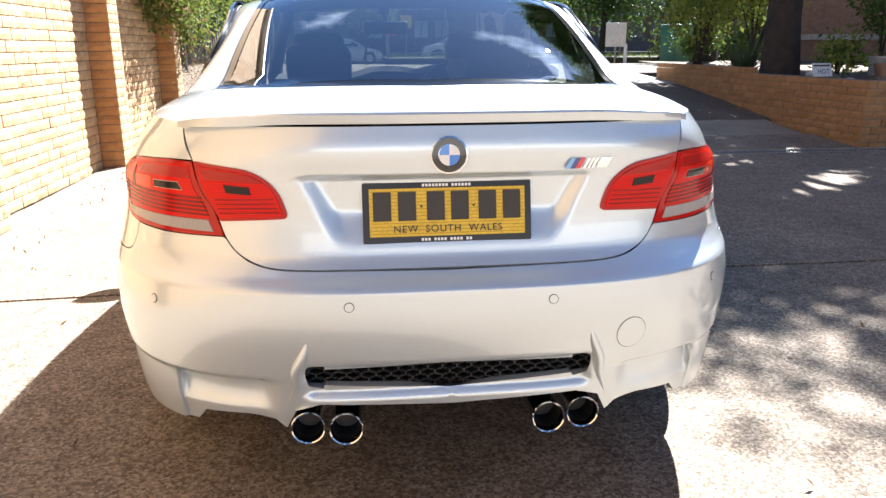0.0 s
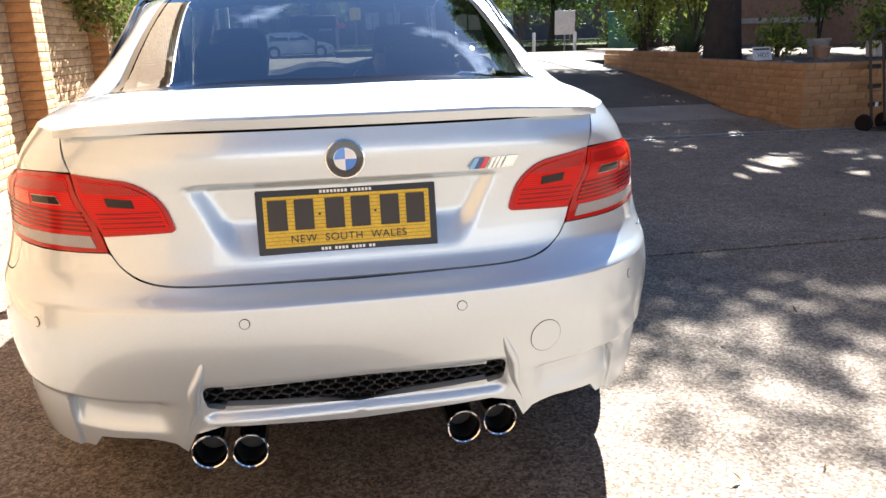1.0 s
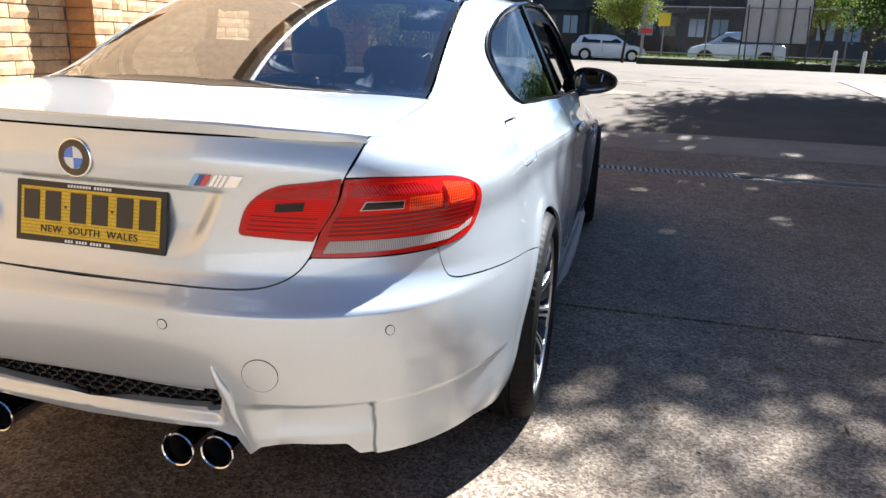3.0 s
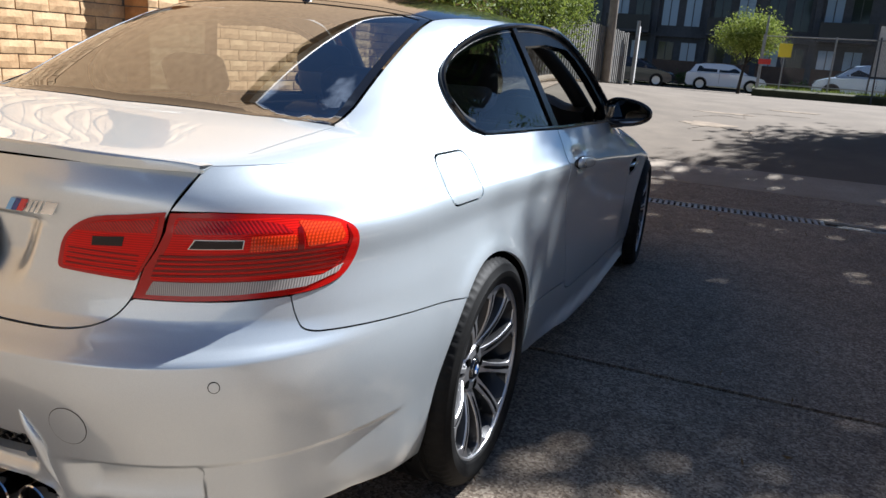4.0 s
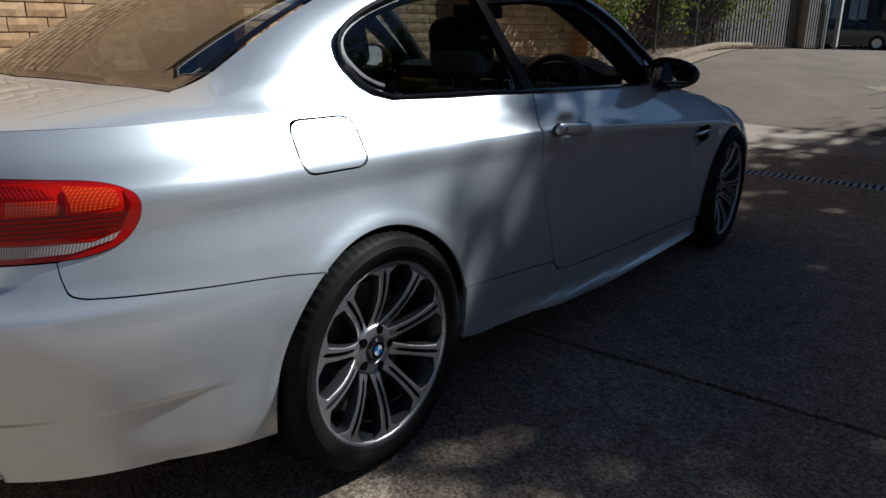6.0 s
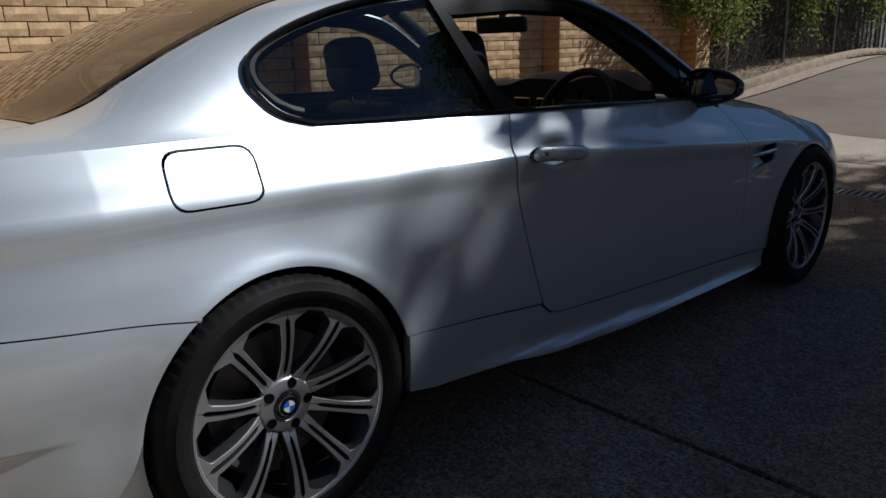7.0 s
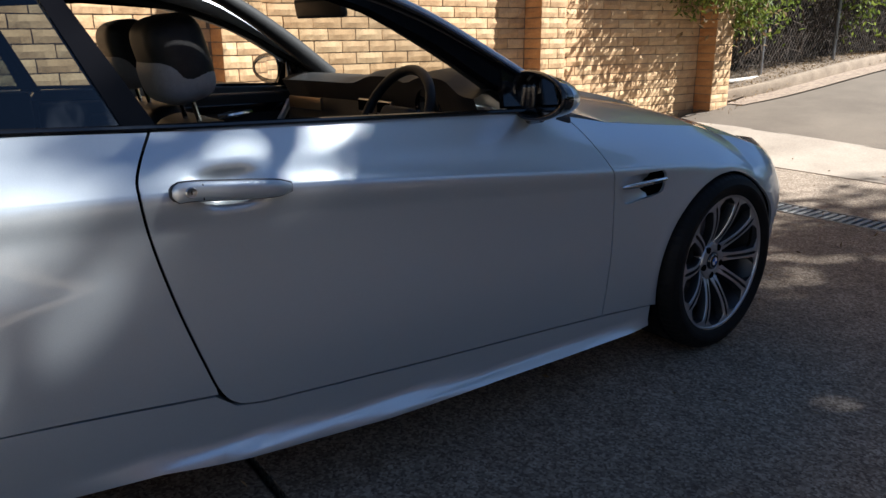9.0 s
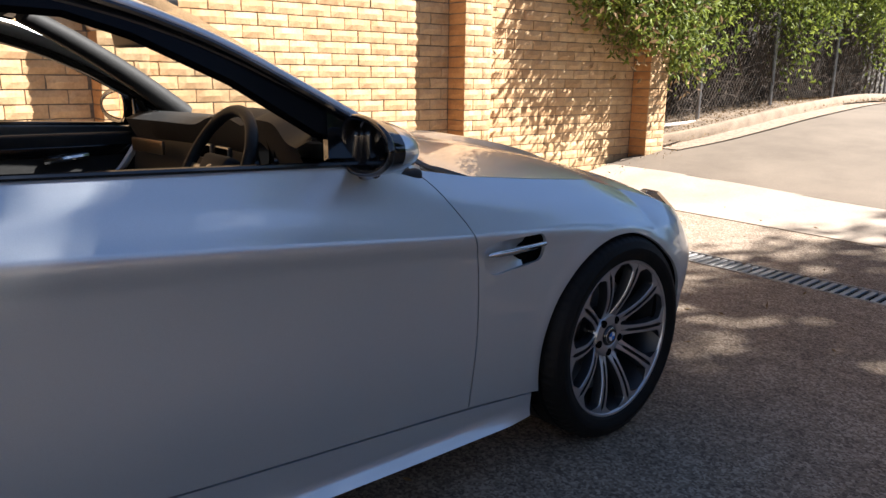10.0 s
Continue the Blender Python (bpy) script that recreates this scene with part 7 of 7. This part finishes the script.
            part("wheel_rim", bm_lathe([(0.0, 0.030), (r * 0.2, 0.030), (r * 0.5, 0.022), (r * 0.68, 0.030)], 10, "x", (sgn * (0.5 * W + (0.006 if sgn > 0 else 0.05)), y * L, r)), ALLOY, w)
        part("tail_lamp", bm_box(0.10, 0.16, 0.16, at=(sgn * 0.44 * W, -0.475 * L, 0.56 * H), bevel=0.03), RED_DARK, c)
        part("headlamp", bm_box(0.12, 0.25, 0.11, at=(sgn * 0.41 * W, 0.425 * L, 0.50 * H), bevel=0.03), CHROME, c)
        part("mirror", bm_box(0.14, 0.09, 0.12, at=(sgn * 0.53 * W, 0.17 * L, 0.70 * H), bevel=0.03), paint, c)
        part("door_seam", bm_box(0.006, 0.012, 0.36 * H, at=(sgn * 0.5012 * W, -0.08 * L, 0.46 * H)), DARK_CAVITY, c)
    return c


parked_car((-0.6, 41.2, gh(0, 41.2)), -90, WHITE_CAR, 4.05, 1.76, 1.40, "white hatchback parked across the street")
parked_car((5.6, 38.0, gh(0, 38.0)), 90, BLUE_CAR, 4.5, 1.85, 1.68, "pale blue SUV parked behind the wire fence", True)
parked_car((-5.4, 40.6, gh(0, 40.6)), -90, DARK_CAR, 4.3, 1.78, 1.45, "dark hatchback parked across the street")


def facade(name, x0, x1, y, floors, floor_h, z0, wall, base, label, bay=3.2, depth=8.0, balcony=True):
    """A flat-roofed block: storeys of recessed windows with frames, floor bands and balconies."""
    b = empty(name, pose(0, 0, 0), label=label, category="building")
    H = floors * floor_h
    part("wall", bm_box(x1 - x0, depth, H, at=((x0 + x1) / 2, y + depth / 2 + 0.25, z0 + H / 2)), wall, b, smooth=False)
    part("roof", bm_box(x1 - x0 + 0.6, depth + 0.6, 0.25, at=((x0 + x1) / 2, y + depth / 2, z0 + H + 0.12)), wall, b, smooth=False)
    part("plinth", bm_box(x1 - x0 + 0.1, 0.2, 1.5, at=((x0 + x1) / 2, y + 0.10, z0 + 0.75)), base, b, smooth=False)
    n = int((x1 - x0) / bay)
    for f in range(floors):
        zf = z0 + f * floor_h
        part("floor_band", bm_box(x1 - x0 + 0.1, 0.45, 0.28, at=((x0 + x1) / 2, y + 0.10, zf + floor_h)), DARK_CLAD if f % 2 == 0 else wall, b, smooth=False)
        for k in range(n):
            xc = x0 + bay * (k + 0.5)
            part("pier", bm_box(0.35, 0.3, floor_h - 0.28, at=(xc - bay / 2, y + 0.12, zf + floor_h / 2)), wall, b, smooth=False)
            for dx in (-0.72, 0.72):
                w = part("window", bm_box(0.95, 0.06, 2.05, at=(xc + dx, y + 0.24, zf + 1.6)), WINDOW_BLUE if (k * 3 + f + (dx > 0)) % 4 < 2 else CAR_GLASS, b, smooth=False)
                part("window_frame", bm_box(0.05, 0.07, 2.05, at=(xc + dx, y + 0.215, zf + 1.6)), DARK_CLAD, w, smooth=False)
            if balcony and f > 0 and k % 2 == 0:
                part("balcony", bm_box(bay * 0.9, 1.2, 0.16, at=(xc, y - 0.45, zf + 0.1)), DARK_CLAD, b, smooth=False)
                part("balustrade", bm_box(bay * 0.9, 0.05, 0.95, at=(xc, y - 1.0, zf + 0.65)), BLACK_PLASTIC, b, smooth=False)
    return b


facade("apartment_building", -22, 9.2, 50, 4, 3.1, 0.3, DARK_CLAD, BROWN_CLAD, "dark grey apartment block with tall windows and balconies")
facade("low_house", 10.5, 27, 47, 2, 3.0, 0.3, BROWN_CLAD, DARK_CLAD, "brown brick low house behind the street trees", 3.6, 7.0, False)
facade("left_house", -44, -24, 44, 2, 3.0, 0.3, PALE_RENDER, BROWN_CLAD, "pale rendered house down the street", 3.6, 7.0, False)

# near building beside the planter, and plain unseen walls added to close the yard
bb = empty("side_building", label="brown-pink rendered building beside the planter", category="building")
part("wall", bm_box(9.0, 0.3, 4.6, at=(14.2, 14.2, 2.6)), PINK_RENDER, bb, smooth=False)
# unseen wall, added so that the right side is closed in reflections
part("wall_return", bm_box(0.3, 22, 4.6, at=(12.2, 3.2, 2.3)), PINK_RENDER, bb, smooth=False)
part("window", bm_box(1.4, 0.08, 1.0, at=(11.6, 14.02, 2.9)), WINDOW_BLUE, bb, smooth=False)
part("window_ledge", bm_box(1.6, 0.18, 0.08, at=(11.6, 13.98, 2.36)), PALE_RENDER, bb, smooth=False)
part("ledge", bm_box(9.0, 0.2, 0.12, at=(14.2, 14.02, 1.35)), PALE_RENDER, bb, smooth=False)
# unseen wall, added behind the camera for the car's tail to reflect
yard = part("wall_south", bm_box(26, 0.3, 2.4, at=(4, -13.5, 1.2)), PALE_RENDER, smooth=False)
tagged(yard, "plain pale wall added out of view to close the yard", "wall", kind="structure")

# verge, wire fence, billboard and signs across the road
verge = bmesh.new()
rows = []
for x in np.linspace(1.0, 18, 40):
    y = 27.2 - 0.10 * (x - 1.0)
    z = gh(0, y)
    rows.append([verge.verts.new((x, y + a, z + h)) for a, h in ((-0.25, -0.1), (-0.22, 0.24), (0.0, 0.30), (0.5, 0.26), (2.0, 0.10))])
for a, b in zip(rows, rows[1:]):
    for k in range(4):
        verge.faces.new((a[k], a[k + 1], b[k + 1], b[k]))
tagged(part("street_verge", verge, GRASS), "low dark kerbed verge with rough grass", "verge", kind="structure")
vg = np.random.default_rng(77)
gp = np.c_[vg.uniform(1, 18, 2600), np.zeros(2600), np.zeros(2600)]
gp[:, 1] = 27.2 - 0.10 * (gp[:, 0] - 1) + vg.uniform(0, 0.9, 2600)
gp[:, 2] = ground_height(0, gp[:, 1]) + 0.25
tagged(leaf_mesh("verge_grass", gp, 0.16, VINE_LEAF, None, 78, droop=-1.6, aspect=0.16), "rough grass tufts along the verge", "grass", kind="stuff")
wf = empty("wire_fence", label="tall wire fence along the street verge", category="fence")
for k in range(7):
    x = 1.1 + 2.3 * k
    y = 27.6 - 0.10 * (x - 1)
    part("fence_post", bm_tube([(x, y, gh(0, y)), (x, y, gh(0, y) + 2.15)], 0.03, 8), GALVANISED, wf)
for h in (0.45, 2.1):
    part("fence_rail", bm_tube([(1.1, 27.6, gh(0, 27.6) + h), (15, 26.2, gh(0, 26.2) + h)], 0.02, 6), GALVANISED, wf)
bm = bmesh.new()
for k in range(170):
    for sgn in (1, -1):
        x0, x1 = 1.1 + 0.082 * k, 1.1 + 0.082 * k + sgn * 1.15
        if 1.1 <= x1 <= 15:
            bm_tube([(x0, 27.6 - 0.1 * (x0 - 1), gh(0, 27.6) + 0.42), (x1, 27.6 - 0.1 * (x1 - 1), gh(0, 27.6) + 2.1)], 0.0018, 3, bm=bm, caps=False)
tagged(part("wire_mesh", bm, RUSTY_WIRE, wf), kind="stuff")

board = empty("billboard", pose(5.72, 27.3, gh(0, 27.3), 0, 0, -2), label="weathered white billboard on a dark steel frame", category="billboard")
for k in range(4):
    part("board_panel", bm_box(0.535, 0.03, 1.65, at=(-0.83 + 0.553 * k, 0, 1.75), bevel=0.004), WHITE_SIGN, board, smooth=False)
for x in (-1.13, -0.55, 0.0, 0.55, 1.13):
    part("frame_post", bm_tube([(x, -0.04, 0.0), (x * 0.985, -0.04, 2.68)], 0.028, 6), DARK_CLAD, board)
part("frame_rail", bm_box(2.3, 0.05, 0.06, at=(0, -0.03, 2.64)), DARK_CLAD, board)
part("frame_rail", bm_box(2.3, 0.05, 0.06, at=(0, -0.03, 0.90)), DARK_CLAD, board)
for x in (-1.0, 1.0):
    part("brace", bm_tube([(x, -0.05, 2.2), (x, -0.9, 0.05)], 0.025, 6), DARK_CLAD, board)

ys = empty("warning_sign", pose(1.85, 27.2, gh(0, 27.2)), label="square yellow warning sign on a steel post", category="sign")
part("sign_post", bm_tube([(0, 0, 0), (0, 0, 1.9)], 0.025, 8), GALVANISED, ys)
part("sign_plate", bm_box(0.42, 0.015, 0.46, at=(0.0, -0.03, 1.62), bevel=0.004), YELLOW_SIGN, ys, "yellow plate")
rs = empty("street_sign", pose(1.15, 27.2, gh(0, 27.2)), label="tall steel sign post with a small red plate", category="sign")
part("sign_post", bm_tube([(0, 0, 0), (0, 0, 2.75)], 0.035, 8), GALVANISED, rs)
part("sign_plate", bm_box(0.40, 0.02, 0.18, at=(0.1, -0.04, 1.2), bevel=0.004), RED_SIGN, rs, "small red plate")
ws = empty("notice_board", pose(7.9, 20.4, gh(0, 20.4), 0, 0, -14), label="white notice board on a post by the ramp", category="sign")
part("sign_post", bm_tube([(0, 0.03, 0), (0, 0.03, 1.15)], 0.025, 8), GALVANISED, ws)
part("board", bm_box(0.62, 0.03, 0.72, at=(0, 0, 0.86), bevel=0.004), WHITE_SIGN, ws)
for k, x in enumerate((6.6, 7.3, 8.6)):
    bo = part("white_bollard", bm_lathe([(0.0, 0.0), (0.055, 0.0), (0.055, 0.58), (0.03, 0.62), (0.0, 0.62)], 14, "z"), WHITE_SIGN)
    bo.location = (x, 22.0 - 0.3 * k, gh(0, 22 - 0.3 * k))
    tagged(bo, "short white bollard beside the ramp", "bollard", "bollards by the ramp")
bin_ob = empty("wheelie_bin", pose(8.45, 17.2, gh(0, 17.2), 0, 0, 20), label="dark green wheelie bin behind the planter", category="bin")
part("bin_body", bm_box(0.55, 0.6, 0.9, at=(0, 0, 0.52), bevel=0.03), GREEN_BIN, bin_ob)
part("bin_lid", bm_box(0.6, 0.68, 0.07, at=(0, 0, 1.0), bevel=0.025), GREEN_BIN, bin_ob)
for x in (-0.24, 0.24):
    part("bin_wheel", bm_lathe([(0.0, -0.03), (0.1, -0.03), (0.1, 0.03), (0.0, 0.03)], 16, "x", (x, 0.3, 0.1)), RUBBER, bin_ob)

# street trees
tree("street_tree", (0.35, 33.0, gh(0, 33.0)), 1.7, 0.07, (0.15, 0, 2.45, 1.35, 1.1, 0.85), BRIGHT_LEAF, 0.13, 420, 22, "small yellow-green street tree", 61, (0.1, 0), 6, spread=0.17)
tree("street_tree", (8.1, 31.5, gh(0, 31.5)), 1.9, 0.08, (0.1, 0, 2.7, 1.7, 1.3, 1.0), BRIGHT_LEAF, 0.13, 420, 22, "small yellow-green street tree", 62, (0.1, 0), 6, spread=0.18)
tree("street_tree", (-8.5, 34, gh(0, 34)), 2.2, 0.09, (0, 0, 3.2, 1.6, 1.4, 1.3), BRIGHT_LEAF, 0.14, 160, 20, "small yellow-green street tree", 63, (0.1, 0), 6, spread=0.2)
for k, (x, y, h, r) in enumerate(((9.6, 27.0, 3.6, 0.16), (12.0, 25.0, 4.0, 0.2), (14.6, 24.0, 4.4, 0.2), (11.4, 20.0, 3.8, 0.16), (17.5, 27, 4.2, 0.2))):
    tree("dark_tree", (x, y, gh(0, y)), h, r, (0, 0, h * 0.5 + 1.3, 2.1, 1.9, 2.0), LEAF, 0.20, 260, 26, "dark evergreen tree beside the street", 70 + k, (0.2, 0.1), 7, spread=0.34)
hr = np.random.default_rng(90)
for k, (x, y, r) in enumerate(((9.0, 18.4, 0.8), (10.3, 17.2, 0.9), (-6.0, 47.5, 0.8), (-3.0, 47.6, 0.7), (-9.5, 47.4, 0.9), (3.5, 47.3, 0.7))):
    s = empty("garden_bush", pose(x, y, gh(0, y)), label="low leafy garden bush", category="shrub")
    leaf_mesh("foliage", clumps(hr, 60, 18, 0.12, blob(0, 0, r * 0.55, r * (2 if y > 40 else 1), r * 0.7, r * 0.6, 0.1)), 0.14, LEAF if k % 2 else VINE_LEAF, s, 91 + k)

# loose leaves and grit on the driveway
lr = np.random.default_rng(101)
lp = np.c_[lr.uniform(-2.4, 5.3, 420), lr.uniform(-1.5, 6.5, 420), np.full(420, 0.004)]
edge = np.c_[lr.uniform(-2.44, -2.1, 260), lr.uniform(-1, 7.8, 260), np.full(260, 0.004)]
kerbside = np.c_[lr.uniform(4.6, 5.5, 300), lr.uniform(4.4, 9.5, 300), np.zeros(300)]
allp = np.vstack([lp, edge, kerbside])
allp[:, 2] = ground_height(allp[:, 0], allp[:, 1]) + 0.006
lf = leaf_mesh("leaf_litter", allp, 0.035, DRY_LEAF, None, 102, aspect=0.3)
tagged(lf, "scattered dry leaves on the concrete", "leaf litter", kind="stuff")

# ---- bricks, each a piece with a rough face ----
def brick_data(length, height, depth, material, seed, rough=0.006):
    """A brick whose outer face (towards +x) is chiselled."""
    rng = np.random.default_rng(seed)
    ny, nz = 4, 2
    ys, zs = np.linspace(-length / 2, length / 2, ny + 1), np.linspace(-height / 2, height / 2, nz + 1)
    verts = []
    for j, z in enumerate(zs):
        for i, y in enumerate(ys):
            rim = i in (0, ny) or j in (0, nz)
            verts.append((depth / 2 - (0.004 if rim else -rough * rng.random()) + rng.uniform(-0.001, 0.001), y + rng.uniform(-1, 1) * 0.002, z + rng.uniform(-1, 1) * 0.0015))
    n = ny + 1
    faces = [(j * n + i, j * n + i + 1, (j + 1) * n + i + 1, (j + 1) * n + i) for j in range(nz) for i in range(ny)]
    back = len(verts)
    corners = [0, ny, nz * n + ny, nz * n]
    verts += [(-depth / 2, verts[k][1], verts[k][2]) for k in corners]
    rims = [list(range(ny + 1)), [j * n + ny for j in range(nz + 1)], [nz * n + i for i in range(ny, -1, -1)], [j * n for j in range(nz, -1, -1)]]
    for s, rim in enumerate(rims):
        faces.append(tuple(reversed(rim)) + (back + s, back + (s + 1) % 4))
    me = bpy.data.meshes.new("brick")
    me.from_pydata(verts, [], faces)
    me.materials.append(material)
    return me


class Bricklayer:
    """Lays bricks as single pieces up to a limit, the others joined into one mesh."""

    def __init__(self, parent, material):
        self.parent, self.material, self.data, self.joined, self.count = parent, material, {}, [], 0

    def lay(self, at, turn, length, height, single, depth=0.05):
        key = (round(length, 3), round(height, 3))
        if key not in self.data:
            self.data[key] = [brick_data(length, height, depth, self.material, 100 + k) for k in range(6)]
        me = self.data[key][(self.count * 7 + int(at[2] * 1000)) % 6]
        self.count += 1
        m = pose(*at, 0, 0, turn)
        if single:
            o = new("brick", me)
            o.parent, o.matrix_local = self.parent, m
        else:
            self.joined.append((me, m))

    def finish(self, name):
        verts, faces = [], []
        for me, m in self.joined:
            k = len(verts)
            verts += [m @ v.co for v in me.vertices]
            faces += [tuple(i + k for i in q.vertices) for q in me.polygons]
        if verts:
            o = mesh_object(name, verts, faces, self.material, self.parent, smooth=False)
            tagged(o, kind="stuff")


COURSE, PITCH, JOINT = 0.0862, 0.233, 0.0075
layer = Bricklayer(wall_west, BRICK)
pier_layer = Bricklayer(wall_west, PIER_SIDE_BRICK)
rngb = random.Random(5)
rows_n = int(WALL_TOP / COURSE)
single_budget = 300
for r in range(rows_n):
    z = COURSE * (r + 0.5)
    spans = []
    last = -5.0
    for y0, y1 in PIERS:
        spans.append((last, y0))
        last = y1
    for s0, s1 in spans:
        y = s0 - (PITCH / 2 if r % 2 else 0)
        while y < s1 - 0.02:
            a, b = max(y, s0), min(y + PITCH, s1)
            if b - a > 0.05:
                jit = rngb.uniform(-0.003, 0.003)
                single = 2.46 <= a and b <= 4.99 and single_budget > 0 and z < 2.0
                single_budget -= single
                full = b - a > PITCH * 0.98
                layer.lay((WALL_X - 0.025 + jit, (a + b) / 2, z), 0, PITCH - JOINT if full else round(b - a - JOINT, 2), COURSE - JOINT, single)
            y += PITCH
    for y0, y1 in PIERS:
        w = y1 - y0
        halves = ((y0, y0 + w * 0.67), (y0 + w * 0.67, y1)) if r % 2 else ((y0, y0 + w * 0.33), (y0 + w * 0.33, y1))
        for a, b in halves:
            layer.lay((PIER_X - 0.025, (a + b) / 2, z), 0, round(b - a - JOINT, 3), COURSE - JOINT, False)
        d = PIER_X - WALL_X
        # side faces get the brick that has their shade in its colour
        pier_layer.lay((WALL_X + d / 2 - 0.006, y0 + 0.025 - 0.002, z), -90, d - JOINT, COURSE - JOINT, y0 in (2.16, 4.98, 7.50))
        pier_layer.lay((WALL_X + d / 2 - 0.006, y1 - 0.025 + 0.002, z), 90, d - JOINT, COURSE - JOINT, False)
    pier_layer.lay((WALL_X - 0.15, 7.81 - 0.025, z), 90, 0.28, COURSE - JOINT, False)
layer.finish("brickwork")
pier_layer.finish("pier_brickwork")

pl = Bricklayer(planter, PLANTER_BRICK)
budget = 300
for r in range(10):
    z = COURSE * (r + 0.5) - 0.005
    y = CORNER_Y - (PITCH / 2 if r % 2 else 0)
    while y < FAR_Y - 0.03:
        a, b = max(y, CORNER_Y), min(y + PITCH, FAR_Y)
        y += PITCH
        top = 0.775 if b < 7.70 else 0.862
        if b - a < 0.06 or z + COURSE / 2 > top + 0.02 or z + COURSE / 2 < gh(0, a) - 0.02:
            continue
        budget -= 1
        pl.lay((FACE_X + 0.025 + rngb.uniform(-0.003, 0.003), (a + b) / 2, z), 180, PITCH - JOINT if b - a > PITCH * 0.98 else round(b - a - JOINT, 2), COURSE - JOINT, budget > 0)
    x = FACE_X - (0 if r % 2 else PITCH / 2)
    while x < FACE_X + 5.4:
        a, b = max(x, FACE_X), x + PITCH
        x += PITCH
        if b - a < 0.06 or z + COURSE / 2 > 0.795:
            continue
        budget -= 1
        pl.lay(((a + b) / 2, CORNER_Y + 0.025 + rngb.uniform(-0.003, 0.003), z), -90, PITCH - JOINT if b - a > PITCH * 0.98 else round(b - a - JOINT, 2), COURSE - JOINT, budget > 0 and b < FACE_X + 2.2)
pl.finish("planter_brickwork")
